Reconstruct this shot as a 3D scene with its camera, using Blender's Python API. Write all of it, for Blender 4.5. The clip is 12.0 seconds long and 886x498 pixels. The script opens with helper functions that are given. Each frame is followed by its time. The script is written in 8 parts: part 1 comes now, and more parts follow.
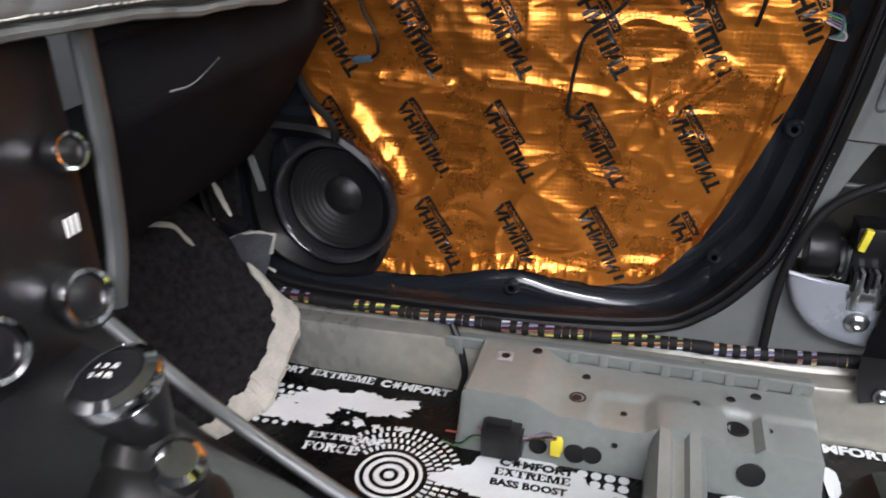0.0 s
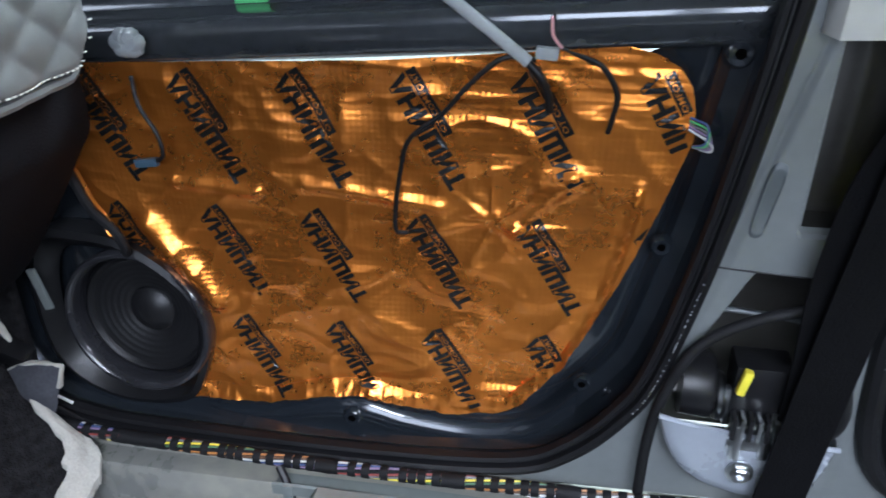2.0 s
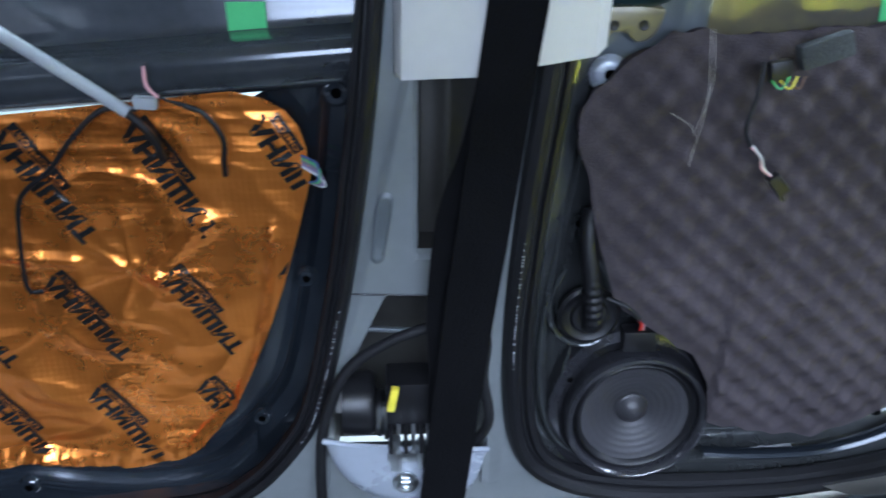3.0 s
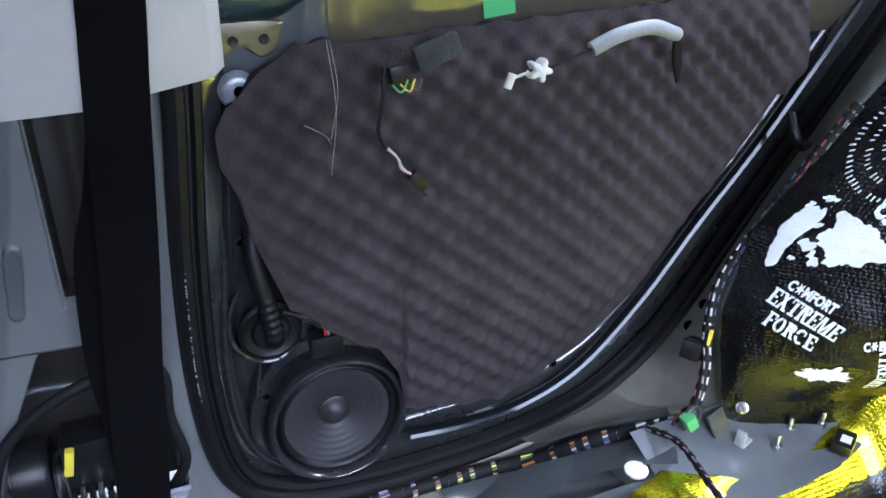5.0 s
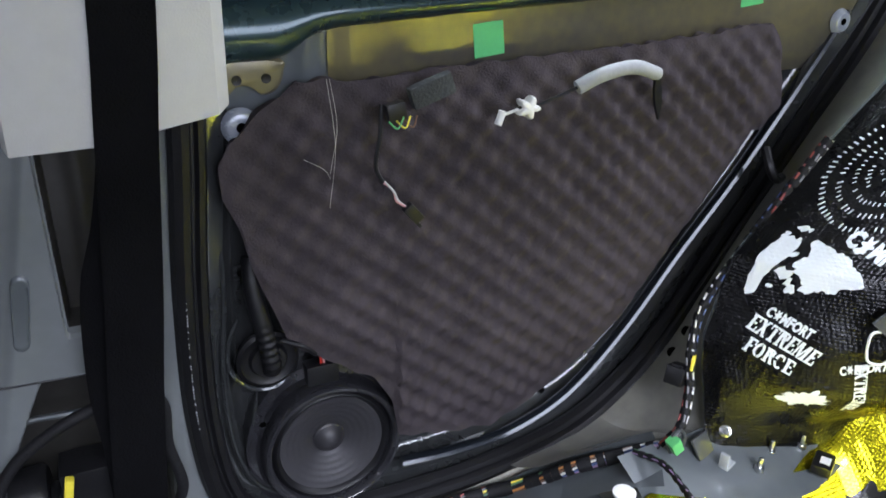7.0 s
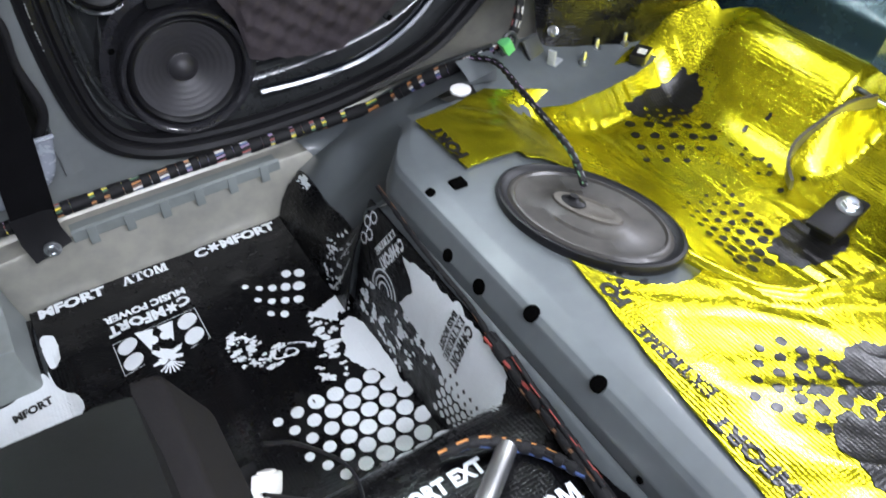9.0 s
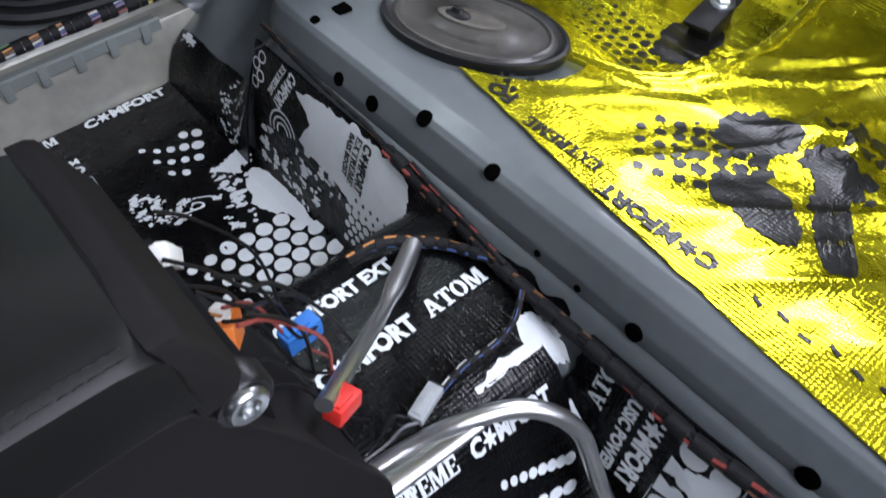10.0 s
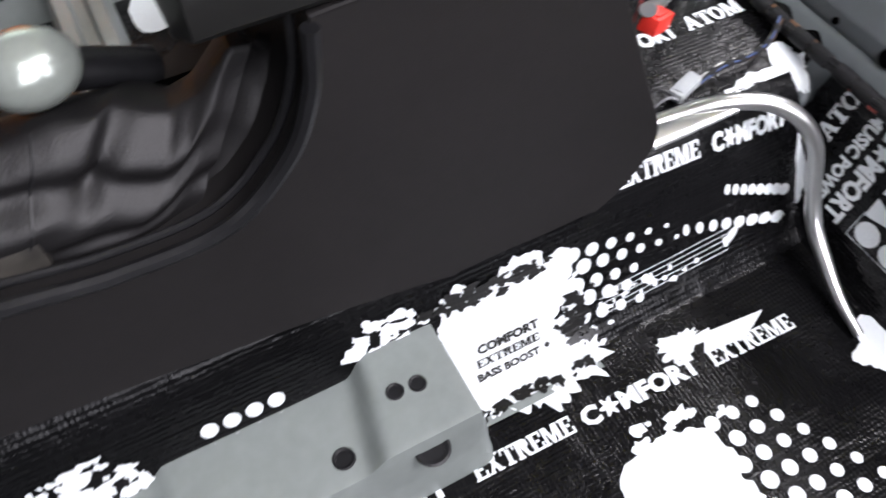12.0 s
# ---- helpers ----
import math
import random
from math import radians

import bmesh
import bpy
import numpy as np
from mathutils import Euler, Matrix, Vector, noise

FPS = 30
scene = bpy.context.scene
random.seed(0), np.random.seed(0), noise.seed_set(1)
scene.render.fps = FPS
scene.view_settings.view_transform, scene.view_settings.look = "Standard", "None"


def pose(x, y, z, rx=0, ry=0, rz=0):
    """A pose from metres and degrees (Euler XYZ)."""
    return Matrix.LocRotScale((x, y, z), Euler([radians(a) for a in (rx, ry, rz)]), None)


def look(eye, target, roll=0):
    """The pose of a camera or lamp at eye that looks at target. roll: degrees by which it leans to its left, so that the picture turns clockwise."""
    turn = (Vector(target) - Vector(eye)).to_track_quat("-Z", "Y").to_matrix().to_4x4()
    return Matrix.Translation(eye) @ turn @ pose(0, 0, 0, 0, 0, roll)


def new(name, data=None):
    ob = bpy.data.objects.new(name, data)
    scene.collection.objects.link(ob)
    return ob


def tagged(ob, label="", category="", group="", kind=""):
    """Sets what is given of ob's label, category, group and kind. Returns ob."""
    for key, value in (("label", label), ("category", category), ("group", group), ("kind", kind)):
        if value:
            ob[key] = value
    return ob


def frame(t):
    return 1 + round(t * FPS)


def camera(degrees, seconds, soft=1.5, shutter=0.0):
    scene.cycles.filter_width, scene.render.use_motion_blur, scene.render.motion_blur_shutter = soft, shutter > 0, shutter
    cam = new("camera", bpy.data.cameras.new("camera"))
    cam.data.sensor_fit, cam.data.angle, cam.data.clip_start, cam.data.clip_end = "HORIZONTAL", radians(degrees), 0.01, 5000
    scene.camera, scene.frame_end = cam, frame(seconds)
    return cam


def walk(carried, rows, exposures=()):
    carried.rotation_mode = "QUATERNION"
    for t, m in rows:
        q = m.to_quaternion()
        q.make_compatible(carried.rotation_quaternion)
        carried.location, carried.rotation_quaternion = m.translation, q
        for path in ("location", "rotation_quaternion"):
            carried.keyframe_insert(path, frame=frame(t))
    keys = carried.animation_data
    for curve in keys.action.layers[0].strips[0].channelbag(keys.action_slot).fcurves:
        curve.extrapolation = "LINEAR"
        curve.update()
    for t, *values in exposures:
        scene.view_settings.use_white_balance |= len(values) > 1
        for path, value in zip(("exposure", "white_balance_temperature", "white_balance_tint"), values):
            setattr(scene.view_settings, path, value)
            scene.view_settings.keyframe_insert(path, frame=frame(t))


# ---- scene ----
cam = camera(59.9, 12.0, 1.6, 0.25)
PATH = [
    (0, (0.222, 0.371, 0.733), (-0.265, 2.093, -0.159), -0.6),
    (0.5, (0.248, 0.536, 0.729), (-0.161, 2.268, -0.184), -0.7),
    (1, (0.247, 0.615, 0.747), (-0.13, 2.356, -0.161), -0.3),
    (1.5, (0.244, 0.63, 0.78), (-0.134, 2.375, -0.121), -0.3),
    (2, (0.311, 0.638, 0.799), (-0.032, 2.389, -0.105), -0.1),
    (2.5, (0.418, 0.644, 0.815), (0.2, 2.421, -0.077), 0.1),
    (3, (0.513, 0.651, 0.833), (0.606, 2.443, -0.05), 0.2),
    (3.5, (0.591, 0.658, 0.843), (0.899, 2.423, -0.046), -0.0),
    (3.7, (0.611, 0.652, 0.85), (0.986, 2.401, -0.043), -0.1),
    (5.3, (0.603, 0.653, 0.866), (1.338, 2.271, -0.052), 0.4),
    (5.5, (0.602, 0.649, 0.873), (1.346, 2.274, -0.025), 0.3),
    (6, (0.604, 0.638, 0.88), (1.364, 2.284, 0.035), 0.5),
    (6.5, (0.594, 0.639, 0.873), (1.365, 2.298, 0.064), 0.6),
    (6.7, (0.58, 0.643, 0.874), (1.355, 2.298, 0.061), 0.8),
    (8.3, (0.599, 0.503, 0.804), (1.285, 1.944, -0.403), -0.4),
    (8.5, (0.598, 0.488, 0.787), (1.3, 1.875, -0.471), -0.5),
    (9, (0.6, 0.447, 0.771), (1.355, 1.68, -0.611), -0.7),
    (9.5, (0.59, 0.402, 0.75), (1.392, 1.508, -0.711), -0.7),
    (10, (0.573, 0.367, 0.717), (1.382, 1.347, -0.827), -1.0),
    (10.5, (0.493, 0.331, 0.711), (1.291, 1.215, -0.895), -0.8),
    (11, (0.415, 0.32, 0.685), (1.207, 1.173, -0.942), -0.6),
    (11.5, (0.362, 0.29, 0.674), (1.132, 1.158, -0.954), -0.1),
    (12, (0.319, 0.265, 0.65), (0.868, 1.249, -1.002), 1.2),
]
walk(cam, [(t, look(eye, target, roll)) for t, eye, target, roll in PATH],
     [(0.0, 0.02, 6600, 19), (1.5, 0.20, 6050, 16), (2.0, 0.18, 5650, 14), (2.5, 0.25, 5300, 14), (3.7, 0.1, 5080, 17), (5.5, -0.12, 5480, 23), (6.7, -0.2, 5800, 21), (8.4, 0.09, 6150, 18), (9.0, -0.24, 6050, 18), (9.5, -0.62, 6050, 19), (10.0, -0.85, 6000, 20), (10.5, -0.95, 6000, 20), (11.0, -0.40, 6150, 20), (12.0, -0.2, 6550, 20)])

# ---------- light ----------
world = bpy.data.worlds.new("workshop_air")
scene.world = world
world.use_nodes = True
wbg = world.node_tree.nodes["Background"]
wbg.inputs[0].default_value = (0.80, 0.90, 1.0, 1)
wbg.inputs[1].default_value = 0.09


def area_lamp(name, eye, target, sx, sy, watts, colour):
    data = bpy.data.lights.new(name, "AREA")
    data.shape, data.size, data.size_y, data.energy, data.color = "RECTANGLE", sx, sy, watts, colour
    ob = new(name, data)
    ob.matrix_world = look(eye, target)
    return ob


# unseen lamps, placed as if through open left doors and both screens
area_lamp("unseen_workshop_lamp", (0.92, -0.50, 1.72), (0.86, 0.80, 0.1), 1.55, 0.30, 85, (0.95, 0.98, 1.0))
# broad fill added low on the left to light the door faces
area_lamp("unseen_workshop_lamp", (0.75, -1.35, 1.28), (0.64, 1.3, 0.40), 1.85, 1.00, 51, (0.90, 0.95, 1.0))
area_lamp("rear_screen_lamp", (2.30, 1.00, 1.50), (0.9, 0.75, 0.15), 0.75, 0.35, 31, (0.95, 0.98, 1.0))
# unseen fill added from the front to brighten heel board and sill
area_lamp("front_fill_lamp", (-1.35, 0.75, 1.42), (0.85, 1.05, 0.15), 1.2, 0.35, 7, (0.93, 0.97, 1.0))

# the pale workshop wall beyond the right side windows has its own unseen lamp
area_lamp("unseen_workshop_lamp", (0.75, 2.15, 2.05), (0.75, 3.0, 0.95), 2.6, 0.30, 165, (0.93, 1.0, 0.96))

# ---------- materials ----------
def mat(name, base, rough=0.5, metal=0.0, coat=0.0, var=0.15, vscale=8.0, bump=0.0, bscale=60.0, spec=0.5, rvar=0.0, tint=None):
    """A node material with colour variation at two scales, and fine relief."""
    m = bpy.data.materials.new(name)
    m.use_nodes = True
    nt = m.node_tree
    n, l = nt.nodes, nt.links
    b = n["Principled BSDF"]
    b.inputs["Roughness"].default_value, b.inputs["Metallic"].default_value = rough, metal
    b.inputs["Coat Weight"].default_value, b.inputs["Coat Roughness"].default_value = coat, 0.08
    b.inputs["Specular IOR Level"].default_value = spec
    co = n.new("ShaderNodeTexCoord")
    a = n.new("ShaderNodeTexNoise")
    a.inputs["Scale"].default_value, a.inputs["Detail"].default_value = vscale, 6
    l.new(co.outputs["Object"], a.inputs["Vector"])
    f = n.new("ShaderNodeTexNoise")
    f.inputs["Scale"].default_value, f.inputs["Detail"].default_value = vscale * 14, 4
    l.new(co.outputs["Object"], f.inputs["Vector"])
    mixf = n.new("ShaderNodeMath")
    mixf.operation = "MULTIPLY_ADD"
    l.new(f.outputs[0], mixf.inputs[0])
    mixf.inputs[1].default_value = 0.4
    l.new(a.outputs[0], mixf.inputs[2])
    ramp = n.new("ShaderNodeMapRange")
    ramp.inputs[1].default_value, ramp.inputs[2].default_value = 0.45, 0.95
    l.new(mixf.outputs[0], ramp.inputs[0])
    mix = n.new("ShaderNodeMix")
    mix.data_type = "RGBA"
    lo = [c * (1 - var) for c in base]
    hi = tint if tint else [min(1, c * (1 + var)) for c in base]
    mix.inputs[6].default_value, mix.inputs[7].default_value = (*lo, 1), (*hi, 1)
    l.new(ramp.outputs[0], mix.inputs[0])
    l.new(mix.outputs[2], b.inputs["Base Color"])
    if rvar:
        rr = n.new("ShaderNodeMapRange")
        rr.inputs[1].default_value, rr.inputs[2].default_value = 0.4, 1.0
        rr.inputs[3].default_value, rr.inputs[4].default_value = max(0.03, rough - rvar), min(1, rough + rvar)
        l.new(mixf.outputs[0], rr.inputs[0])
        l.new(rr.outputs[0], b.inputs["Roughness"])
    if bump:
        t = n.new("ShaderNodeTexNoise")
        t.inputs["Scale"].default_value, t.inputs["Detail"].default_value = bscale, 5
        l.new(co.outputs["Object"], t.inputs["Vector"])
        bp = n.new("ShaderNodeBump")
        bp.inputs["Strength"].default_value, bp.inputs["Distance"].default_value = bump, 0.004
        l.new(t.outputs[0], bp.inputs["Height"])
        l.new(bp.outputs[0], b.inputs["Normal"])
    return m


def grid_relief(m, pitch, strength, distance=0.002, wrinkle=0.0, wscale=30.0):
    """Adds an embossed grid (and soft wrinkles) to a material's relief."""
    nt = m.node_tree
    n, l = nt.nodes, nt.links
    co = n.new("ShaderNodeTexCoord")
    hs = []
    for axis in ("X", "Y", "Z"):
        w = n.new("ShaderNodeTexWave")
        w.bands_direction = axis
        w.inputs["Scale"].default_value = 1.0 / (pitch * 3.183)
        w.inputs["Distortion"].default_value, w.inputs["Detail"].default_value = 1.2, 1
        w.inputs["Detail Scale"].default_value = 2
        l.new(co.outputs["Object"], w.inputs["Vector"])
        hs.append(w.outputs["Fac"])
    s1 = n.new("ShaderNodeMath")
    l.new(hs[0], s1.inputs[0]), l.new(hs[1], s1.inputs[1])
    s2 = n.new("ShaderNodeMath")
    l.new(s1.outputs[0], s2.inputs[0]), l.new(hs[2], s2.inputs[1])
    out = s2.outputs[0]
    b1 = n.new("ShaderNodeBump")
    b1.inputs["Strength"].default_value, b1.inputs["Distance"].default_value = strength, distance
    l.new(out, b1.inputs["Height"])
    if wrinkle:
        t = n.new("ShaderNodeTexNoise")
        t.inputs["Scale"].default_value, t.inputs["Detail"].default_value, t.inputs["Roughness"].default_value = wscale, 5, 0.62
        t.inputs["Distortion"].default_value = 0.6
        l.new(co.outputs["Object"], t.inputs["Vector"])
        b2 = n.new("ShaderNodeBump")
        b2.inputs["Strength"].default_value, b2.inputs["Distance"].default_value = wrinkle, 0.012
        l.new(t.outputs[0], b2.inputs["Height"])
        l.new(b2.outputs[0], b1.inputs["Normal"])
    l.new(b1.outputs[0], n["Principled BSDF"].inputs["Normal"])
    return m


M_DARK = mat("dark_door_paint", (0.021, 0.026, 0.033), 0.20, 0.40, 0.9, 0.3, 6, 0.03, 22, rvar=0.08)
M_STEEL = mat("grey_body_paint", (0.112, 0.127, 0.133), 0.42, 0.18, 0.22, 0.14, 5, 0.015, 14, rvar=0.07)
M_RDOOR = mat("dark_grey_door_paint", (0.058, 0.062, 0.063), 0.17, 0.45, 0.9, 0.35, 5, 0.05, 14, rvar=0.08)
# dark door paint lightened for the rail, its bright reflection put into the colour
M_RAIL = mat("rail_paint_with_reflection", (0.060, 0.067, 0.075), 0.20, 0.45, 0.9, 0.3, 6, 0.03, 22, rvar=0.08)
M_CUP = mat("pale_grey_cup_paint", (0.34, 0.37, 0.42), 0.28, 0.2, 0.35, 0.10, 8, 0.02, 20, rvar=0.06)
M_PRIMER = mat("pale_grey_primer", (0.285, 0.292, 0.277), 0.34, 0.20, 0.3, 0.30, 3.5, 0.05, 25, rvar=0.12, tint=(0.40, 0.39, 0.325))
M_XM = mat("seat_mount_paint", (0.20, 0.222, 0.214), 0.44, 0.08, 0.10, 0.16, 6, 0.015, 20, spec=0.35, rvar=0.08)
M_RUB = mat("black_rubber", (0.0065, 0.0065, 0.0075), 0.45, 0, 0, 0.3, 20, 0.15, 180, spec=0.35)
M_PLAST = mat("black_plastic", (0.0085, 0.0085, 0.0095), 0.36, 0, 0, 0.25, 20, 0.10, 300, spec=0.4)
M_CONE = mat("speaker_cone", (0.030, 0.029, 0.032), 0.46, 0, 0, 0.3, 9, 0.08, 300, spec=0.6)
M_BASKET = mat("moulded_black_plastic", (0.022, 0.022, 0.025), 0.22, 0, 0.5, 0.25, 14, 0.05, 260, spec=0.5)
M_MAT = grid_relief(mat("black_butyl_foil", (0.0028, 0.0028, 0.0032), 0.27, 0.02, 0.0, 0.3, 12, rvar=0.08, spec=0.22), 0.0042, 0.20, 0.0009, 0.35, 18)
M_WHITE = grid_relief(mat("white_print", (0.70, 0.74, 0.76), 0.30, 0, 0.15, 0.06, 12), 0.0042, 0.10, 0.0008, 0.30, 18)
M_BLACK = grid_relief(mat("black_print", (0.008, 0.0078, 0.0075), 0.28, 0, 0.0, 0.3, 12, spec=0.5), 0.0042, 0.14, 0.0008, 0.2, 14)
M_YEL = grid_relief(mat("yellow_foil", (0.86, 0.79, 0.015), 0.22, 0.95, 0.35, 0.10, 9, rvar=0.1), 0.0040, 0.13, 0.0010, 0.20, 20)
M_GOLD = grid_relief(mat("orange_gold_foil", (1.0, 0.306, 0.046), 0.29, 0.88, 0.25, 0.12, 7, rvar=0.1), 0.0066, 0.10, 0.0010, 0.12, 14)
M_FOAM = mat("charcoal_foam", (0.060, 0.051, 0.055), 0.95, 0, 0, 0.24, 16, 0.5, 420, spec=0.08)
M_LEATHER = mat("black_console_plastic", (0.0138, 0.0128, 0.0130), 0.62, 0, 0, 0.15, 6, 0.12, 700, spec=0.10)
M_ARM = mat("black_armrest_leather", (0.0078, 0.0078, 0.0075), 0.44, 0, 0, 0.15, 8, 0.06, 800, spec=0.26)
M_CARPET = mat("dark_carpet", (0.0165, 0.0160, 0.0172), 0.95, 0, 0, 0.6, 90, 1.0, 330, spec=0.08)
M_FELT = mat("white_felt", (0.43, 0.42, 0.375), 0.9, 0, 0, 0.25, 22, 0.7, 90, spec=0.2)
M_DASH = mat("dark_dash_plastic", (0.0080, 0.0082, 0.0100), 0.78, 0, 0, 0.18, 10, 0.45, 450, spec=0.06)
M_QUILT = mat("grey_quilted_leather", (0.142, 0.145, 0.145), 0.45, 0, 0, 0.10, 12, 0.12, 500)
M_THREAD = mat("pale_thread", (0.62, 0.60, 0.55), 0.8, 0, 0, 0.1, 40, 0.2, 400)
M_QUILTCAP = mat("pale_satin_cap", (0.40, 0.44, 0.40), 0.22, 0.55, 0.4, 0.12, 20, rvar=0.06)
M_STRIP = mat("satin_dark_strip", (0.075, 0.080, 0.082), 0.36, 0.30, 0, 0.1, 20, rvar=0.06)
# flat black put in for the darkness inside holes and the brake recess
M_VOID = mat("shade_black", (0.0015, 0.0015, 0.0015), 0.95, 0, 0, 0.2, 20, spec=0.0)
M_GAITER = mat("soft_black_leather", (0.0080, 0.0075, 0.0080), 0.50, 0, 0, 0.2, 9, 0.16, 500, spec=0.34)
# dull primer, darkened further for the shade inside the pillar recess
M_CAVITY = mat("shaded_cavity_primer", (0.034, 0.032, 0.028), 0.55, 0.1, 0, 0.35, 7, 0.05, 30, rvar=0.1)
M_PILLAR = mat("light_grey_pillar_paint", (0.175, 0.190, 0.192), 0.40, 0.16, 0.22, 0.12, 5, 0.015, 14, rvar=0.07)
M_CONEB = mat("black_paper_cone", (0.0075, 0.0075, 0.0085), 0.42, 0, 0, 0.3, 9, 0.08, 300, spec=0.45)
M_FLAP = mat("grey_felt_backing", (0.060, 0.062, 0.072), 0.8, 0, 0, 0.3, 18, 0.4, 160, spec=0.15)
M_CHROME = mat("chrome", (0.75, 0.76, 0.78), 0.10, 1.0, 0, 0.05, 20)
M_ALU = mat("raw_aluminium_tube", (0.76, 0.76, 0.755), 0.31, 1.0, 0, 0.06, 10, rvar=0.03)
M_ZINC = mat("zinc_bolt", (0.55, 0.57, 0.58), 0.28, 1.0, 0, 0.15, 40, 0.05, 90)
M_TAPE = mat("black_cloth_tape", (0.0075, 0.0075, 0.0085), 0.65, 0, 0, 0.3, 40, 0.3, 300, spec=0.3)
M_BELT = mat("black_webbing", (0.0036, 0.0036, 0.0042), 0.85, 0, 0, 0.2, 30, 0.3, 500, spec=0.08)
M_IVORY = mat("ivory_trim_plastic", (0.54, 0.54, 0.51), 0.42, 0, 0, 0.06, 6, 0.12, 500)
M_GREEN = mat("green_masking_tape", (0.10, 0.50, 0.16), 0.6, 0, 0, 0.08, 20, 0.1, 200)
M_HOSE = mat("grey_foam_sleeve", (0.34, 0.36, 0.37), 0.8, 0, 0, 0.12, 20, 0.2, 200)
M_NYLON = mat("white_nylon", (0.80, 0.80, 0.77), 0.4, 0, 0, 0.04, 20)
M_WORN = mat("overspray_paint", (0.115, 0.110, 0.104), 0.32, 0.35, 0.3, 0.22, 5, 0.03, 20, tint=(0.20, 0.175, 0.085))
M_TEAL = mat("teal_body_paint", (0.022, 0.046, 0.052), 0.26, 0.45, 0.5, 0.2, 5, rvar=0.05)
M_HEAD = mat("grey_headlining", (0.42, 0.42, 0.40), 0.9, 0, 0, 0.08, 10, 0.3, 300)
M_CAP = mat("dusty_black_rubber", (0.030, 0.029, 0.028), 0.42, 0, 0.05, 0.5, 9, 0.12, 60, tint=(0.066, 0.060, 0.051), rvar=0.14)
M_GLASS = bpy.data.materials.new("window_glass")
M_GLASS.use_nodes = True
_g = M_GLASS.node_tree.nodes["Principled BSDF"]
_g.inputs["Transmission Weight"].default_value, _g.inputs["Roughness"].default_value, _g.inputs["IOR"].default_value = 1.0, 0.02, 1.45
_g.inputs["Base Color"].default_value = (0.85, 0.92, 0.90, 1)


def plain(name, c, rough=0.45):
    return mat(name, c, rough, 0, 0, 0.1, 30, 0.05, 200)


M_RED, M_BLUE, M_ORANGE = plain("red_plastic", (0.65, 0.03, 0.02)), plain("blue_plastic", (0.04, 0.20, 0.62)), plain("orange_plastic", (0.75, 0.19, 0.02))
M_YTAG, M_PINK, M_GREENW = plain("yellow_plastic", (0.80, 0.68, 0.05)), plain("pink_wire", (0.60, 0.30, 0.32)), plain("green_wire", (0.10, 0.42, 0.14))
WIRES = [plain("wire_" + k, c) for k, c in (("white", (0.60, 0.60, 0.57)), ("brown", (0.14, 0.07, 0.035)), ("orange", (0.48, 0.20, 0.05)), ("violet", (0.24, 0.16, 0.28)), ("green", (0.07, 0.16, 0.08)), ("grey", (0.16, 0.16, 0.17)), ("red", (0.26, 0.05, 0.04)), ("blue", (0.05, 0.085, 0.22)))]


# ---------- building helpers ----------
def part(name, bm, material, parent=None, label="", smooth=True, m=None):
    me = bpy.data.meshes.new(name)
    bmesh.ops.recalc_face_normals(bm, faces=bm.faces)
    bm.to_mesh(me)
    bm.free()
    if smooth:
        me.shade_smooth()
        me.set_sharp_from_angle(angle=radians(38))
    me.materials.append(material)
    ob = new(name, me)
    if parent:
        ob.parent = parent
    if m is not None:
        ob.matrix_basis = m
    if label:
        ob["label"] = label
    return ob


def thing(name, label, category, group="", kind="", at=(0, 0, 0)):
    ob = new(name)
    ob.location = at
    ob.empty_display_size = 0.02
    return tagged(ob, label, category, group, kind)


def solo(name, bm, material, label, category, kind="", group="", smooth=True):
    return tagged(part(name, bm, material, None, "", smooth), label, category, group, kind)


def curve(pts, n=8, closed=False):
    """A smooth line through a few points."""
    pts = [Vector(p) for p in pts]
    out, k = [], len(pts)
    for i in range(k if closed else k - 1):
        p1, p2 = pts[i], pts[(i + 1) % k]
        p0 = pts[i - 1] if (closed or i > 0) else p1 * 2 - p2
        p3 = pts[(i + 2) % k] if (closed or i + 2 < k) else p2 * 2 - p1
        for j in range(n):
            t = j / n
            out.append(0.5 * (2 * p1 + (p2 - p0) * t + (2 * p0 - 5 * p1 + 4 * p2 - p3) * t * t + (3 * p1 - p0 - 3 * p2 + p3) * t ** 3))
    if not closed:
        out.append(pts[-1])
    return out


def even(pts, n):
    """n points at even steps along a line."""
    d = [0]
    for a, b in zip(pts, pts[1:]):
        d.append(d[-1] + (b - a).length)
    out, i = [], 0
    for k in range(n):
        s = d[-1] * k / (n - 1)
        while i < len(d) - 2 and d[i + 1] < s:
            i += 1
        f = (s - d[i]) / max(1e-9, d[i + 1] - d[i])
        out.append(pts[i].lerp(pts[i + 1], f))
    return out


def frames_along(pts):
    """Side and up vectors along a line, carried without twist."""
    res, up = [], None
    for i, p in enumerate(pts):
        t = (pts[min(i + 1, len(pts) - 1)] - pts[max(i - 1, 0)]).normalized()
        if up is None:
            up = Vector((0, 0, 1)) if abs(t.z) < 0.9 else Vector((1, 0, 0))
        up = (up - t * up.dot(t)).normalized()
        res.append((t, t.cross(up), up))
    return res


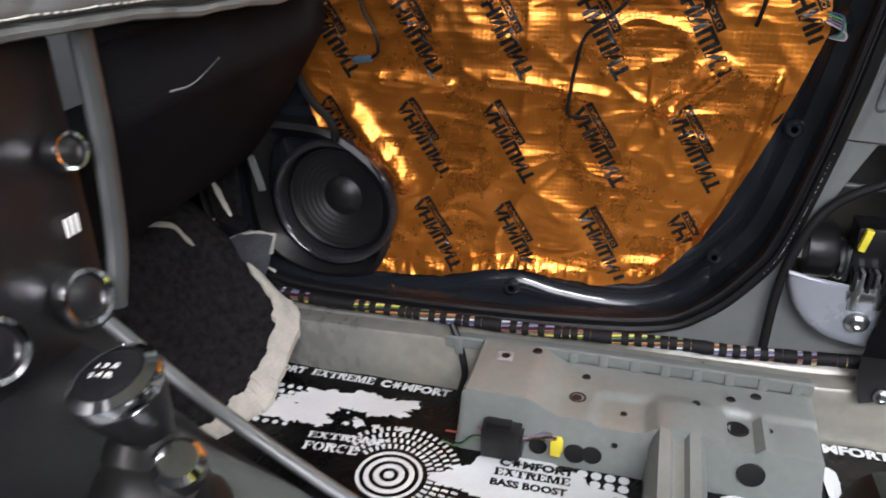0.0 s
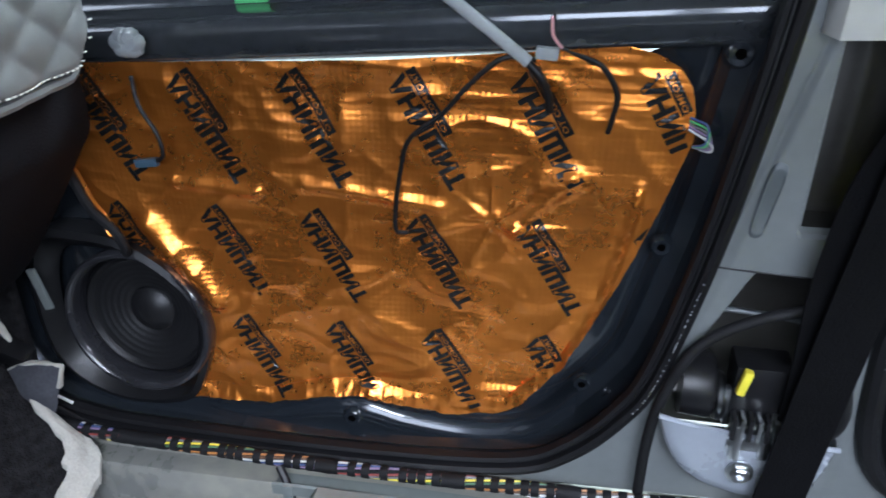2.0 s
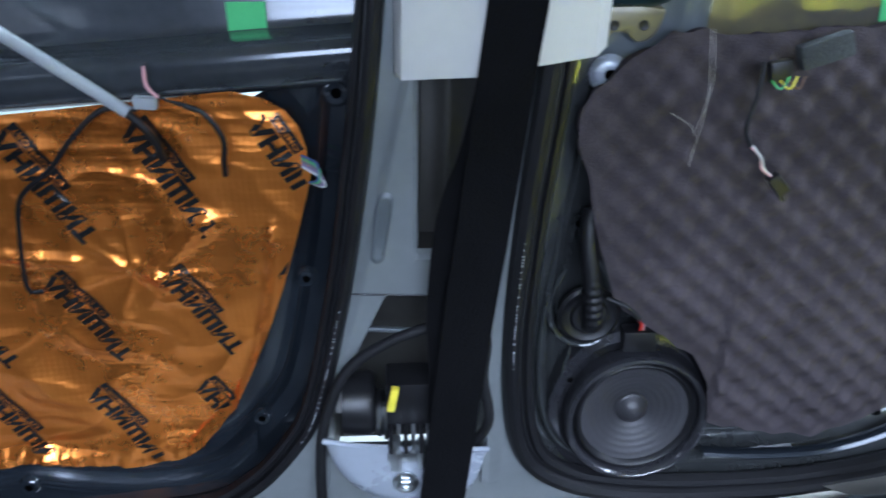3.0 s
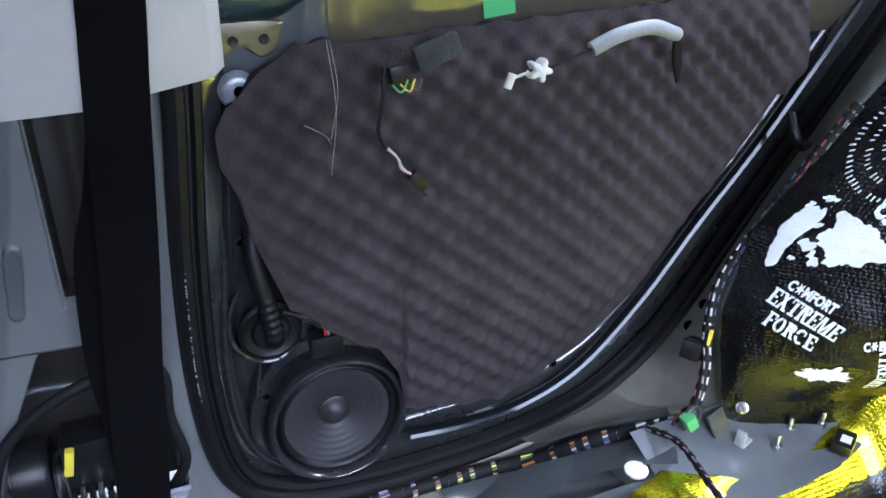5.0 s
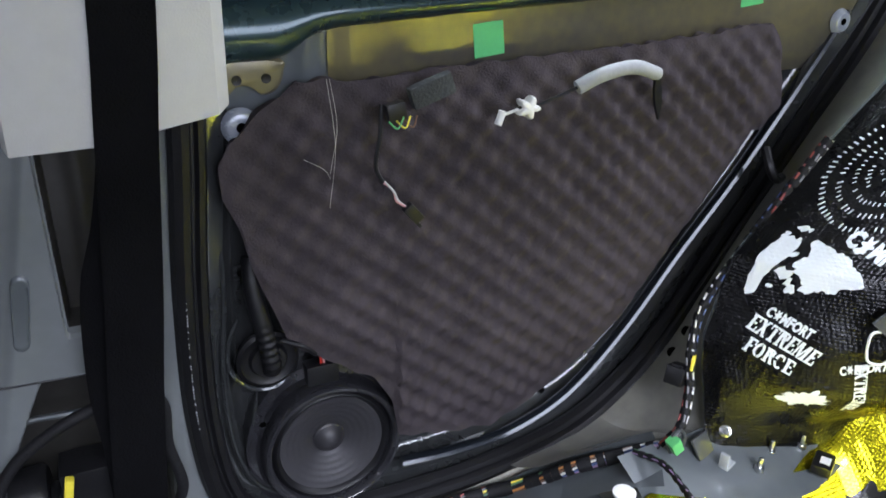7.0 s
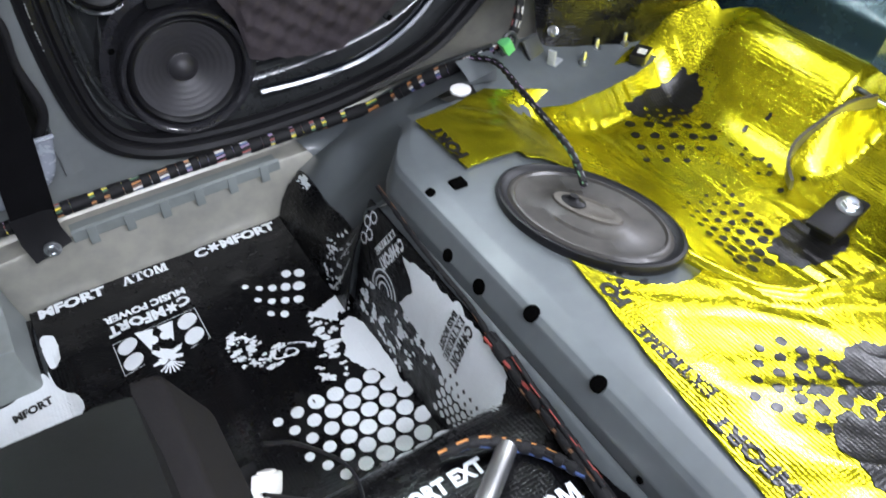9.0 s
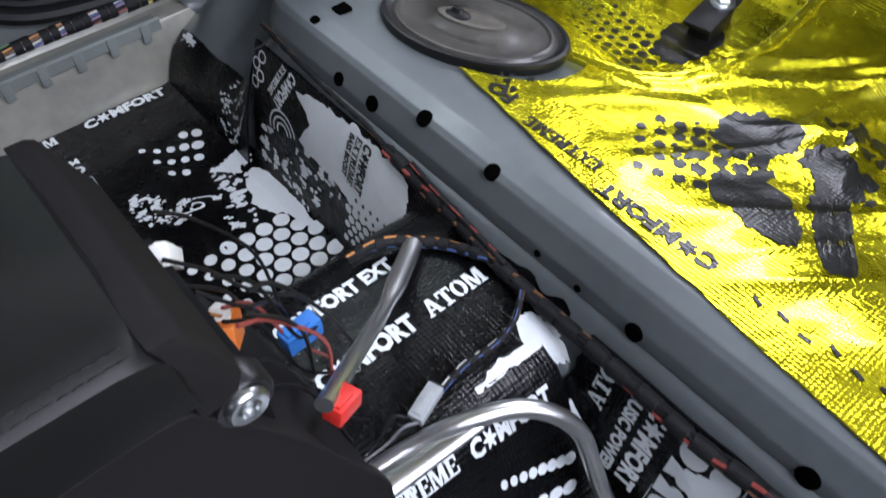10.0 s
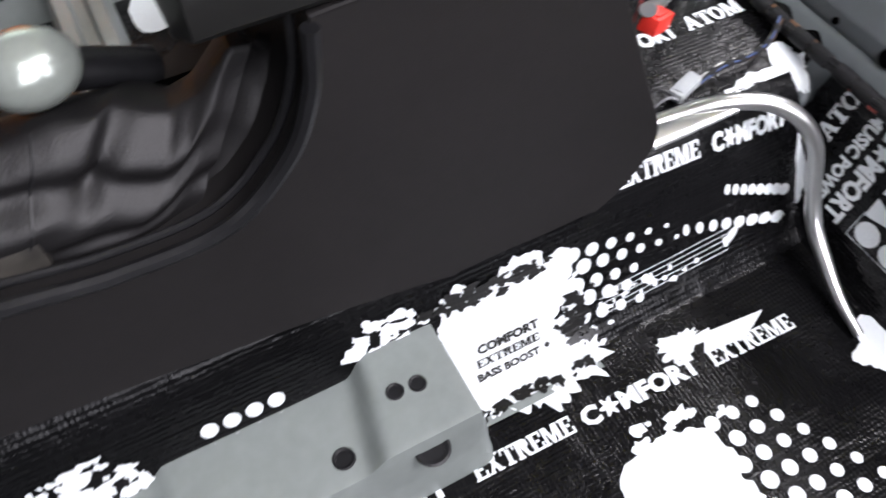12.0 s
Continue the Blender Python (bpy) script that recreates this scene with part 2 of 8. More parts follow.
def tube(bm, pts, r, seg=8, caps=True, flat=1.0):
    rr = r if callable(r) else (lambda s: r)
    rings, n = [], len(pts)
    for i, (p, (t, s, u)) in enumerate(zip(pts, frames_along(pts))):
        q = rr(i / max(1, n - 1))
        rings.append([bm.verts.new(p + s * (q * math.cos(a)) + u * (q * flat * math.sin(a))) for a in (2 * math.pi * k / seg for k in range(seg))])
    for a, b in zip(rings, rings[1:]):
        for k in range(seg):
            bm.faces.new((a[k], a[(k + 1) % seg], b[(k + 1) % seg], b[k]))
    if caps:
        bm.faces.new(rings[0][::-1]), bm.faces.new(rings[-1])
    return bm


def loft(bm, rings, closed=True, cap0=False, cap1=False):
    vs = [[bm.verts.new(p) for p in r] for r in rings]
    n = len(vs[0])
    for a, b in zip(vs, vs[1:]):
        for k in range(n if closed else n - 1):
            bm.faces.new((a[k], a[(k + 1) % n], b[(k + 1) % n], b[k]))
    if cap0:
        bm.faces.new(vs[0][::-1])
    if cap1:
        bm.faces.new(vs[-1])
    return vs


def box(bm, x0, x1, y0, y1, z0, z1, bevel=0.0, m=None):
    r = bmesh.ops.create_cube(bm, size=1)
    vs = r["verts"]
    for v in vs:
        v.co = Vector(((x0 + x1) / 2 + v.co.x * (x1 - x0), (y0 + y1) / 2 + v.co.y * (y1 - y0), (z0 + z1) / 2 + v.co.z * (z1 - z0)))
    if bevel:
        es = list({e for v in vs for e in v.link_edges})
        got = bmesh.ops.bevel(bm, geom=es, offset=bevel, segments=2, affect="EDGES", profile=0.6)
        vs = list({v for f in got["faces"] for v in f.verts} | {v for v in vs if v.is_valid})
    if m is not None:
        bmesh.ops.transform(bm, matrix=m, verts=[v for v in vs if v.is_valid])
    return bm


def lathe(bm, prof, m, seg=40, caps=True):
    """Turns (radius, height) points round the local z axis; m places it."""
    rings = [[m @ Vector((r * math.cos(a), r * math.sin(a), h)) for a in (2 * math.pi * k / seg for k in range(seg))] for r, h in prof]
    loft(bm, rings, True, caps, caps)
    return bm


def slab(bm, outline, out, thick):
    """A flat outline given depth along the vector out (unit)."""
    a = [bm.verts.new(p) for p in outline]
    b = [bm.verts.new(p + out * thick) for p in outline]
    n = len(a)
    bm.faces.new(a[::-1]), bm.faces.new(b)
    for k in range(n):
        bm.faces.new((a[k], a[(k + 1) % n], b[(k + 1) % n], b[k]))
    return bm


def sheet(bm, S, nu, nv, keep=None):
    """A grid over (u, v) in 0..1 through S; keep(u, v) may leave faces out."""
    g = [[bm.verts.new(S(i / nu, j / nv)) for j in range(nv + 1)] for i in range(nu + 1)]
    for i in range(nu):
        for j in range(nv):
            if keep is None or keep((i + 0.5) / nu, (j + 0.5) / nv):
                bm.faces.new((g[i][j], g[i + 1][j], g[i + 1][j + 1], g[i][j + 1]))
    loose = [v for v in bm.verts if not v.link_faces]
    bmesh.ops.delete(bm, geom=loose, context="VERTS")
    return bm


def skirt(bm, vec):
    """Folds an open sheet's border down by a vector."""
    rim = [e for e in bm.edges if e.is_boundary]
    got = bmesh.ops.extrude_edge_only(bm, edges=rim)
    for v in (g for g in got["geom"] if isinstance(g, bmesh.types.BMVert)):
        v.co += vec
    return bm


def thicken(bm, d):
    """Gives an open sheet a back and an edge, d metres behind it."""
    bmesh.ops.recalc_face_normals(bm, faces=bm.faces)
    bmesh.ops.solidify(bm, geom=bm.faces[:], thickness=d)
    return bm


def lerp1(x, pts):
    """Straight steps through (x, value) pairs."""
    if x <= pts[0][0]:
        return pts[0][1]
    for (a, va), (b, vb) in zip(pts, pts[1:]):
        if x <= b:
            return va + (vb - va) * (x - a) / (b - a)
    return pts[-1][1]


def sstep(a, b, x):
    t = max(0.0, min(1.0, (x - a) / (b - a)))
    return t * t * (3 - 2 * t)


def smax(a, b, k=0.02):
    h = max(k - abs(a - b), 0) / k
    return max(a, b) + h * h * k * 0.25


def nz(x, y, z=0.0, s=1.0):
    return noise.noise(Vector((x * s, y * s, z * s)))


# ---------- flat print shapes, in their own (u, v) plane ----------
FONT = {}


def text2d(word, size, wide=1.0, heavy=0.0):
    """Triangles of a word, its lower left corner at 0, 0; size: height of a capital."""
    key = (word, heavy)
    if key not in FONT:
        cu = bpy.data.curves.new("lettering", "FONT")
        cu.body, cu.size, cu.resolution_u, cu.offset = word, 1.0, 2, heavy
        ob = bpy.data.objects.new("lettering", cu)
        me = bpy.data.meshes.new_from_object(ob)
        FONT[key] = ([(v.co.x, v.co.y) for v in me.vertices], [tuple(p.vertices) for p in me.polygons])
        bpy.data.objects.remove(ob), bpy.data.meshes.remove(me), bpy.data.curves.remove(cu)
    vs, fs = FONT[key]
    k = size / 0.72
    return [(x * k * wide, y * k) for x, y in vs], fs


def wide_of(shape):
    return max(p[0] for p in shape[0]) if shape[0] else 0


def disc2d(cx, cy, rx, ry=None, n=14):
    ry = ry or rx
    return [(cx + rx * math.cos(2 * math.pi * k / n), cy + ry * math.sin(2 * math.pi * k / n)) for k in range(n)], [tuple(range(n))]


def blob2d(cx, cy, rx, ry, seed, rough=0.35, rings=5, n=64):
    """A torn splash of paint with an uneven edge."""
    vs, fs = [(cx, cy)], []
    for r in range(1, rings + 1):
        for k in range(n):
            a = 2 * math.pi * k / n
            e = 1 + rough * (nz(math.cos(a) * 1.3 + seed, math.sin(a) * 1.3, seed) + 0.6 * nz(math.cos(a) * 5 + seed, math.sin(a) * 5, seed) + 0.35 * nz(math.cos(a) * 14, math.sin(a) * 14, seed * 2))
            q = r / rings * e
            vs.append((cx + rx * q * math.cos(a), cy + ry * q * math.sin(a)))
    for k in range(n):
        fs.append((0, 1 + k, 1 + (k + 1) % n))
    for r in range(rings - 1):
        o, p = 1 + r * n, 1 + (r + 1) * n
        for k in range(n):
            fs.append((o + k, p + k, p + (k + 1) % n, o + (k + 1) % n))
    return vs, fs


def bar2d(x0, y0, x1, y1, steps=1):
    vs, fs = [], []
    for i in range(steps + 1):
        x = x0 + (x1 - x0) * i / steps
        vs += [(x, y0), (x, y1)]
    for i in range(steps):
        fs.append((2 * i, 2 * i + 2, 2 * i + 3, 2 * i + 1))
    return vs, fs


def turned(shape, deg=0, dx=0, dy=0, mirror=False):
    c, s = math.cos(radians(deg)), math.sin(radians(deg))
    return [((-x if mirror else x) * c - y * s + dx, (-x if mirror else x) * s + y * c + dy) for x, y in shape[0]], shape[1]


def print_on(bm, shapes, S, lift=0.0012):
    """Lays flat shapes on the surface S(u, v) -> point, a hair above it."""
    for vs, fs in shapes:
        made = []
        for u, v in vs:
            p = S(u, v)
            e = 0.003
            nrm = (S(u + e, v) - p).cross(S(u, v + e) - p).normalized()
            made.append(bm.verts.new(p + nrm * lift))
        for f in fs:
            try:
                bm.faces.new([made[k] for k in f])
            except ValueError:
                pass
    return bm


def harness(name, label, pts, r, parent=None, wires=5, wrap=0.016, wrap_len=0.009, seed=0, sleeves=(), palette=None):
    """A loom of coloured wires bound by short turns of black cloth tape."""
    rng = random.Random(seed)
    root = thing(name, label, "wiring harness")
    line = even(curve(pts, 10), max(8, int(sum((Vector(a) - Vector(b)).length for a, b in zip(pts, pts[1:])) / 0.006)))
    fr = frames_along(line)
    core = bmesh.new()
    part("core", tube(core, line, r * 0.80, 8), M_TAPE, root)
    for w in range(wires):
        a0 = 2 * math.pi * w / wires
        wl = [p + (s * math.cos(a0 + i * 0.10) + u * math.sin(a0 + i * 0.10)) * r * 0.80 for i, (p, (t, s, u)) in enumerate(zip(line, fr))]
        part("wire", tube(bmesh.new(), wl, r * min(0.26, 2.0 / wires), 5), palette[w % len(palette)] if palette else WIRES[(w + seed) % len(WIRES)], root)
    n = len(line) - 1
    for a, b in sleeves:
        i, j = int(a * n), max(int(b * n), int(a * n) + 2)
        part("tape_sleeve", tube(bmesh.new(), line[i:j + 1], lambda q: r * (1.10 + 0.05 * math.sin(q * 23)), 12), M_TAPE, root)
    ring = None
    d = 0.0
    for i in range(1, len(line)):
        if any(a <= i / n <= b for a, b in sleeves):
            continue
        d += (line[i] - line[i - 1]).length
        if d >= wrap:
            d = 0.0 - rng.uniform(-0.0055, 0.0055)
            t, s, u = fr[i]
            m = Matrix((s, u, t)).transposed().to_4x4()
            m.translation = line[i]
            if ring is None:
                bm = bmesh.new()
                h = wrap_len / 2
                lathe(bm, [(r * 0.7, -h), (r * 1.06, -h), (r * 1.10, 0), (r * 1.06, h), (r * 0.7, h)], Matrix(), 12)
                ring = part("tape_wrap", bm, M_TAPE, root, m=m)
            else:
                o = new("tape_wrap", ring.data)
                o.parent, o.matrix_basis = root, m
    return root


def bolt(parent, p, normal, r=0.008, h=0.005, name="bolt", hexed=True):
    bm = bmesh.new()
    m = Vector(normal).to_track_quat("Z", "Y").to_matrix().to_4x4()
    m.translation = p
    lathe(bm, [(r * 1.5, 0), (r * 1.5, h * 0.25), (r * 1.05, h * 0.35)], m, 20)
    lathe(bm, [(r, h * 0.3), (r, h * 0.9), (r * 0.85, h), (r * 0.5, h), (r * 0.45, h * 0.6)], m, 6 if hexed else 16)
    return part(name, bm, M_ZINC, parent, smooth=False)


# ---------- the floor, the tunnel and the rear seat pan ----------
TUN = [(-0.2, 0.0), (0.43, 0.0), (0.485, 0.008), (0.53, 0.065), (0.565, 0.135), (0.605, 0.160), (0.68, 0.166), (0.755, 0.160), (0.795, 0.135), (0.83, 0.065), (0.872, 0.008), (0.92, 0.0), (1.6, 0.0)]
TUNC = curve([(y, z, 0) for y, z in TUN], 10)
TY = np.array([p.x for p in TUNC])
TZ = np.array([p.y for p in TUNC])
HEEL = [(0.836, 0.0), (0.857, 0.010), (0.868, 0.065), (0.882, 0.135), (0.900, 0.192), (0.95, 0.198)]


def zfloor(x, y):
    z = float(np.interp(y, TY, TZ))
    h = lerp1(x, HEEL) if x > 0.8 else 0.0
    if y > 1.07:
        h = min(h, lerp1(y, [(1.07, 0.198), (1.10, 0.130), (1.14, 0.070), (1.32, 0.050)]))
    z = smax(z, h, 0.03)
    # shallow pressed ribs across the rear footwell
    if 0.5 < x < 0.8 and 0.95 < y < 1.25:
        z += 0.0058 * sstep(0.95, 0.99, y) * sstep(1.25, 1.21, y) * (0.5 + 0.5 * math.cos((x - 0.52) * 2 * math.pi / 0.075)) ** 3
    return z


def FL(x, y):
    return Vector((x, y, zfloor(x, y)))


bm = bmesh.new()
sheet(bm, lambda u, v: FL(-0.95 + u * 1.88, -0.05 + v * 1.362) - Vector((0, 0, 0.006)), 300, 150)
solo("floor", bm, M_STEEL, "grey painted steel car floor with centre tunnel", "floor", "structure")


RIDGE = [(1.060, 0.93), (1.092, 0.835), (1.110, 0.770), (1.128, 0.730), (1.160, 0.702), (1.22, 0.685), (1.29, 0.679), (1.38, 0.688), (1.55, 0.72)]


def zpan(x, y):
    """The seat pan: a flat front, a basin behind a rolled step, and a raised block at the back."""
    z = 0.2335 - 0.020 * sstep(0.99, 1.16, x)
    z -= 0.058 * sstep(-0.014, 0.012, y - lerp1(x, RIDGE)) * sstep(1.075, 1.25, x) * sstep(1.15, 1.07, y)
    z -= 0.010 * sstep(1.16, 1.30, x) * sstep(0.70, 0.66, y)
    z -= 0.060 * math.exp(-((x - 1.30) / 0.07) ** 2 - ((y - 0.47) / 0.05) ** 2)
    z += 0.120 * sstep(1.365, 1.475, x) * sstep(0.835, 0.885, y)
    z += 0.060 * sstep(1.40, 1.56, x) * sstep(0.885, 0.835, y)
    return z


# the bare front strip of the pan, with its folded nose
bm = bmesh.new()
nose = [(0.906, 0.183), (0.9045, 0.190), (0.9065, 0.203), (0.9185, 0.2255), (0.924, 0.2300), (0.945, 0.2335)]


def BEAM(u, v):
    y = -0.05 + v * 1.22
    back = 0.085 * sstep(1.055, 1.17, y) ** 1.3
    k = u * (len(nose) + 2)
    if k <= len(nose) - 1:
        i = min(int(k), len(nose) - 2)
        x, z = (nose[i][j] + (nose[i + 1][j] - nose[i][j]) * (k - i) for j in (0, 1))
    else:
        f = (k - len(nose) + 1) / 3
        x = 0.945 + f * 0.50
        z = zpan(x, y) - 0.003 - 0.030 * sstep(1.19, 1.24, x)
    return Vector((x + back * (1 - 0.7 * u), y, z - 0.035 * sstep(1.10, 1.17, y) ** 2 * (1 - u)))


sheet(bm, BEAM, 64, 120)
pan = solo("rear_seat_pan", bm, M_STEEL, "grey painted steel rear seat pan with folded front edge", "seat pan", "structure")
for hx, hy, hz, hr in ((0.908, 0.94, 0.206, 0.0075), (0.907, 0.883, 0.208, 0.0085), (0.925, 0.813, 0.2275, 0.0085), (0.925, 0.717, 0.2275, 0.008), (0.9065, 0.531, 0.197, 0.0085), (0.9055, 0.372, 0.196, 0.0095), (0.905, 0.592, 0.194, 0.0035), (0.905, 0.640, 0.196, 0.0035), (0.9055, 0.314, 0.196, 0.0095), (0.930, 1.012, 0.231, 0.006)):
    bm = bmesh.new()
    nrm = (-0.97, 0, 0.23) if hz < 0.2035 else (-0.88, 0, 0.47) if hz < 0.226 else (-0.5, 0, 0.86) if hz < 0.233 else (0, 0, 1)
    m = Vector(nrm).to_track_quat("Z", "Y").to_matrix().to_4x4()
    m.translation = (float(np.interp(hz, [p[1] for p in nose], [p[0] for p in nose])) if hz < 0.233 else hx, hy, hz)
    lathe(bm, [(hr * 1.02, -0.002), (hr, 0.0013), (hr * 0.9, 0.0015), (0.0003, 0.0015)], m, 24)
    part("pressed_hole", bm, M_VOID, pan, "round dark hole")
bm = bmesh.new()
box(bm, 0.955, 0.973, 1.000, 1.016, 0.230, 0.2355, 0.002)
part("square_hole", bm, M_VOID, pan, "square dark hole")

# corner gusset between seat pan, sill and heel board
bm = bmesh.new()


def GUS(u, v):
    """A rounded steel ramp from its low front edge back to the pan, with a swelling by the sill."""
    y = 1.068 + v * 0.262
    x = 0.884 + 0.19 * u
    z0 = lerp1(y, [(1.068, 0.186), (1.085, 0.176), (1.11, 0.128), (1.14, 0.092), (1.22, 0.084), (1.33, 0.074)])
    top = lerp1(y, [(1.068, 0.226), (1.12, 0.216), (1.18, 0.212), (1.33, 0.170)])
    rise = (top - z0) * sstep(-0.25, 1.05, u) - (top - z0) * sstep(-0.25, 1.05, 0)
    bulge = 0.020 * math.exp(-((y - 1.285) / 0.030) ** 2 - ((x - 0.925) / 0.035) ** 2)
    dent = -0.010 * math.exp(-((y - 1.225) / 0.022) ** 2 - ((x - 0.93) / 0.05) ** 2)
    return Vector((x, y, z0 + rise + bulge + dent))


sheet(bm, GUS, 30, 30)
solo("corner_gusset", bm, M_STEEL, "grey steel corner gusset between sill and seat pan", "body panel", "structure")

# ---------- sill ----------
bm = bmesh.new()
prof = [(1.316, -0.01), (1.317, 0.005), (1.320, 0.060), (1.323, 0.088), (1.326, 0.092), (1.356, 0.094), (1.360, 0.098), (1.362, 0.104), (1.366, 0.108), (1.378, 0.109)]


def SILL(x, k):
    y, z = prof[k]
    rise = 0.012 * sstep(0.45, 0.60, x) + 0.075 * sstep(0.95, 1.22, x)
    dip = -0.012 * sstep(0.2, -0.3, x)
    inn = -0.10 * sstep(0.98, 1.25, x)
    w = (z + 0.01) / 0.12
    return Vector((x, y + inn * (0.3 + 0.7 * w), z + (rise + dip) * w))


loft(bm, [[SILL(-0.95 + i * 0.04, k) for k in range(len(prof))] for i in range(60)], False)
sill = solo("sill", bm, M_PRIMER, "pale grey primed inner sill", "sill", "structure")
# clipped cable tray along the sill
for xa, xb, nm in ((-0.042, 0.472, 12), (0.575, 0.86, 6)):
    bm = bmesh.new()
    rings = []
    for i in range(31):
        x = xa + (xb - xa) * i / 30
        b = SILL(x, 4)
        rings.append([b + Vector((0, dy, dz)) for dy, dz in ((-0.006, -0.006), (-0.012, -0.006), (-0.013, 0.010), (-0.010, 0.012), (-0.009, 0.002), (0.018, 0.002), (0.018, -0.002))])
    loft(bm, rings, True, True, True)
    tray = solo("cable_tray", bm, M_XM, "grey plastic cable tray clipped along the sill", "cable tray")
    for i in range(nm):
        x = xa + (xb - xa) * (i + 0.5) / nm
        b = SILL(x, 4)
        bm = bmesh.new()
        box(bm, x - 0.006, x + 0.006, b.y - 0.0155, b.y - 0.011, b.z - 0.016, b.z + 0.011, 0.001)
        part("clip", bm, M_XM, tray)

# ---------- right body side with its two door openings ----------
SIDE_Y = 1.372
F_OPEN = [(0.492, 0.70), (0.474, 0.566), (0.450, 0.427), (0.416, 0.287), (0.384, 0.224), (0.330, 0.163), (0.258, 0.126), (0.088, 0.109), (-0.148, 0.104), (-0.330, 0.112), (-0.43, 0.17), (-0.47, 0.35), (-0.46, 0.70), (-0.25, 0.98), (0.10, 1.12), (0.42, 1.14), (0.50, 1.05), (0.505, 0.85)]
R_OPEN = [(0.650, 0.66), (0.634, 0.50), (0.628, 0.34), (0.645, 0.215), (0.70, 0.160), (0.80, 0.138), (0.92, 0.135), (1.02, 0.143), (1.129, 0.168), (1.21, 0.218), (1.280, 0.290), (1.371, 0.423), (1.466, 0.561), (1.587, 0.76), (1.60, 0.93), (1.45, 1.08), (1.05, 1.14), (0.72, 1.12), (0.665, 1.0), (0.66, 0.83)]


def outline(pts, n=8):
    return [(p.x, p.y) for p in curve([(x, z, 0) for x, z in pts], n, True)]


def offset2(pts, d):
    """The closed outline moved inward by d."""
    n, res = len(pts), []
    area = sum(pts[i][0] * pts[(i + 1) % n][1] - pts[(i + 1) % n][0] * pts[i][1] for i in range(n))
    sg = 1 if area > 0 else -1
    for i in range(n):
        (ax, az), (bx, bz) = pts[i - 1], pts[(i + 1) % n]
        tx, tz = bx - ax, bz - az
        k = math.hypot(tx, tz) or 1
        res.append((pts[i][0] - sg * tz / k * d, pts[i][1] + sg * tx / k * d))
    return res


FO, RO = outline(F_OPEN), outline(R_OPEN)


def edge_sweep(bm, line, prof, y0=SIDE_Y):
    """Sweeps (inward, y) profile points round a closed outline."""
    rings = [[Vector((x, y0 + dy, z)) for x, z in offset2(line, d)] for d, dy in prof]
    return loft(bm, rings, True)


bm = bmesh.new()
outer = [(-0.95, 0.128), (-0.5, 0.088), (0.0, 0.093), (0.5, 0.118), (0.85, 0.120), (1.00, 0.122), (1.14, 0.150), (1.30, 0.265), (1.46, 0.50), (1.62, 0.74), (1.70, 1.24), (-0.95, 1.24)]
es = []
P_OPEN = [(0.410, 0.225), (0.417, 0.256), (0.439, 0.324), (0.486, 0.424), (0.597, 0.424), (0.600, 0.225)]
P_UPPER = [(0.5235, 0.479), (0.5265, 0.712), (0.596, 0.712), (0.596, 0.479)]
for pl in (outer, FO, RO, P_OPEN, P_UPPER):
    vs = [bm.verts.new((x, SIDE_Y, z)) for x, z in pl]
    es += [bm.edges.new((vs[i], vs[(i + 1) % len(vs)])) for i in range(len(vs))]
bmesh.ops.triangle_fill(bm, use_beauty=True, use_dissolve=False, edges=es)
edge_sweep(bm, FO, [(0, 0), (0.003, 0.003), (0.003, 0.010)])
edge_sweep(bm, RO, [(0, 0), (0.003, 0.003), (0.003, 0.010)])
side = solo("wall_right", bm, M_PILLAR, "grey painted steel body side with two door openings", "body side", "structure")


def seal(name, line, y0, label, inward=0.0):
    """A hollow rubber bulb with a lip; inward: how far its outer edge sits inside the flange."""
    prof = ((-0.010, 0.000), (-0.012, -0.008), (-0.008, -0.016), (0.000, -0.019), (0.007, -0.016), (0.0095, -0.009), (0.012, -0.009), (0.016, -0.013), (0.022, -0.011), (0.025, -0.002), (0.020, 0.006))
    bm = bmesh.new()
    edge_sweep(bm, line, [(d + inward * (0.025 - d) / 0.035, dy) for d, dy in prof], y0)
    return solo(name, bm, M_RUB, label, "door seal")


def seal_marks(ob, line, d, y, keep, seed):
    """A row of small worn printed marks along the seal's bulb."""
    rng, bm = random.Random(seed), bmesh.new()
    run = [p for p in even([Vector((x, y, z)) for x, z in offset2(line, d)], 900) if keep(p)]
    for a, b in zip(run, run[1:]):
        if (b - a).length < 0.01 and rng.random() < 0.55:
            t = (b - a).normalized()
            s = t.cross(Vector((0, 1, 0)))
            l, w = rng.uniform(0.0006, 0.0014), rng.uniform(0.0004, 0.0009)
            bm.faces.new([bm.verts.new(a + t * i * l + s * j * w) for i, j in ((-1, -1), (1, -1), (1, 1), (-1, 1))])
    part("printed_marks", bm, M_HOSE, ob, "row of worn grey printed marks", False)["kind"] = "stuff"


fseal = seal("door_seal", FO, SIDE_Y, "black rubber seal round the front door opening", 0.009)
seal_marks(fseal, FO, 0.0075, SIDE_Y - 0.0194, lambda p: p.x > 0.30 and 0.24 < p.z < 0.44, 5)
rseal = seal("door_seal", RO, SIDE_Y, "black rubber seal round the rear door opening")
seal_marks(rseal, RO, 0.0, SIDE_Y - 0.0197, lambda p: (p.x < 0.66 and 0.33 < p.z < 0.50) or (p.x > 1.2 and 0.22 < p.z < 0.45), 6)

# ---------- doors ----------
DOOR_Y = 1.424


def door_y(z):
    return DOOR_Y - 0.045 * max(0.0, z - 0.25)


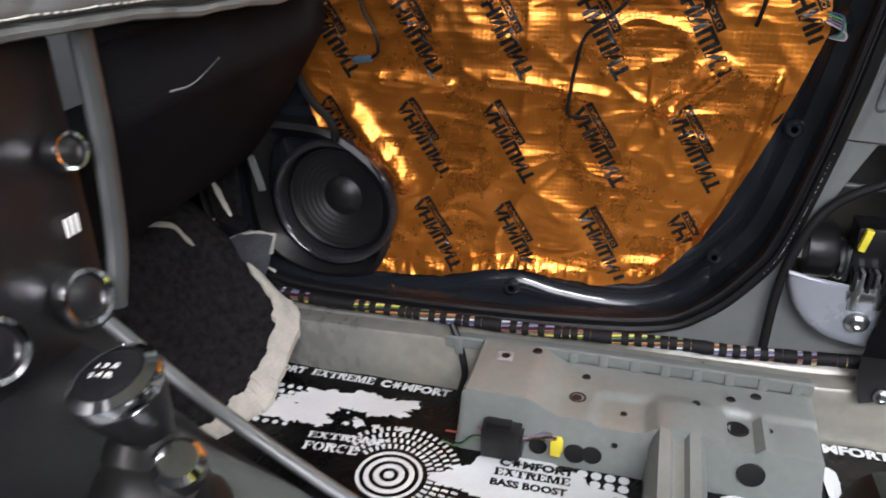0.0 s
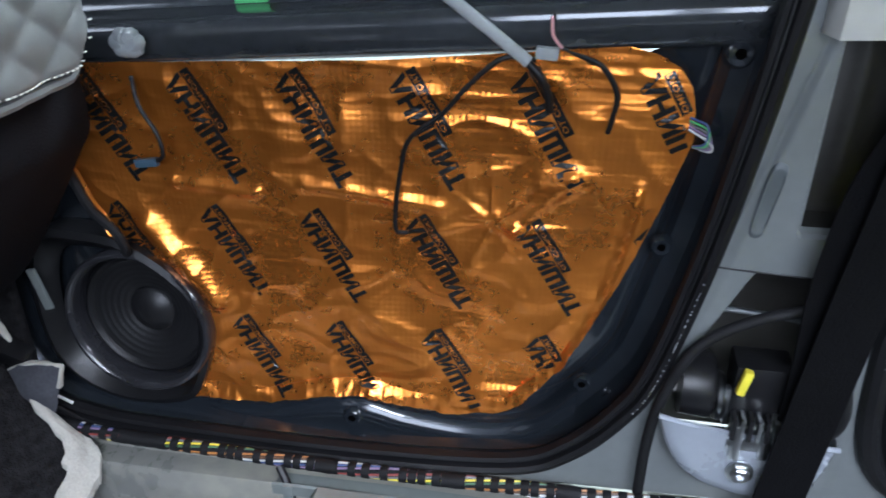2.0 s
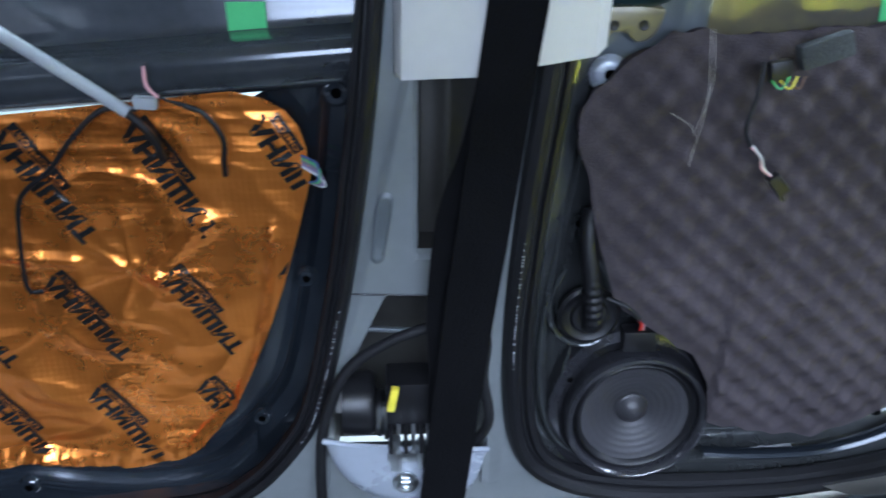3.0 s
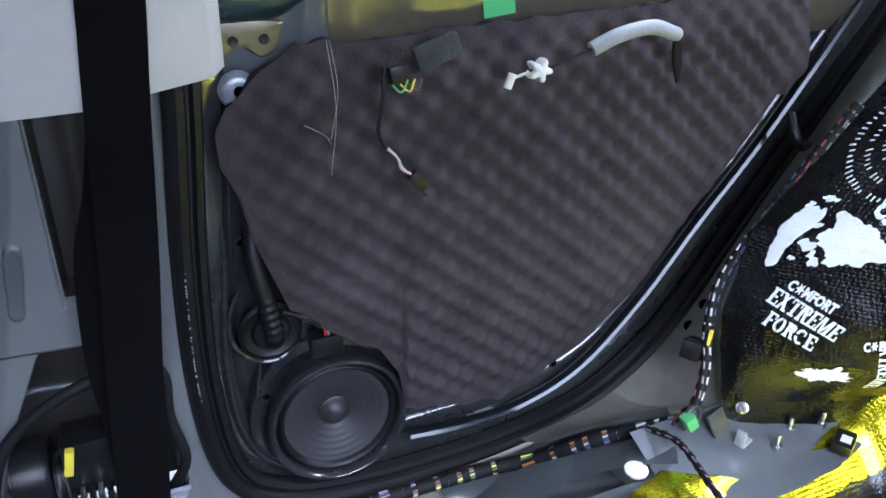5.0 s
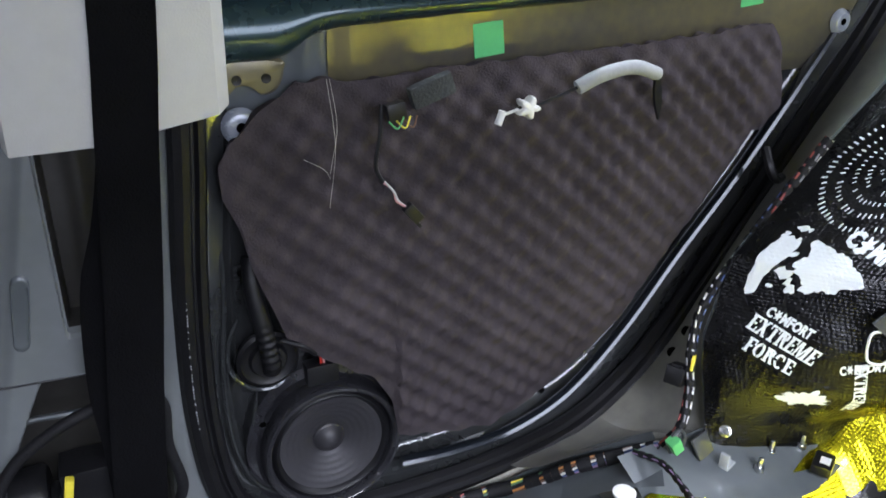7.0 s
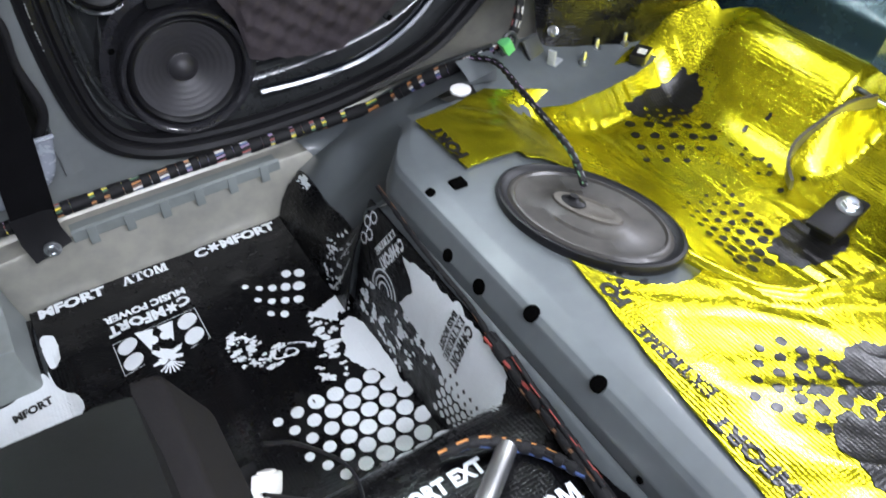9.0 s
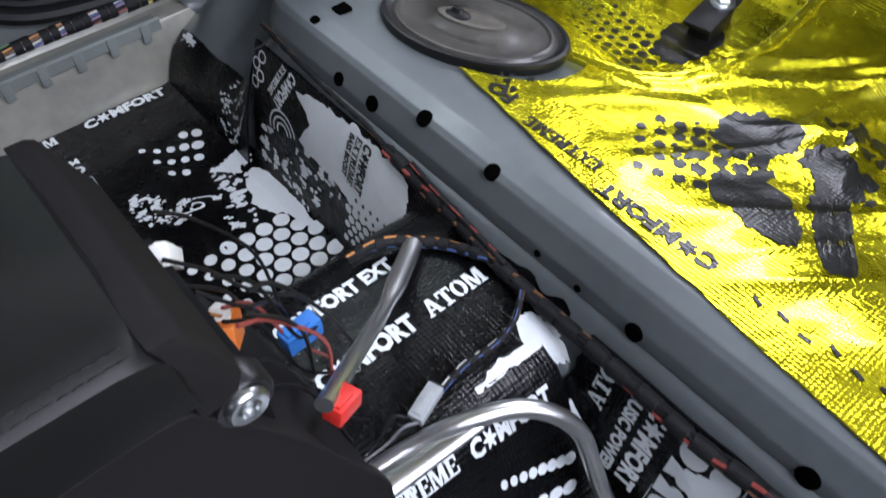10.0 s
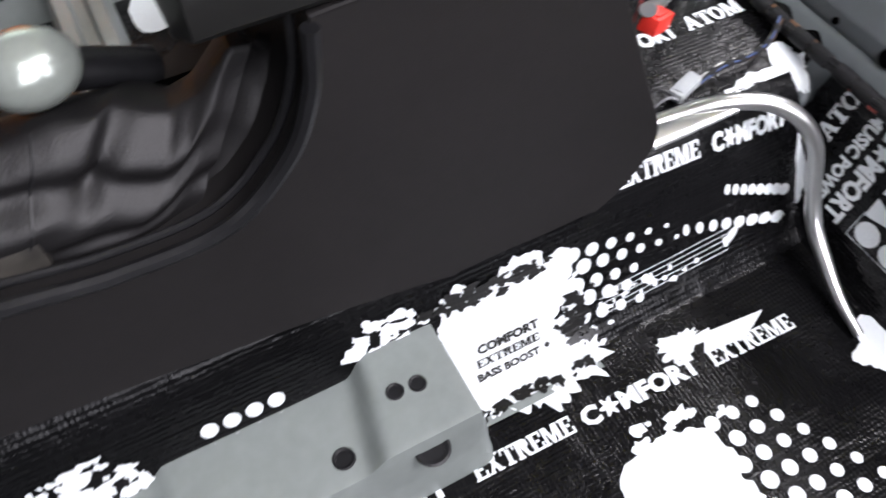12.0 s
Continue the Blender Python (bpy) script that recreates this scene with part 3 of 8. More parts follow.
def clip_line(line, zmax):
    """The part of a closed outline below zmax, as an open run from one side over the bottom to the other."""
    n = len(line)
    i0 = next(i for i in range(n) if line[i][1] <= zmax and line[i - 1][1] > zmax)
    run = []
    for k in range(n):
        p = line[(i0 + k) % n]
        if p[1] > zmax:
            break
        run.append(p)
    return run


def door_shell(name, line, ztop, y_of, label, hole, material=M_DARK, rim=1.0):
    """Inner skin of a door: a folded rim that steps back, then a flat field with the round speaker hole (x, z, radius)."""
    door = thing(name, label, "car door", "right side doors", "structure")
    bm = bmesh.new()
    rows = [(-0.004, -0.032 * rim), (0.012, -0.034 * rim), (0.018, -0.018 * rim), (0.024, -0.004), (0.030, -0.002), (0.042, 0.002), (0.050, 0.016), (0.056, 0.020)]
    runs = []
    for d, dy in rows:
        runs.append([Vector((x, y_of(z) + dy, min(z, ztop))) for x, z in clip_line(offset2(line, d), ztop + 0.03)])
    runs = [even(r, 160) for r in runs]
    inner = runs[-1]
    c = Vector((sum(p.x for p in inner) / len(inner), y_of(0.4) + 0.020, (ztop + 0.2) / 2))
    loft(bm, runs + [[p.lerp(c, k / 40) for p in inner] for k in range(1, 40)], False)
    hx, hz, hr = hole
    bmesh.ops.delete(bm, geom=[f for f in bm.faces if math.hypot(f.calc_center_median().x - hx, f.calc_center_median().z - hz) < hr], context="FACES")
    part("inner_panel", bm, material, door)
    return door


front_door = door_shell("door_1", FO, 0.665, door_y, "dark painted front door stripped of its trim panel", (-0.248, 0.257, 0.093))
rear_door = door_shell("door_2", RO, 0.80, lambda z: door_y(z) - 0.030, "dark painted rear door stripped of its trim panel", (0.7805, 0.2505, 0.076), M_RDOOR, 0.2)

# belt ledge of the front door: a rounded rail, and the upper band with tape
bm = bmesh.new()
xs = [-0.30 + 0.02 * i for i in range(41)]
prof = [(0.020, 0.600), (-0.002, 0.603), (-0.009, 0.610), (-0.0115, 0.622), (-0.0125, 0.634), (-0.0115, 0.640), (-0.0095, 0.6445), (-0.006, 0.6485), (-0.001, 0.6515), (0.005, 0.653), (0.013, 0.654), (0.022, 0.655), (0.029, 0.657), (0.032, 0.662), (0.033, 0.672), (0.041, 0.735), (0.046, 0.772), (0.034, 0.778), (0.026, 0.776)]
loft(bm, [[Vector((x, door_y(0.62) + dy, z + 0.071 * (x + 0.118))) for dy, z in prof] for x in xs], False)
part("belt_rail", bm, M_RAIL, front_door, "dark glossy pressed rail")
for tx, tz in ((-0.054, 0.668), (0.360, 0.699)):
    bm = bmesh.new()
    box(bm, tx - 0.019, tx + 0.019, 0, 0.0008, tz - 0.016, tz + 0.019, 0, Matrix.Translation((0, door_y(0.62) + 0.0295, 0)))
    solo("masking_tape", bm, M_GREEN, "square of green masking tape on the door", "tape", group="tape squares", smooth=False)
bm = bmesh.new()
box(bm, -0.45, 0.50, 1.425, 1.431, 0.79, 1.14)
gl = solo("window_1", bm, M_GLASS, "clear side window glass", "window", "structure")
gl.visible_shadow = False
bm = bmesh.new()
box(bm, 0.67, 1.55, 1.405, 1.411, 0.785, 1.13)
gl = solo("window_2", bm, M_GLASS, "clear rear side window glass", "window", "structure")
gl.visible_shadow = False

# pressed lug under the foil and the bolt bosses of the front door
def boss(door, x, y, z, r=0.012, material=None, hole=0.5):
    bm = bmesh.new()
    m = Vector((0, -1, 0)).to_track_quat("Z", "Y").to_matrix().to_4x4()
    m.translation = (x, y, z)
    lathe(bm, [(r * 1.5, -0.004), (r * 1.25, 0.002), (r, 0.004), (r * hole, 0.0035), (r * hole * 0.9, -0.003)], m, 24)
    part("bolt_boss", bm, material or M_DARK, door)
    bm = bmesh.new()
    m2 = m.copy()
    lathe(bm, [(r * hole * 0.96, -0.001), (r * hole * 0.96, 0.0040), (r * 0.02, 0.0041)], m2, 16)
    part("bolt_hole", bm, M_VOID, door)


for bx, bz in ((0.446, 0.636), (0.330, 0.226), (0.400, 0.424)):
    boss(front_door, bx, door_y(bz) - 0.001, bz, 0.011 if bz > 0.5 else 0.009)
bm = bmesh.new()
rid = curve([(-0.19, 1.412, 0.120), (-0.08, 1.412, 0.135), (-0.01, 1.411, 0.160), (0.05, 1.411, 0.166), (0.11, 1.411, 0.152), (0.20, 1.411, 0.146), (0.27, 1.411, 0.165), (0.325, 1.410, 0.215)], 8)
loft(bm, [[p + Vector((0, dy, dz)) for dy, dz in ((0.03, 0.011), (0.012, 0.009), (0.002, 0.003), (-0.006, -0.007), (-0.009, -0.019), (-0.006, -0.030), (0.004, -0.038), (0.02, -0.042))] for p in rid], False)
part("lower_bead", bm, M_DARK, front_door, "pressed glossy lower bead")
boss(front_door, 0.040, 1.402, 0.146, 0.010)

# ---------- orange foil on the front door ----------
F_TOP = [(-0.300, 0.560), (-0.262, 0.600), (-0.192, 0.602), (0.098, 0.616), (0.345, 0.640), (0.371, 0.634), (0.394, 0.621), (0.408, 0.602), (0.414, 0.575), (0.4155, 0.556)]
F_BOT = [(-0.300, 0.480), (-0.272, 0.400), (-0.240, 0.345), (-0.205, 0.150), (-0.187, 0.140), (-0.078, 0.146), (-0.005, 0.170), (0.049, 0.180), (0.103, 0.168), (0.177, 0.163), (0.240, 0.182), (0.280, 0.222), (0.304, 0.252), (0.319, 0.284), (0.344, 0.336), (0.374, 0.413), (0.393, 0.473), (0.410, 0.528), (0.4155, 0.550)]


def foil_y(x, z):
    """Creases of the foil, as it lies over the door's openings."""
    d = 0.0040 * nz(x, z, 0.3, 9) + 0.0009 * nz(x + z * 0.7, z - x * 0.4, 1.7, 32)
    d += 0.0030 * (1 - abs(nz(x * 0.8 + z, z * 1.2 - x, 4.1, 11))) ** 5
    d += 0.0016 * (1 - abs(nz(x * 0.5 - z, z * 0.9 + x * 0.6, 2.6, 17))) ** 6
    d += 0.0010 * nz(x * 0.35, z * 1.6, 6.0, 26) * sstep(0.30, 0.42, z)
    low = z - lerp1(x, F_BOT)
    if low < 0.022 and x < 0.31:
        d += 0.42 * (0.022 - low) - 0.004 + 0.0022 * nz(x * 5, z * 1.5, 2.2, 30) * sstep(0.022, 0.010, low)
    # pulled creases that run together, and taut cross creases in the upper half
    a, r = math.atan2(z - 0.441, x - 0.217), math.hypot(x - 0.217, z - 0.441)
    d += 0.0050 * math.exp(-r / 0.055) * (1 - abs(math.sin(a * 3.5 + 0.6))) ** 3 * sstep(0.0, 0.015, r) - 0.004 * math.exp(-(r / 0.02) ** 2)
    d += 0.0004 * math.sin(z * 2 * math.pi / 0.0135 + 2.5 * nz(x, z, 8.0, 6)) * sstep(0.36, 0.44, z) * max(0.0, nz(x, z, 9.5, 10) + 0.25)
    # crimped bead along the slanting edge
    t = max(0.0, min(1.0, (0.500 - z) / 0.27))
    q = (x - (0.371 - 0.030 * t - 0.042 * t * t)) / 0.0055
    d += (0.0052 + 0.0014 * math.sin(z * 2 * math.pi / 0.011)) * math.exp(-q * q) * sstep(0.51, 0.48, z) * sstep(0.22, 0.25, z)
    # panel pressing that shows through
    for (ax, az, bx, bz, w, h) in ((0.24, 0.44, 0.30, 0.50, 0.012, 0.007), (0.20, 0.45, 0.25, 0.425, 0.012, 0.006), (-0.02, 0.52, 0.06, 0.53, 0.02, 0.005), (-0.132, 0.30, -0.205, 0.400, 0.016, 0.014), (-0.16, 0.46, -0.06, 0.455, 0.008, 0.005), (0.0, 0.47, 0.16, 0.455, 0.007, 0.004), (0.05, 0.35, 0.12, 0.25, 0.03, 0.006), (-0.10, 0.16, 0.28, 0.20, 0.016, 0.007)):
        px, pz = bx - ax, bz - az
        t = max(0, min(1, ((x - ax) * px + (z - az) * pz) / (px * px + pz * pz)))
        q = math.hypot(x - ax - t * px, z - az - t * pz) / w
        d += h * math.exp(-q * q)
    return door_y(z) - 0.006 - d


def GOLD(x, z):
    return Vector((x, foil_y(x, z), z))


foil = thing("door_foil", "crinkled orange gold foil sheet with black print stuck on the door", "foil sheet")
bm = bmesh.new()


def GF(u, v):
    x = -0.300 + 0.7155 * u
    a, b = lerp1(x, F_BOT), lerp1(x, F_TOP)
    edge = 0.002 * nz(x, 0, 3, 60)
    return GOLD(x, a + edge + (b - a - edge) * v)


sheet(bm, GF, 250, 170)
bmesh.ops.delete(bm, geom=[f for f in bm.faces if math.hypot(f.calc_center_median().x + 0.248, f.calc_center_median().z - 0.257) < 0.098], context="FACES")
part("foil", bm, M_GOLD, foil)


def in_foil(x, z):
    return lerp1(x, F_BOT) + 0.004 < z < lerp1(x, F_TOP) - 0.003 and -0.29 < x < 0.414 and math.hypot(x + 0.248, z - 0.257) > 0.104


def clip_shapes(shapes, inside):
    out = []
    for vs, fs in shapes:
        fs = [f for f in fs if all(inside(*vs[k]) for k in f)]
        if fs:
            out.append((vs, fs))
    return out


def silence(x, z, deg, k=1.0):
    """The printed word with its small second line in a bar; x, z: the word's end by the T."""
    word = text2d("ТИШИНА", 0.0225 * k, 0.92, 0.050)
    s = 0.153 * k / wide_of(word)
    word = ([(a * s, b) for a, b in word[0]], word[1])
    sub = bar2d(0.064 * k, -0.0165 * k, 0.152 * k, -0.0035 * k, 14)
    return [turned(word, deg, x, z), turned(sub, deg, x, z)]


def sub_line(x, z, deg, k=1.0):
    t = text2d("OT COMFORT", 0.0068 * k, 1.0, 0.01)
    s = 0.080 * k / wide_of(t)
    t = ([(a * s + 0.068 * k, b - 0.0127 * k) for a, b in t[0]], t[1])
    return [turned(t, deg, x, z)]


wordlist = []
for c in range(-3, 3):
    wordlist += [(0.188 + 0.1265 * c, 0.486 + 0.006 * c, 120, 0.90), (0.196 + 0.1270 * c, 0.332 + 0.0048 * c, 122, 0.83), (0.211 + 0.1262 * c, 0.178 + 0.0055 * c, 121, 0.83)]
for x, z, a, k in wordlist:
    sh = clip_shapes(silence(x, z, a, k), in_foil)
    if sh:
        bm = bmesh.new()
        print_on(bm, sh, GOLD, 0.0012)
        part("lettering", bm, M_BLACK, foil, "black printed lettering", False)
        sh = clip_shapes(sub_line(x, z, a, k), in_foil)
        if sh:
            part("small_lettering", print_on(bmesh.new(), sh, GOLD, 0.0020), M_GOLD, foil, "small foil-coloured lettering", False)


# ---------- loudspeakers ----------
def speaker(name, x, y, z, r, label, cap=0.24, deep=0.0, cone_material=M_CONE):
    """A moulded ring, a rubber surround and a ribbed cone with its cap; deep: how far the cone is set back."""
    sp = thing(name, label, "loudspeaker")
    m = Vector((0, -1, 0.05)).to_track_quat("Z", "Y").to_matrix().to_4x4()
    m.translation = (x, y, z)
    bm = bmesh.new()
    lathe(bm, [(r * 0.98, -0.035), (r, -0.006), (r * 0.99, 0.0), (r * 0.965, 0.0035), (r * 0.93, 0.0040), (r * 0.90, 0.002), (r * 0.88, -0.003), (r * 0.868, -0.010), (r * 0.86, -0.012 - deep)], m, 64, False)
    part("basket_ring", bm, M_BASKET, sp, "glossy black plastic ring")
    bm = bmesh.new()
    lathe(bm, [(r * q, h - deep) for q, h in ((0.875, -0.008), (0.845, -0.0015), (0.81, 0.0005), (0.775, -0.0015), (0.745, -0.007))], m, 64, False)
    part("rubber_surround", bm, M_RUB, sp)
    bm = bmesh.new()
    prof = []
    for i in range(37):
        q = 0.75 + (cap - 0.75) * i / 36
        prof.append((r * q, -0.006 - 0.016 * (i / 36) ** 1.15 + 0.00014 * math.cos(i * 2 * math.pi / 6) - deep))
    lathe(bm, prof, m, 72, False)
    cone = part("cone", bm, cone_material, sp, "ribbed dark cone")
    bm = bmesh.new()
    lathe(bm, [(r * cap * q, h - deep) for q, h in ((1.06, -0.0215), (1.03, -0.0185), (0.97, -0.0180), (0.90, -0.0165), (0.75, -0.0130), (0.5, -0.0095), (0.25, -0.0078), (0.005, -0.0072))], m, 48, False)
    part("dust_cap", bm, cone_material, cone, "smooth domed dust cap")
    return sp


fs = speaker("door_speaker", -0.248, 1.400, 0.257, 0.104, "black round loudspeaker in the front door", 0.30, 0.022, M_CONEB)
bm = bmesh.new()
tray = curve([(-0.375, 1.412, 0.37), (-0.30, 1.405, 0.385), (-0.235, 1.405, 0.372), (-0.165, 1.408, 0.315), (-0.148, 1.410, 0.25), (-0.165, 1.410, 0.18), (-0.20, 1.410, 0.135), (-0.30, 1.410, 0.125), (-0.38, 1.412, 0.17), (-0.40, 1.413, 0.27)], 6, True)
c = Vector((-0.262, 1.41, 0.25))
loft(bm, [[p + Vector((0, 0.03, 0)) for p in tray], [p + Vector((0, -0.006, 0)) for p in tray], [p.lerp(c, 0.07) + Vector((0, -0.010, 0)) for p in tray], [p.lerp(c, 0.22) + Vector((0, 0.012, 0)) for p in tray]], True)
part("speaker_housing", bm, M_PLAST, fs, "moulded black plastic housing")
rs = speaker("door_speaker", 0.7805, 1.366, 0.2505, 0.0865, "black round loudspeaker in the rear door", 0.22, 0.004)
bm = bmesh.new()
tray = curve([(0.705, 1.388, 0.335), (0.76, 1.385, 0.366), (0.83, 1.385, 0.345), (0.872, 1.386, 0.285), (0.875, 1.388, 0.225), (0.84, 1.388, 0.168), (0.77, 1.388, 0.150), (0.70, 1.388, 0.185), (0.678, 1.388, 0.26)], 6, True)
c = Vector((0.779, 1.388, 0.25))
loft(bm, [[p + Vector((0, 0.03, 0)) for p in tray], [p + Vector((0, -0.005, 0)) for p in tray], [p.lerp(c, 0.10) + Vector((0, -0.008, 0)) for p in tray], [p.lerp(c, 0.3) + Vector((0, 0.01, 0)) for p in tray]], True)
part("speaker_bracket", bm, M_BASKET, rs, "black plastic bracket")
bm = bmesh.new()
box(bm, 0.753, 0.792, 1.366, 1.388, 0.345, 0.372, 0.004)
part("connector", bm, M_PLAST, rs)
for k in range(2):
    bm = bmesh.new()
    tube(bm, curve([(0.772 + 0.004 * k, 1.374, 0.368), (0.770 + 0.003 * k, 1.366, 0.384), (0.764 + 0.004 * k, 1.366, 0.402)], 6), 0.0016, 6)
    part("lead", bm, M_PINK if k else M_RED, rs, "pink lead")

# ---------- egg-crate foam on the rear door ----------
RY = 1.352
R_TOP = [(0.680, 0.630), (0.692, 0.648), (0.726, 0.678), (0.759, 0.702), (0.835, 0.699), (0.930, 0.7065), (1.06, 0.710), (1.21, 0.7145), (1.3725, 0.7255), (1.390, 0.700), (1.407, 0.630)]
R_BOT = [(0.680, 0.597), (0.694, 0.560), (0.702, 0.515), (0.7195, 0.4615), (0.7335, 0.420), (0.79, 0.375), (0.829, 0.350), (0.8523, 0.308), (0.861, 0.250), (0.92, 0.236), (0.991, 0.228), (1.04, 0.246), (1.099, 0.281), (1.180, 0.353), (1.256, 0.453), (1.331, 0.543), (1.362, 0.592), (1.378, 0.588), (1.407, 0.6195)]


def FOAM(u, v, lift=0.0):
    x = 0.680 + 0.727 * u
    a, b = lerp1(x, R_BOT), lerp1(x, R_TOP)
    rim = 0.0045 * nz(x, 1, 7, 45)
    z = a + rim + (b - a) * v
    p = 0.0365
    e = math.sin((x * 0.99 + z * 0.10) * 2 * math.pi / p) * math.sin((z * 0.99 - x * 0.10) * 2 * math.pi / (p * 1.04))
    ed = max(0.0, min(1.0, (z - a) / 0.05, (b - z) / 0.05, u * 10, (1 - u) * 10))
    bulge = 0.020 * math.exp(-((x - 1.02) / 0.30) ** 2 - ((z - 0.50) / 0.20) ** 2)
    return Vector((x, RY + 0.0050 * e * (0.25 + 0.75 * ed) - bulge + 0.008 * (1 - ed) + 0.004 * nz(x, z, 0, 7) - 0.0012 * nz(x, z, 3, 30) - lift, z))


bm = bmesh.new()
sheet(bm, FOAM, 290, 200)
thicken(bm, -0.012)
solo("acoustic_foam", bm, M_FOAM, "charcoal egg-crate acoustic foam glued on the rear door", "foam panel")

# ---------- B-pillar: trim, belts, retractor ----------
bm = bmesh.new()
p0 = [Vector((x, y, z)) for x, y, z in ((0.506, 1.372, 0.667), (0.513, 1.340, 0.667), (0.580, 1.318, 0.6745), (0.629, 1.318, 0.6835), (0.680, 1.324, 0.690), (0.690, 1.334, 0.695), (0.694, 1.372, 0.697))]
up = Vector((0.012, -0.010, 0.48))
loft(bm, [[p + Vector((0, 0.006, 0)) for p in p0], p0, [p + up * 0.02 + Vector((0, -0.001, 0)) for p in p0], [p + up for p in p0]], False)
thicken(bm, -0.003)
trim = thing("pillar_trim", "ivory plastic upper trim of the door pillar", "pillar trim")
part("cover", bm, M_IVORY, trim)
bm = bmesh.new()
box(bm, 0.580, 0.640, 1.3135, 1.3195, 0.800, 0.92, 0.003)
part("belt_slot_frame", bm, M_IVORY, trim, "raised ivory slot frame")
bm = bmesh.new()
box(bm, 0.584, 0.636, 1.3125, 1.3165, 0.806, 0.914, 0.0008)
part("belt_slot", bm, M_RUB, trim, "dark slot")

# pressed pillar sheet between the seals


def PIL(u, v):
    z = 0.16 + 0.55 * v
    xa, xb = 0.405 + 0.118 * v ** 0.8, 0.622 + 0.02 * v
    xa = min(xa, lerp1(z, [(0.16, 0.398), (0.256, 0.402), (0.43, 0.452), (0.71, 0.523)]))
    x = xa + (xb - xa) * u
    d = -0.004 * sstep(0.0, 0.08, u) * sstep(1.0, 0.92, u)
    lower, upper, xc = pil_cut(x, z)
    d += 0.095 * lower + 0.042 * upper
    d -= 0.006 * math.exp(-((x - xc - 0.034) / 0.010) ** 2) * sstep(0.50, 0.53, z)
    return Vector((x, SIDE_Y - 0.002 + d, z))


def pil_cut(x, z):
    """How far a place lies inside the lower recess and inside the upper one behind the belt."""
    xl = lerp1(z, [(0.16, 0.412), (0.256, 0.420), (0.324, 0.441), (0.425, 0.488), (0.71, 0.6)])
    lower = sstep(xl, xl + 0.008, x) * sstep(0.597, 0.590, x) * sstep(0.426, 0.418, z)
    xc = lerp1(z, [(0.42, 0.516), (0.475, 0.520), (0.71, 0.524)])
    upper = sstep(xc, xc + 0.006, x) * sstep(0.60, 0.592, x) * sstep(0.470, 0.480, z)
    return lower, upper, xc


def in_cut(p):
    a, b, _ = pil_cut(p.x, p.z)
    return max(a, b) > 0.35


def pillar_piece(cut):
    bm = bmesh.new()
    sheet(bm, PIL, 110, 130)
    bmesh.ops.delete(bm, geom=[f for f in bm.faces if in_cut(f.calc_center_median()) != cut], context="FACES")
    return bm


solo("pillar", pillar_piece(False), M_PILLAR, "grey pressed steel door pillar with recess", "door pillar", "structure")
# the recess sheet carries its shade in a darker colour than the pillar
solo("pillar_recess", pillar_piece(True), M_CAVITY, "dull primed recess inside the door pillar, coloured darker for its shade", "door pillar", "structure")
bm = bmesh.new()
seam = [Vector((x, SIDE_Y - 0.0065, lerp1(x, [(0.445, 0.430), (0.52, 0.4265), (0.61, 0.424)]))) for x in (0.448, 0.47, 0.50, 0.53, 0.56, 0.60)]
tube(bm, seam, 0.0011, 6)
solo("pillar_seam", bm, M_RUB, "dark sealed seam in the pillar sheet", "seam", "structure")
bm = bmesh.new()
slot = curve([(0.476, 0, 0.474), (0.481, 0, 0.468), (0.488, 0, 0.472), (0.492, 0, 0.490), (0.499, 0, 0.530), (0.497, 0, 0.540), (0.490, 0, 0.541), (0.484, 0, 0.532), (0.478, 0, 0.495)], 5, True)
cc = Vector((0.4875, 0, 0.505))
loft(bm, [[p.lerp(cc, k) + Vector((0, SIDE_Y + dy, 0)) for p in slot] for k, dy in ((-0.10, -0.0055), (0.0, -0.0082), (0.10, -0.0085), (0.22, -0.0070))], True, False, True)
solo("pillar_slot", bm, M_STEEL, "dark oblong pressed slot in the pillar", "slot", "structure")
ret = thing("belt_retractor", "seat belt retractor in a grey steel cup at the pillar foot", "belt retractor")
bm = bmesh.new()
cup = curve([(0.414, 0, 0.258), (0.418, 0, 0.236), (0.432, 0, 0.203), (0.456, 0, 0.176), (0.492, 0, 0.160), (0.545, 0, 0.156), (0.585, 0, 0.180), (0.600, 0, 0.225), (0.602, 0, 0.240)], 8)
top = Vector((0.508, 0, 0.246))
rim = [(1.376, 0.0), (1.350, 0.0), (1.341, 0.02), (1.337, 0.06), (1.334, 0.18), (1.3325, 0.5), (1.332, 0.93)]
loft(bm, [[p.lerp(top, k) + Vector((0, y, 0)) for p in cup] for y, k in rim], False)
part("cup", bm, M_CUP, ret, "grey painted steel cup")
bm = bmesh.new()
tube(bm, [Vector((x, 1.3355, z)) for x, z in ((0.414, 0.258), (0.440, 0.252), (0.48, 0.247), (0.53, 0.242), (0.57, 0.240), (0.602, 0.240))], 0.0032, 8)
part("rolled_edge", bm, M_CUP, ret, "rolled bright cup edge")
bm = bmesh.new()
lathe(bm, [(0.002, -0.03), (0.036, -0.03), (0.038, 0.0), (0.034, 0.006), (0.006, 0.008)], pose(0.466, 1.382, 0.275, 0, 90, 0), 28)
part("spool_cover", bm, M_PLAST, ret)
bm = bmesh.new()
lathe(bm, [(0.026, -0.004), (0.028, 0.0), (0.026, 0.004), (0.022, 0.006)], pose(0.478, 1.372, 0.268, 0, 90, 0), 28)
box(bm, 0.482, 0.488, 1.350, 1.362, 0.245, 0.292, 0.002)
part("spool_disc", bm, M_ZINC, ret, "bright metal spool disc")
bm = bmesh.new()
box(bm, 0.486, 0.545, 1.330, 1.352, 0.228, 0.243, 0.003)
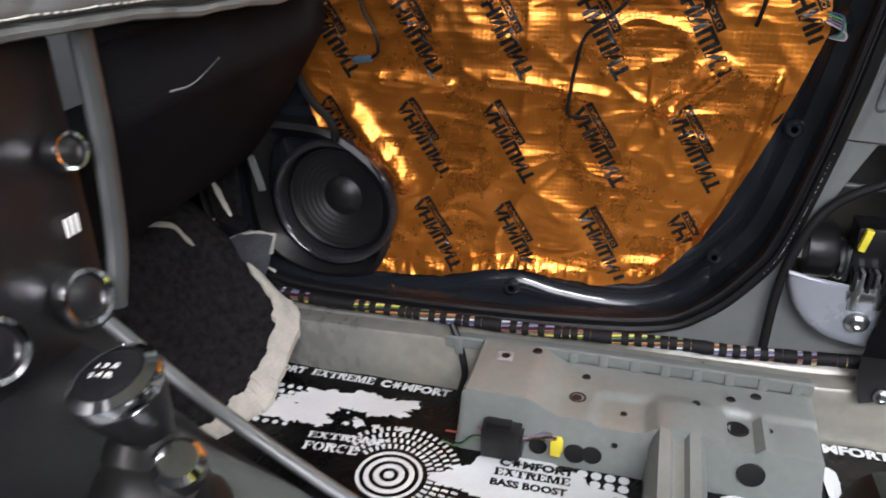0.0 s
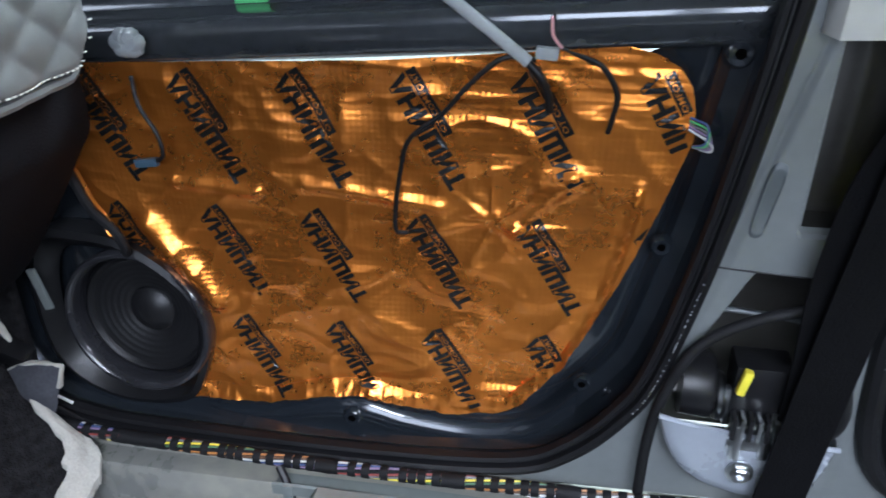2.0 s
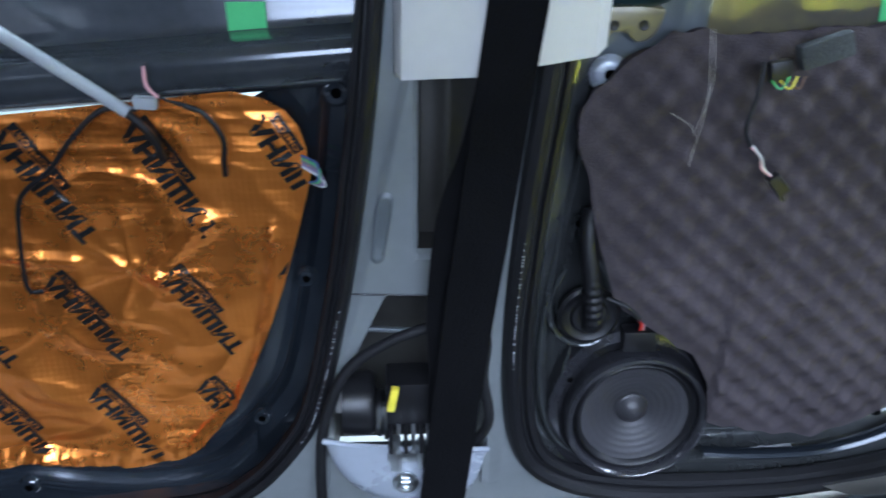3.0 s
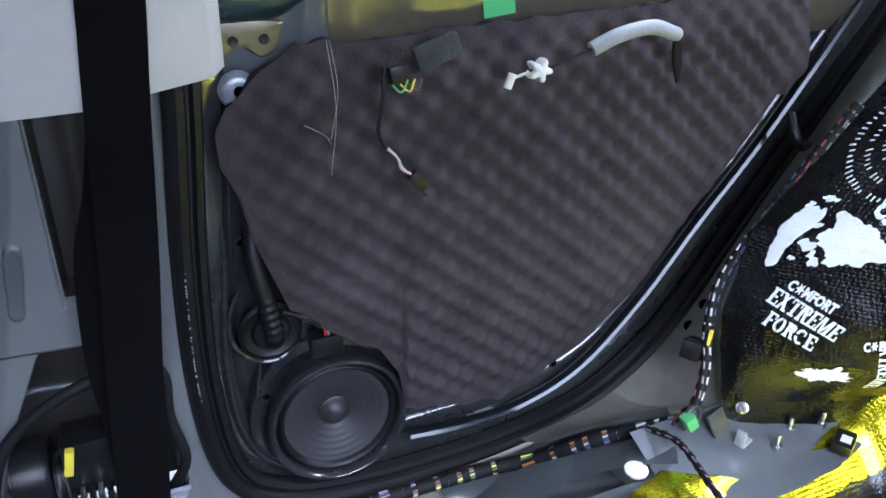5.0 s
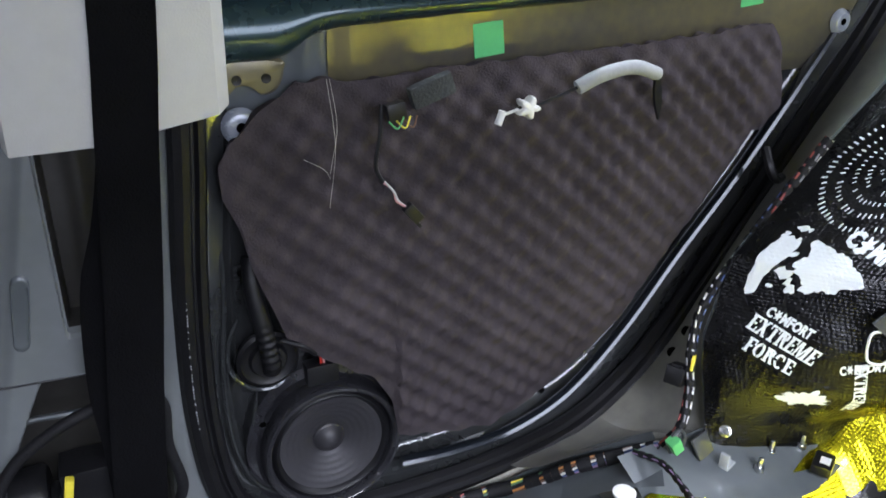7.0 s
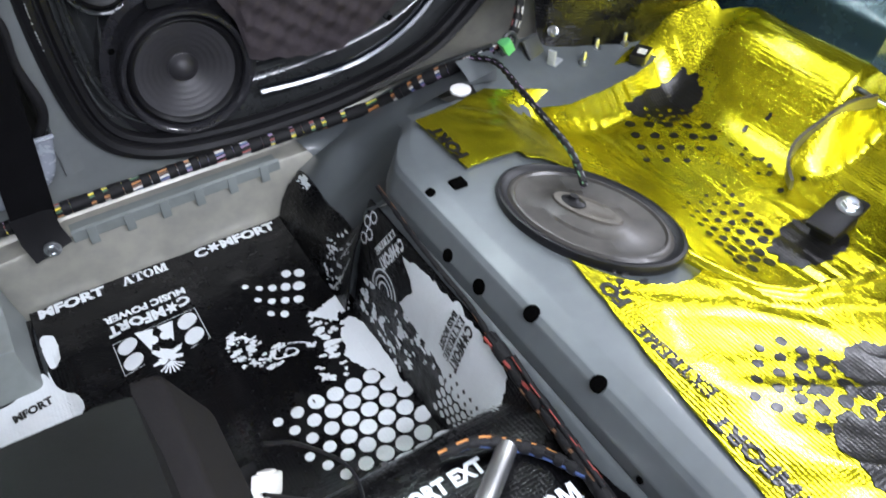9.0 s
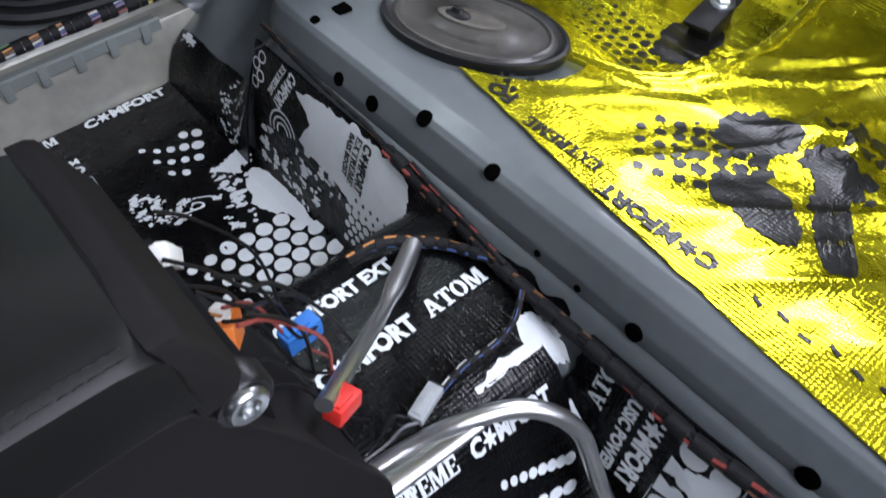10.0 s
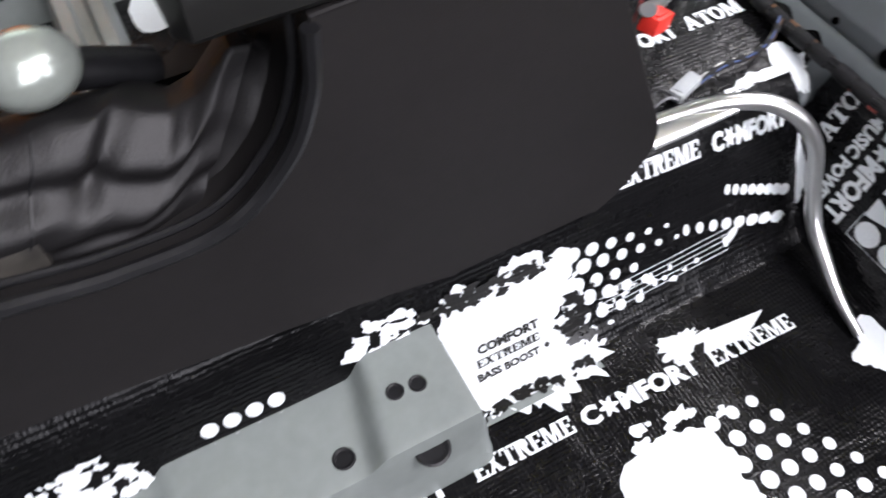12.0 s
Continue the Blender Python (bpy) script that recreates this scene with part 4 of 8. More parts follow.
box(bm, 0.490, 0.502, 1.327, 1.340, 0.216, 0.262, 0.003)
box(bm, 0.520, 0.530, 1.327, 1.340, 0.220, 0.258, 0.003)
part("mechanism", bm, M_ZINC, ret, "bare metal lock plate")
for k in range(6):
    bm = bmesh.new()
    box(bm, 0.488 + 0.0085 * k, 0.493 + 0.0085 * k, 1.326, 1.345, 0.244, 0.272, 0.001)
    part("tooth", bm, M_ZINC if k % 2 else M_PLAST, ret)
bm = bmesh.new()
box(bm, 0.486, 0.545, 1.345, 1.39, 0.262, 0.325, 0.004)
part("sensor_block", bm, M_PLAST, ret)
bm = bmesh.new()
box(bm, -0.0045, 0.0045, -0.005, 0.005, -0.015, 0.015, 0.002, pose(0.494, 1.338, 0.312, 0, 12, 0))
part("tag", bm, M_YTAG, ret, "yellow plastic tag")
bolt(ret, (0.506, 1.331, 0.199), (0, -1, 0), 0.010, 0.010)
bm = bmesh.new()
box(bm, 0.425, 0.452, 1.388, 1.394, 0.255, 0.305, 0.002)
part("label_plate", bm, M_IVORY, ret, "pale paper sticker")
bm = bmesh.new()
tube(bm, [Vector((0.43, 1.412, 0.352)), Vector((0.47, 1.413, 0.356)), Vector((0.53, 1.413, 0.352)), Vector((0.585, 1.412, 0.345))], 0.0035, 8)
part("rear_flange", bm, M_STEEL, ret, "bright flange behind the spool")
bm = bmesh.new()
tube(bm, even(curve([(0.405, 1.352, 0.130), (0.407, 1.352, 0.205), (0.413, 1.350, 0.257), (0.430, 1.350, 0.315), (0.450, 1.352, 0.347), (0.481, 1.352, 0.371), (0.520, 1.354, 0.388), (0.575, 1.362, 0.396), (0.596, 1.352, 0.380), (0.594, 1.350, 0.329), (0.602, 1.350, 0.268), (0.580, 1.356, 0.222)], 8), 90), 0.0062, 10)
solo("pillar_cable", bm, M_TAPE, "black taped cable arching over the belt retractor", "cable")


def strap(bm, pts, w, t=0.0016, across=(1, 0, 0)):
    """A flat webbing along a line; across: its width's direction."""
    rings = []
    a = Vector(across).normalized()
    for p, (tt, s, u) in zip(pts, frames_along(pts)):
        aa = (a - tt * a.dot(tt)).normalized()
        nn = tt.cross(aa)
        rings.append([p + aa * (w / 2) + nn * t, p - aa * (w / 2) + nn * t, p - aa * (w / 2) - nn * t, p + aa * (w / 2) - nn * t])
    loft(bm, rings, True, True, True)
    return bm


belt = thing("seat_belt", "black seat belt webbing hanging from the pillar to the sill", "seat belt")
bm = bmesh.new()
strap(bm, even(curve([(0.642, 1.306, 1.10), (0.615, 1.307, 0.79), (0.603, 1.312, 0.68), (0.587, 1.316, 0.53), (0.573, 1.316, 0.42), (0.558, 1.316, 0.28), (0.545, 1.316, 0.16), (0.541, 1.316, 0.135)], 8), 40), 0.051, 0.0012, (1, 0, -0.18))
part("lap_webbing", bm, M_BELT, belt)
bm = bmesh.new()
strap(bm, even(curve([(0.640, 1.3105, 1.10), (0.612, 1.3115, 0.77), (0.602, 1.318, 0.67), (0.586, 1.322, 0.595), (0.566, 1.328, 0.53), (0.556, 1.330, 0.43), (0.558, 1.332, 0.36), (0.557, 1.334, 0.27)], 8), 40), 0.049, 0.0012, (1, 0, -0.12))
part("shoulder_webbing", bm, M_BELT, belt)
bm = bmesh.new()
strap(bm, [Vector((0.5425, 1.3175, 0.158)), Vector((0.543, 1.314, 0.124)), Vector((0.549, 1.305, 0.100))], 0.050, 0.003, (1, 0, -0.2))
part("anchor_boot", bm, M_PLAST, belt, "black plastic anchor boot")
bolt(belt, (0.549, 1.300, 0.110), (-0.1, -1, 0.1), 0.007, 0.010)

# ---------- tunnel console ----------
con = thing("centre_console", "black moulded centre console over the tunnel", "centre console")
CL, CR = 0.572, 0.738
side_prof = curve([(-0.35, 0.300, 0), (-0.12, 0.298, 0), (0.10, 0.285, 0), (0.206, 0.272, 0), (0.268, 0.262, 0), (0.337, 0.266, 0), (0.383, 0.305, 0), (0.402, 0.350, 0), (0.409, 0.390, 0), (0.420, 0.3975, 0), (0.50, 0.3985, 0), (0.578, 0.398, 0), (0.598, 0.380, 0), (0.634, 0.311, 0), (0.662, 0.244, 0), (0.680, 0.200, 0), (0.682, 0.178, 0), (0.677, 0.164, 0), (0.656, 0.138, 0), (0.632, 0.122, 0), (0.600, 0.111, 0), (0.560, 0.1085, 0), (0.511, 0.116, 0), (0.461, 0.1265, 0), (0.393, 0.1385, 0), (0.316, 0.1475, 0), (0.15, 0.162, 0), (-0.35, 0.18, 0)], 5)
ring2 = [(p.x, p.y) for p in side_prof]


def con_ring(y, inset):
    r = offset2(ring2, inset)
    k = 0.110 if y < 0.62 else 0.0
    return [Vector((x, y - k * max(0.0, 0.30 - z), z)) for x, z in r]


bm = bmesh.new()
loft(bm, [con_ring(CL + 0.0005, 0.004), con_ring(CL, 0.0018), con_ring(CL + 0.001, 0.0004), con_ring(CL + 0.004, 0.0), con_ring(CL + 0.0096, 0.0006)], True, True)
part("side_panel", bm, M_LEATHER, con, "flat matt black side panel")
bm = bmesh.new()
loft(bm, [con_ring(CL + 0.0095, 0.004), con_ring(CL + 0.016, 0.0045), con_ring(CR - 0.012, 0.0045), con_ring(CR, 0.006)], True, False, True)
part("body", bm, M_LEATHER, con)
# recess of the parking brake with its leather gaiter
bm = bmesh.new()
rim = curve([(0.409, CL, 0.392), (0.404, CL, 0.350), (0.383, CL, 0.305), (0.337, CL, 0.266), (0.268, CL, 0.262), (0.206, CL, 0.272), (0.10, CL, 0.285), (0.0, CL, 0.29)], 8)
tube(bm, [p + Vector((0, -0.003, 0)) for p in rim], 0.0055, 8)
part("recess_rim", bm, M_PLAST, con, "rounded rim of the brake recess")


def GAITER(u, v):
    """Slack leather bag from the lever down behind the recess rim; v past 1 rolls over the top."""
    top = Vector((lerp1(u, [(0, 0.09), (0.5, 0.245), (0.6, 0.270), (0.72, 0.303), (0.84, 0.340), (0.94, 0.376), (1, 0.390)]), 0.630, lerp1(u, [(0, 0.340), (0.5, 0.330), (0.6, 0.332), (0.72, 0.327), (0.82, 0.314), (0.87, 0.320), (0.94, 0.345), (1, 0.342)])))
    low = Vector((lerp1(u, [(0, 0.08), (0.5, 0.205), (1, 0.316)]), 0.600, lerp1(u, [(0, 0.280), (0.5, 0.262), (0.75, 0.248), (1, 0.240)])))
    p = low.lerp(top, min(v, 1.0))
    full = sstep(1.0, 0.80, u)
    bulge = 0.020 * math.sin(math.pi * min(1.0, v)) ** 0.7 * (0.25 + 0.75 * full)
    fold = 0.010 * math.exp(-((v - 0.58 + 0.30 * (u - 0.75)) / 0.11) ** 2) * full + 0.004 * math.exp(-((v - 0.20 - 0.35 * (u - 0.6)) / 0.06) ** 2) * sstep(0.5, 0.7, u)
    dent = 0.008 * math.exp(-((u - 0.63 - 0.10 * v) / 0.030) ** 2) * sstep(0.35, 0.7, v)
    over = max(0.0, v - 1.0)
    wave = 0.003 * nz(u * 5, v * 2.0, 1) + 0.002 * nz(u * 11, v * 5, 4)
    return p + Vector((0.012 * over, -bulge + fold + dent + wave + 0.10 * over, 0.006 * math.sin(math.pi * min(1.0, over * 2)) - 0.05 * over))


def FLAP(u, v):
    """Rear edge of the bag, folded back along the recess rim."""
    c = even(curve([(0.392, 0.628, 0.346), (0.400, 0.632, 0.325), (0.386, 0.622, 0.297), (0.362, 0.612, 0.268), (0.330, 0.604, 0.246)], 8), 41)[int(round(v * 40))]
    w = lerp1(v, [(0, 0.006), (0.15, 0.016), (0.6, 0.018), (1, 0.014)])
    k = 2 * u - 1
    return c + Vector((0.92, -0.1, -0.32)) * (w * k) + Vector((0, 0.010 * k * k + 0.002 * nz(u * 2, v * 7, 3), 0))


bm = bmesh.new()
sheet(bm, lambda u, v: GAITER(u, v * 1.5), 90, 70)
gb = part("brake_gaiter", bm, M_GAITER, con, "folded black leather gaiter")
bm = bmesh.new()
sheet(bm, FLAP, 14, 40)
part("gaiter_flap", bm, M_GAITER, gb, "folded back leather edge")
bm = bmesh.new()
tube(bm, [GAITER(0.555, k / 14) + Vector((0, -0.0006, 0)) for k in range(15)], 0.0009, 5)
part("gaiter_seam", bm, M_RUB, gb, "sewn seam")
bm = bmesh.new()
tube(bm, [p + Vector((-0.004, 0.016, -0.001)) for p in rim], 0.0030, 8)
part("recess_bead", bm, M_PLAST, con, "inner bead of the brake recess")
# added black sheet: stands in for the shade behind the gaiter
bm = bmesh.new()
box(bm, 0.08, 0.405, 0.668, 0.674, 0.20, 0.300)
part("recess_shade_sheet", bm, M_VOID, con, "black sheet in place of the shade inside the brake recess")
bm = bmesh.new()
box(bm, 0.150, 0.238, 0.590, 0.606, 0.262, 0.287, 0.006)
part("recess_block", bm, M_CAP, con, "dusty dark block at the recess front")
arm = thing("armrest", "padded black leather armrest with stitched edge on the console", "armrest")


def arm_ring(x, k):
    """Rounded padded section across the armrest."""
    w0, w1 = CL - 0.006, CR + 0.006
    top = 0.453 + 0.004 * math.sin((x - 0.3) * 6)
    pts = [(w0 + 0.006, 0.401), (w0, 0.408), (w0 + 0.001, 0.425), (w0 + 0.006, top - 0.010), (w0 + 0.016, top - 0.002), (w0 + 0.032, top), (w0 + 0.06, top + 0.004), (w1 - 0.06, top + 0.004), (w1 - 0.02, top), (w1, 0.428), (w1 - 0.006, 0.401)]
    return [Vector((x, y, 0.401 + (z - 0.401) * k)) for y, z in pts]


bm = bmesh.new()
loft(bm, [[p + (Vector((0, 0.68, p.z)) - Vector((0, p.y, p.z))) * 0.10 for p in arm_ring(0.345, 0.6)], arm_ring(0.352, 0.9), arm_ring(0.37, 1), arm_ring(0.45, 1), arm_ring(0.53, 1), arm_ring(0.572, 0.98), arm_ring(0.586, 0.92), arm_ring(0.592, 0.78), arm_ring(0.594, 0.55), arm_ring(0.595, 0.1)], True, True, True)
part("pad", bm, M_ARM, arm)
bm = bmesh.new()
rear = [(0.586, 0.4520), (0.597, 0.4515), (0.6015, 0.4490), (0.604, 0.4440), (0.619, 0.4060), (0.6195, 0.4010), (0.616, 0.397), (0.590, 0.395)]
loft(bm, [[Vector((0.60 + (x - 0.60) * k, y, z - dz)) for x, z in rear] for y, k, dz in ((CL + 0.000, 0.7, 0.010), (CL + 0.003, 0.95, 0.003), (CL + 0.010, 1.0, 0.0), (CR - 0.010, 1.0, 0.0), (CR - 0.003, 0.95, 0.003), (CR, 0.7, 0.010))], True, True, True)
part("rear_lip", bm, M_LEATHER, arm, "hard plastic rear lip")
stitch = None
for row, dz in ((0.0095, 0.0), (0.0135, 0.0035)):
    for k in range(36):
        x = 0.36 + k * 0.0062
        p = Vector((x, CL - 0.006 + row, 0.4470 + dz + 0.004 * math.sin((x - 0.3) * 6)))
        if stitch is None:
            bm = bmesh.new()
            tube(bm, [Vector((-0.0022, 0, 0)), Vector((0, 0, 0.0006)), Vector((0.0022, 0, 0))], 0.0005, 5)
            stitch = part("stitch", bm, M_ARM, arm, m=Matrix.Translation(p))
        else:
            o = new("stitch", stitch.data)
            o.parent, o.matrix_basis = arm, Matrix.Translation(p)
# the mount at the console's rear
bm = bmesh.new()
m = pose(0.614, CL + 0.004, 0.3745, 90, 0, 0)
lathe(bm, [(0.0175, -0.012), (0.0175, 0.001), (0.0155, 0.004), (0.013, 0.004)], m, 28)
part("mount_boss", bm, M_PLAST, con)
bm = bmesh.new()
lathe(bm, [(0.0125, 0.003), (0.0122, 0.006), (0.0105, 0.008), (0.007, 0.0075), (0.0055, 0.0085), (0.005, 0.006)], m, 24)
part("mount_bolt", bm, M_ZINC, con, "zinc hinge bolt")
# open back of the console
bm = bmesh.new()
loft(bm, [[Vector((x + dx, y, z)) for y, z in ((CL + 0.02, 0.12), (CR - 0.02, 0.12), (CR - 0.02, 0.36), (CL + 0.02, 0.36))] for x, dx in ((0.60, 0.03), (0.60, 0.0))], True, False, True)
part("rear_cavity", bm, M_RUB, con)

# ---------- seat mounts: pressed cross members ----------
def seat_mount(name, label, x0, x1, y0, y1, zt, holes, flip=False):
    """A pressed box section with a raised pad, a rib and rounded shoulders."""
    th = thing(name, label, "seat mount")
    bm = bmesh.new()

    def Z(u, v):
        x, y = x0 + (x1 - x0) * u, y0 + (y1 - y0) * v
        e = min(u, 1 - u) * (x1 - x0)
        q = v * (y1 - y0)
        w = 1 - v if flip else v
        z = zt * sstep(0, 0.016, e) * (sstep(0, 0.020, q) if not flip else 0.35 * sstep(0, 0.006, q) + 0.65 * sstep(0.006, 0.020, q))
        if flip:
            z -= 0.015 * sstep(0.845 - 0.06 * w, 0.80 - 0.06 * w, u) * sstep(0, 0.02, q)
            z -= 0.010 * sstep(0.46, 0.42, u) * sstep(0.70, 0.4, w) * sstep(0, 0.02, q)
        else:
            up = sstep(0, 0.012, q)
            z = zt * sstep(0, 0.012, e) * up
            z += 0.020 * sstep(0.150, 0.098, x) * up * sstep(0, 0.014, e)
            z -= 0.007 * math.exp(-((x - 0.165) ** 2 + (y - 1.241) ** 2) / 0.0009)
            z -= 0.008 * sstep(0.185, 0.200, x) * sstep(0.275, 0.255, x) * sstep(1.262, 1.245, y) * up
            z += 0.010 * math.exp(-((x - 0.300) / 0.035) ** 2) * sstep(1.275, 1.24, y) * up
            z -= 0.010 * sstep(0.352, 0.362, x) * sstep(0.402, 0.392, x) * sstep(1.262, 1.250, y) * up
            z -= 0.006 * sstep(0.402, 0.412, x) * sstep(1.262, 1.250, y) * up
            z += 0.004 * math.exp(-((x - 0.365) ** 2 + (y - 1.274) ** 2) / 0.0003)
        return Vector((x, y, max(0.001, z)))

    sheet(bm, Z, 90, 46)
    part("pressing", bm, M_XM, th)
    for hx, hy, r in holes:
        u, v = (hx - x0) / (x1 - x0), (hy - y0) / (y1 - y0)
        z = Z(u, v).z
        bm = bmesh.new()
        lathe(bm, [(r * 1.5, 0.0004), (r * 1.3, 0.0016), (r, 0.001), (r * 0.95, -0.003)], Matrix.Translation((hx, hy, z)), 20)
        part("mount_hole", bm, M_RUB, th, "dark round hole")
    return th


seat_mount("seat_mount", "grey pressed steel passenger seat mount beside the sill", 0.005, 0.482, 1.175, 1.312, 0.085, [(0.173, 1.283, 0.0042), (0.166, 1.241, 0.0085), (0.320, 1.252, 0.0038), (0.365, 1.274, 0.0042), (0.399, 1.294, 0.0048), (0.372, 1.231, 0.0105), (0.229, 1.222, 0.003), (0.10, 1.299, 0.005), (0.412, 1.232, 0.0026)])
seat_mount("seat_mount", "grey pressed steel driver seat mount beside the tunnel", 0.02, 0.476, 0.432, 0.558, 0.090, [(0.408, 0.497, 0.0050), (0.427, 0.495, 0.0050), (0.352, 0.472, 0.0062), (0.415, 0.4475, 0.010)], True)


pm = bpy.data.objects["seat_mount"]
for hx, hz, r in ((0.052, 0.042, 0.0035), (0.123, 0.036, 0.011), (0.143, 0.038, 0.003), (0.172, 0.034, 0.013), (0.194, 0.036, 0.012), (0.222, 0.058, 0.0035), (0.390, 0.048, 0.0155)):
    bm = bmesh.new()
    lathe(bm, [(r * 1.12, 0.0), (r * 1.06, 0.0012), (r, 0.0008), (0.0004, 0.0006)], Matrix.Translation((hx, 1.1755 + 0.004 * hz / 0.06, hz)) @ Vector((0, -1, 0.1)).to_track_quat("Z", "Y").to_matrix().to_4x4(), 20)
    part("mount_hole", bm, M_RUB, pm, "dark round hole")
bm = bmesh.new()
box(bm, 0.045, 0.069, 1.264, 1.288, 0.103, 0.1062, 0.0025)
nut = part("square_pad", bm, M_CUP, pm, "pale pressed square pad")
bm = bmesh.new()
lathe(bm, [(0.0062, 0.0), (0.0060, 0.0008), (0.0048, 0.0006), (0.0004, 0.0002)], Matrix.Translation((0.058, 1.275, 0.1060)), 18)
part("pad_hole", bm, M_RUB, nut, "dark threaded hole")


def cross_rib(label, x0, x1, y0, y1, h):
    """A pressed hat section lying across the floor."""
    th = thing("cross_member", label, "cross member")
    bm = bmesh.new()
    rings = []
    for i in range(25):
        y = y0 + (y1 - y0) * i / 24
        w, hh = (x1 - x0) / 2 * (1 + 0.25 * sstep(0.85, 1.0, i / 24)), h * (1 - 0.15 * i / 24)
        c = (x0 + x1) / 2
        prof = [(-w - 0.014, 0.002), (-w, 0.004), (-w * 0.86, hh * 0.80), (-w * 0.66, hh), (-w * 0.30, hh), (-w * 0.16, hh - 0.010), (w * 0.16, hh - 0.010), (w * 0.30, hh), (w * 0.66, hh), (w * 0.86, hh * 0.80), (w, 0.004), (w + 0.014, 0.002)]
        rings.append([Vector((c + a, y, b + zfloor(c, y) * 0.6)) for a, b in prof])
    loft(bm, rings, False)
    part("pressing", bm, M_XM, th)
    for k, f in enumerate((0.10, 0.30, 0.6)):
        y = y0 + (y1 - y0) * f
        bm = bmesh.new()
        lathe(bm, [(0.006, 0.0), (0.006, 0.0025), (0.0045, 0.0015)], Matrix.Translation(((x0 + x1) / 2, y, h * (1 - 0.15 * f) - 0.0102)), 16)
        part("mount_hole", bm, M_RUB, th, "dark round hole")
    return th


cross_rib("grey pressed steel cross member below the passenger seat mount", 0.262, 0.338, 1.190, 0.870, 0.088)

# ---------- sound deadening sheets with their print ----------
HC = even(curve([(x, 0, z) for x, z in HEEL[:5]], 10), 60)
HLEN = sum((a - b).length for a, b in zip(HC, HC[1:]))
HS = np.linspace(0, HLEN, 60)
HXs, HZs = np.array([p.x for p in HC]), np.array([p.z for p in HC])
FC = even(curve([(0, y, z) for y, z in TUN[1:7]], 12), 80)
FLEN = sum((a - b).length for a, b in zip(FC, FC[1:]))
FS = np.linspace(0, FLEN, 80)
FYs, FZs = np.array([p.y for p in FC]), np.array([p.z for p in FC])


def S_FLOOR(x, y):
    return Vector((x, y, zfloor(x, y) + 0.003 + 0.0012 * nz(x, y, 0, 18)))


def S_HEEL(u, s):
    """u: minus y; s: the way up the heel board from its foot."""
    x, z = float(np.interp(s, HS, HXs)), float(np.interp(s, HS, HZs))
    zz = max(z, zfloor(x, -u))
    return Vector((x - 0.003 - 0.0015 * nz(u, s, 3, 20), -u, zz + 0.001))


def S_FLANK(x, s):
    """The driver's side of the tunnel; s: the way up from the floor."""
    y, z = float(np.interp(s, FS, FYs)), float(np.interp(s, FS, FZs))
    z = max(z, zfloor(x, y))
    return Vector((x, y - 0.003, z + 0.003 + 0.0012 * nz(x, y, 0, 18)))


def mat_sheet(label, S, u0, u1, v0, v1, nu, nv):
    th = thing("deadening_mat", label, "deadening mat", "deadening mats")
    bm = bmesh.new()

    def E(a, b):
        ea = 0.004 * nz(b * 9, u0 * 7, 5) * (1 - 2 * a) ** 2
        eb = 0.004 * nz(a * 9, v0 * 7, 8) * (1 - 2 * b) ** 2
        return S(u0 + (u1 - u0) * a + ea, v0 + (v1 - v0) * b + eb)

    sheet(bm, E, nu, nv)
    c, e = S((u0 + u1) / 2, (v0 + v1) / 2), 0.004
    n = (S((u0 + u1) / 2 + e, (v0 + v1) / 2) - c).cross(S((u0 + u1) / 2, (v0 + v1) / 2 + e) - c).normalized()
    skirt(bm, n * -0.003)
    part("sheet", bm, M_MAT, th)
    return th


def stamp(th, name, shapes, S, label="", material=None, lift=0.0012):
    small = []
    for sh in shapes:
        xs_, ys_ = [p[0] for p in sh[0]], [p[1] for p in sh[0]]
        if max(max(xs_) - min(xs_), max(ys_) - min(ys_)) < 0.0085:
            small.append(sh)
        else:
            part(name, print_on(bmesh.new(), [sh], S, lift), material or M_WHITE, th, label, False)
    if small:
        ob = part("speckle_print", print_on(bmesh.new(), small, S, lift), material or M_WHITE, th, label, False)
        ob["kind"] = "stuff"


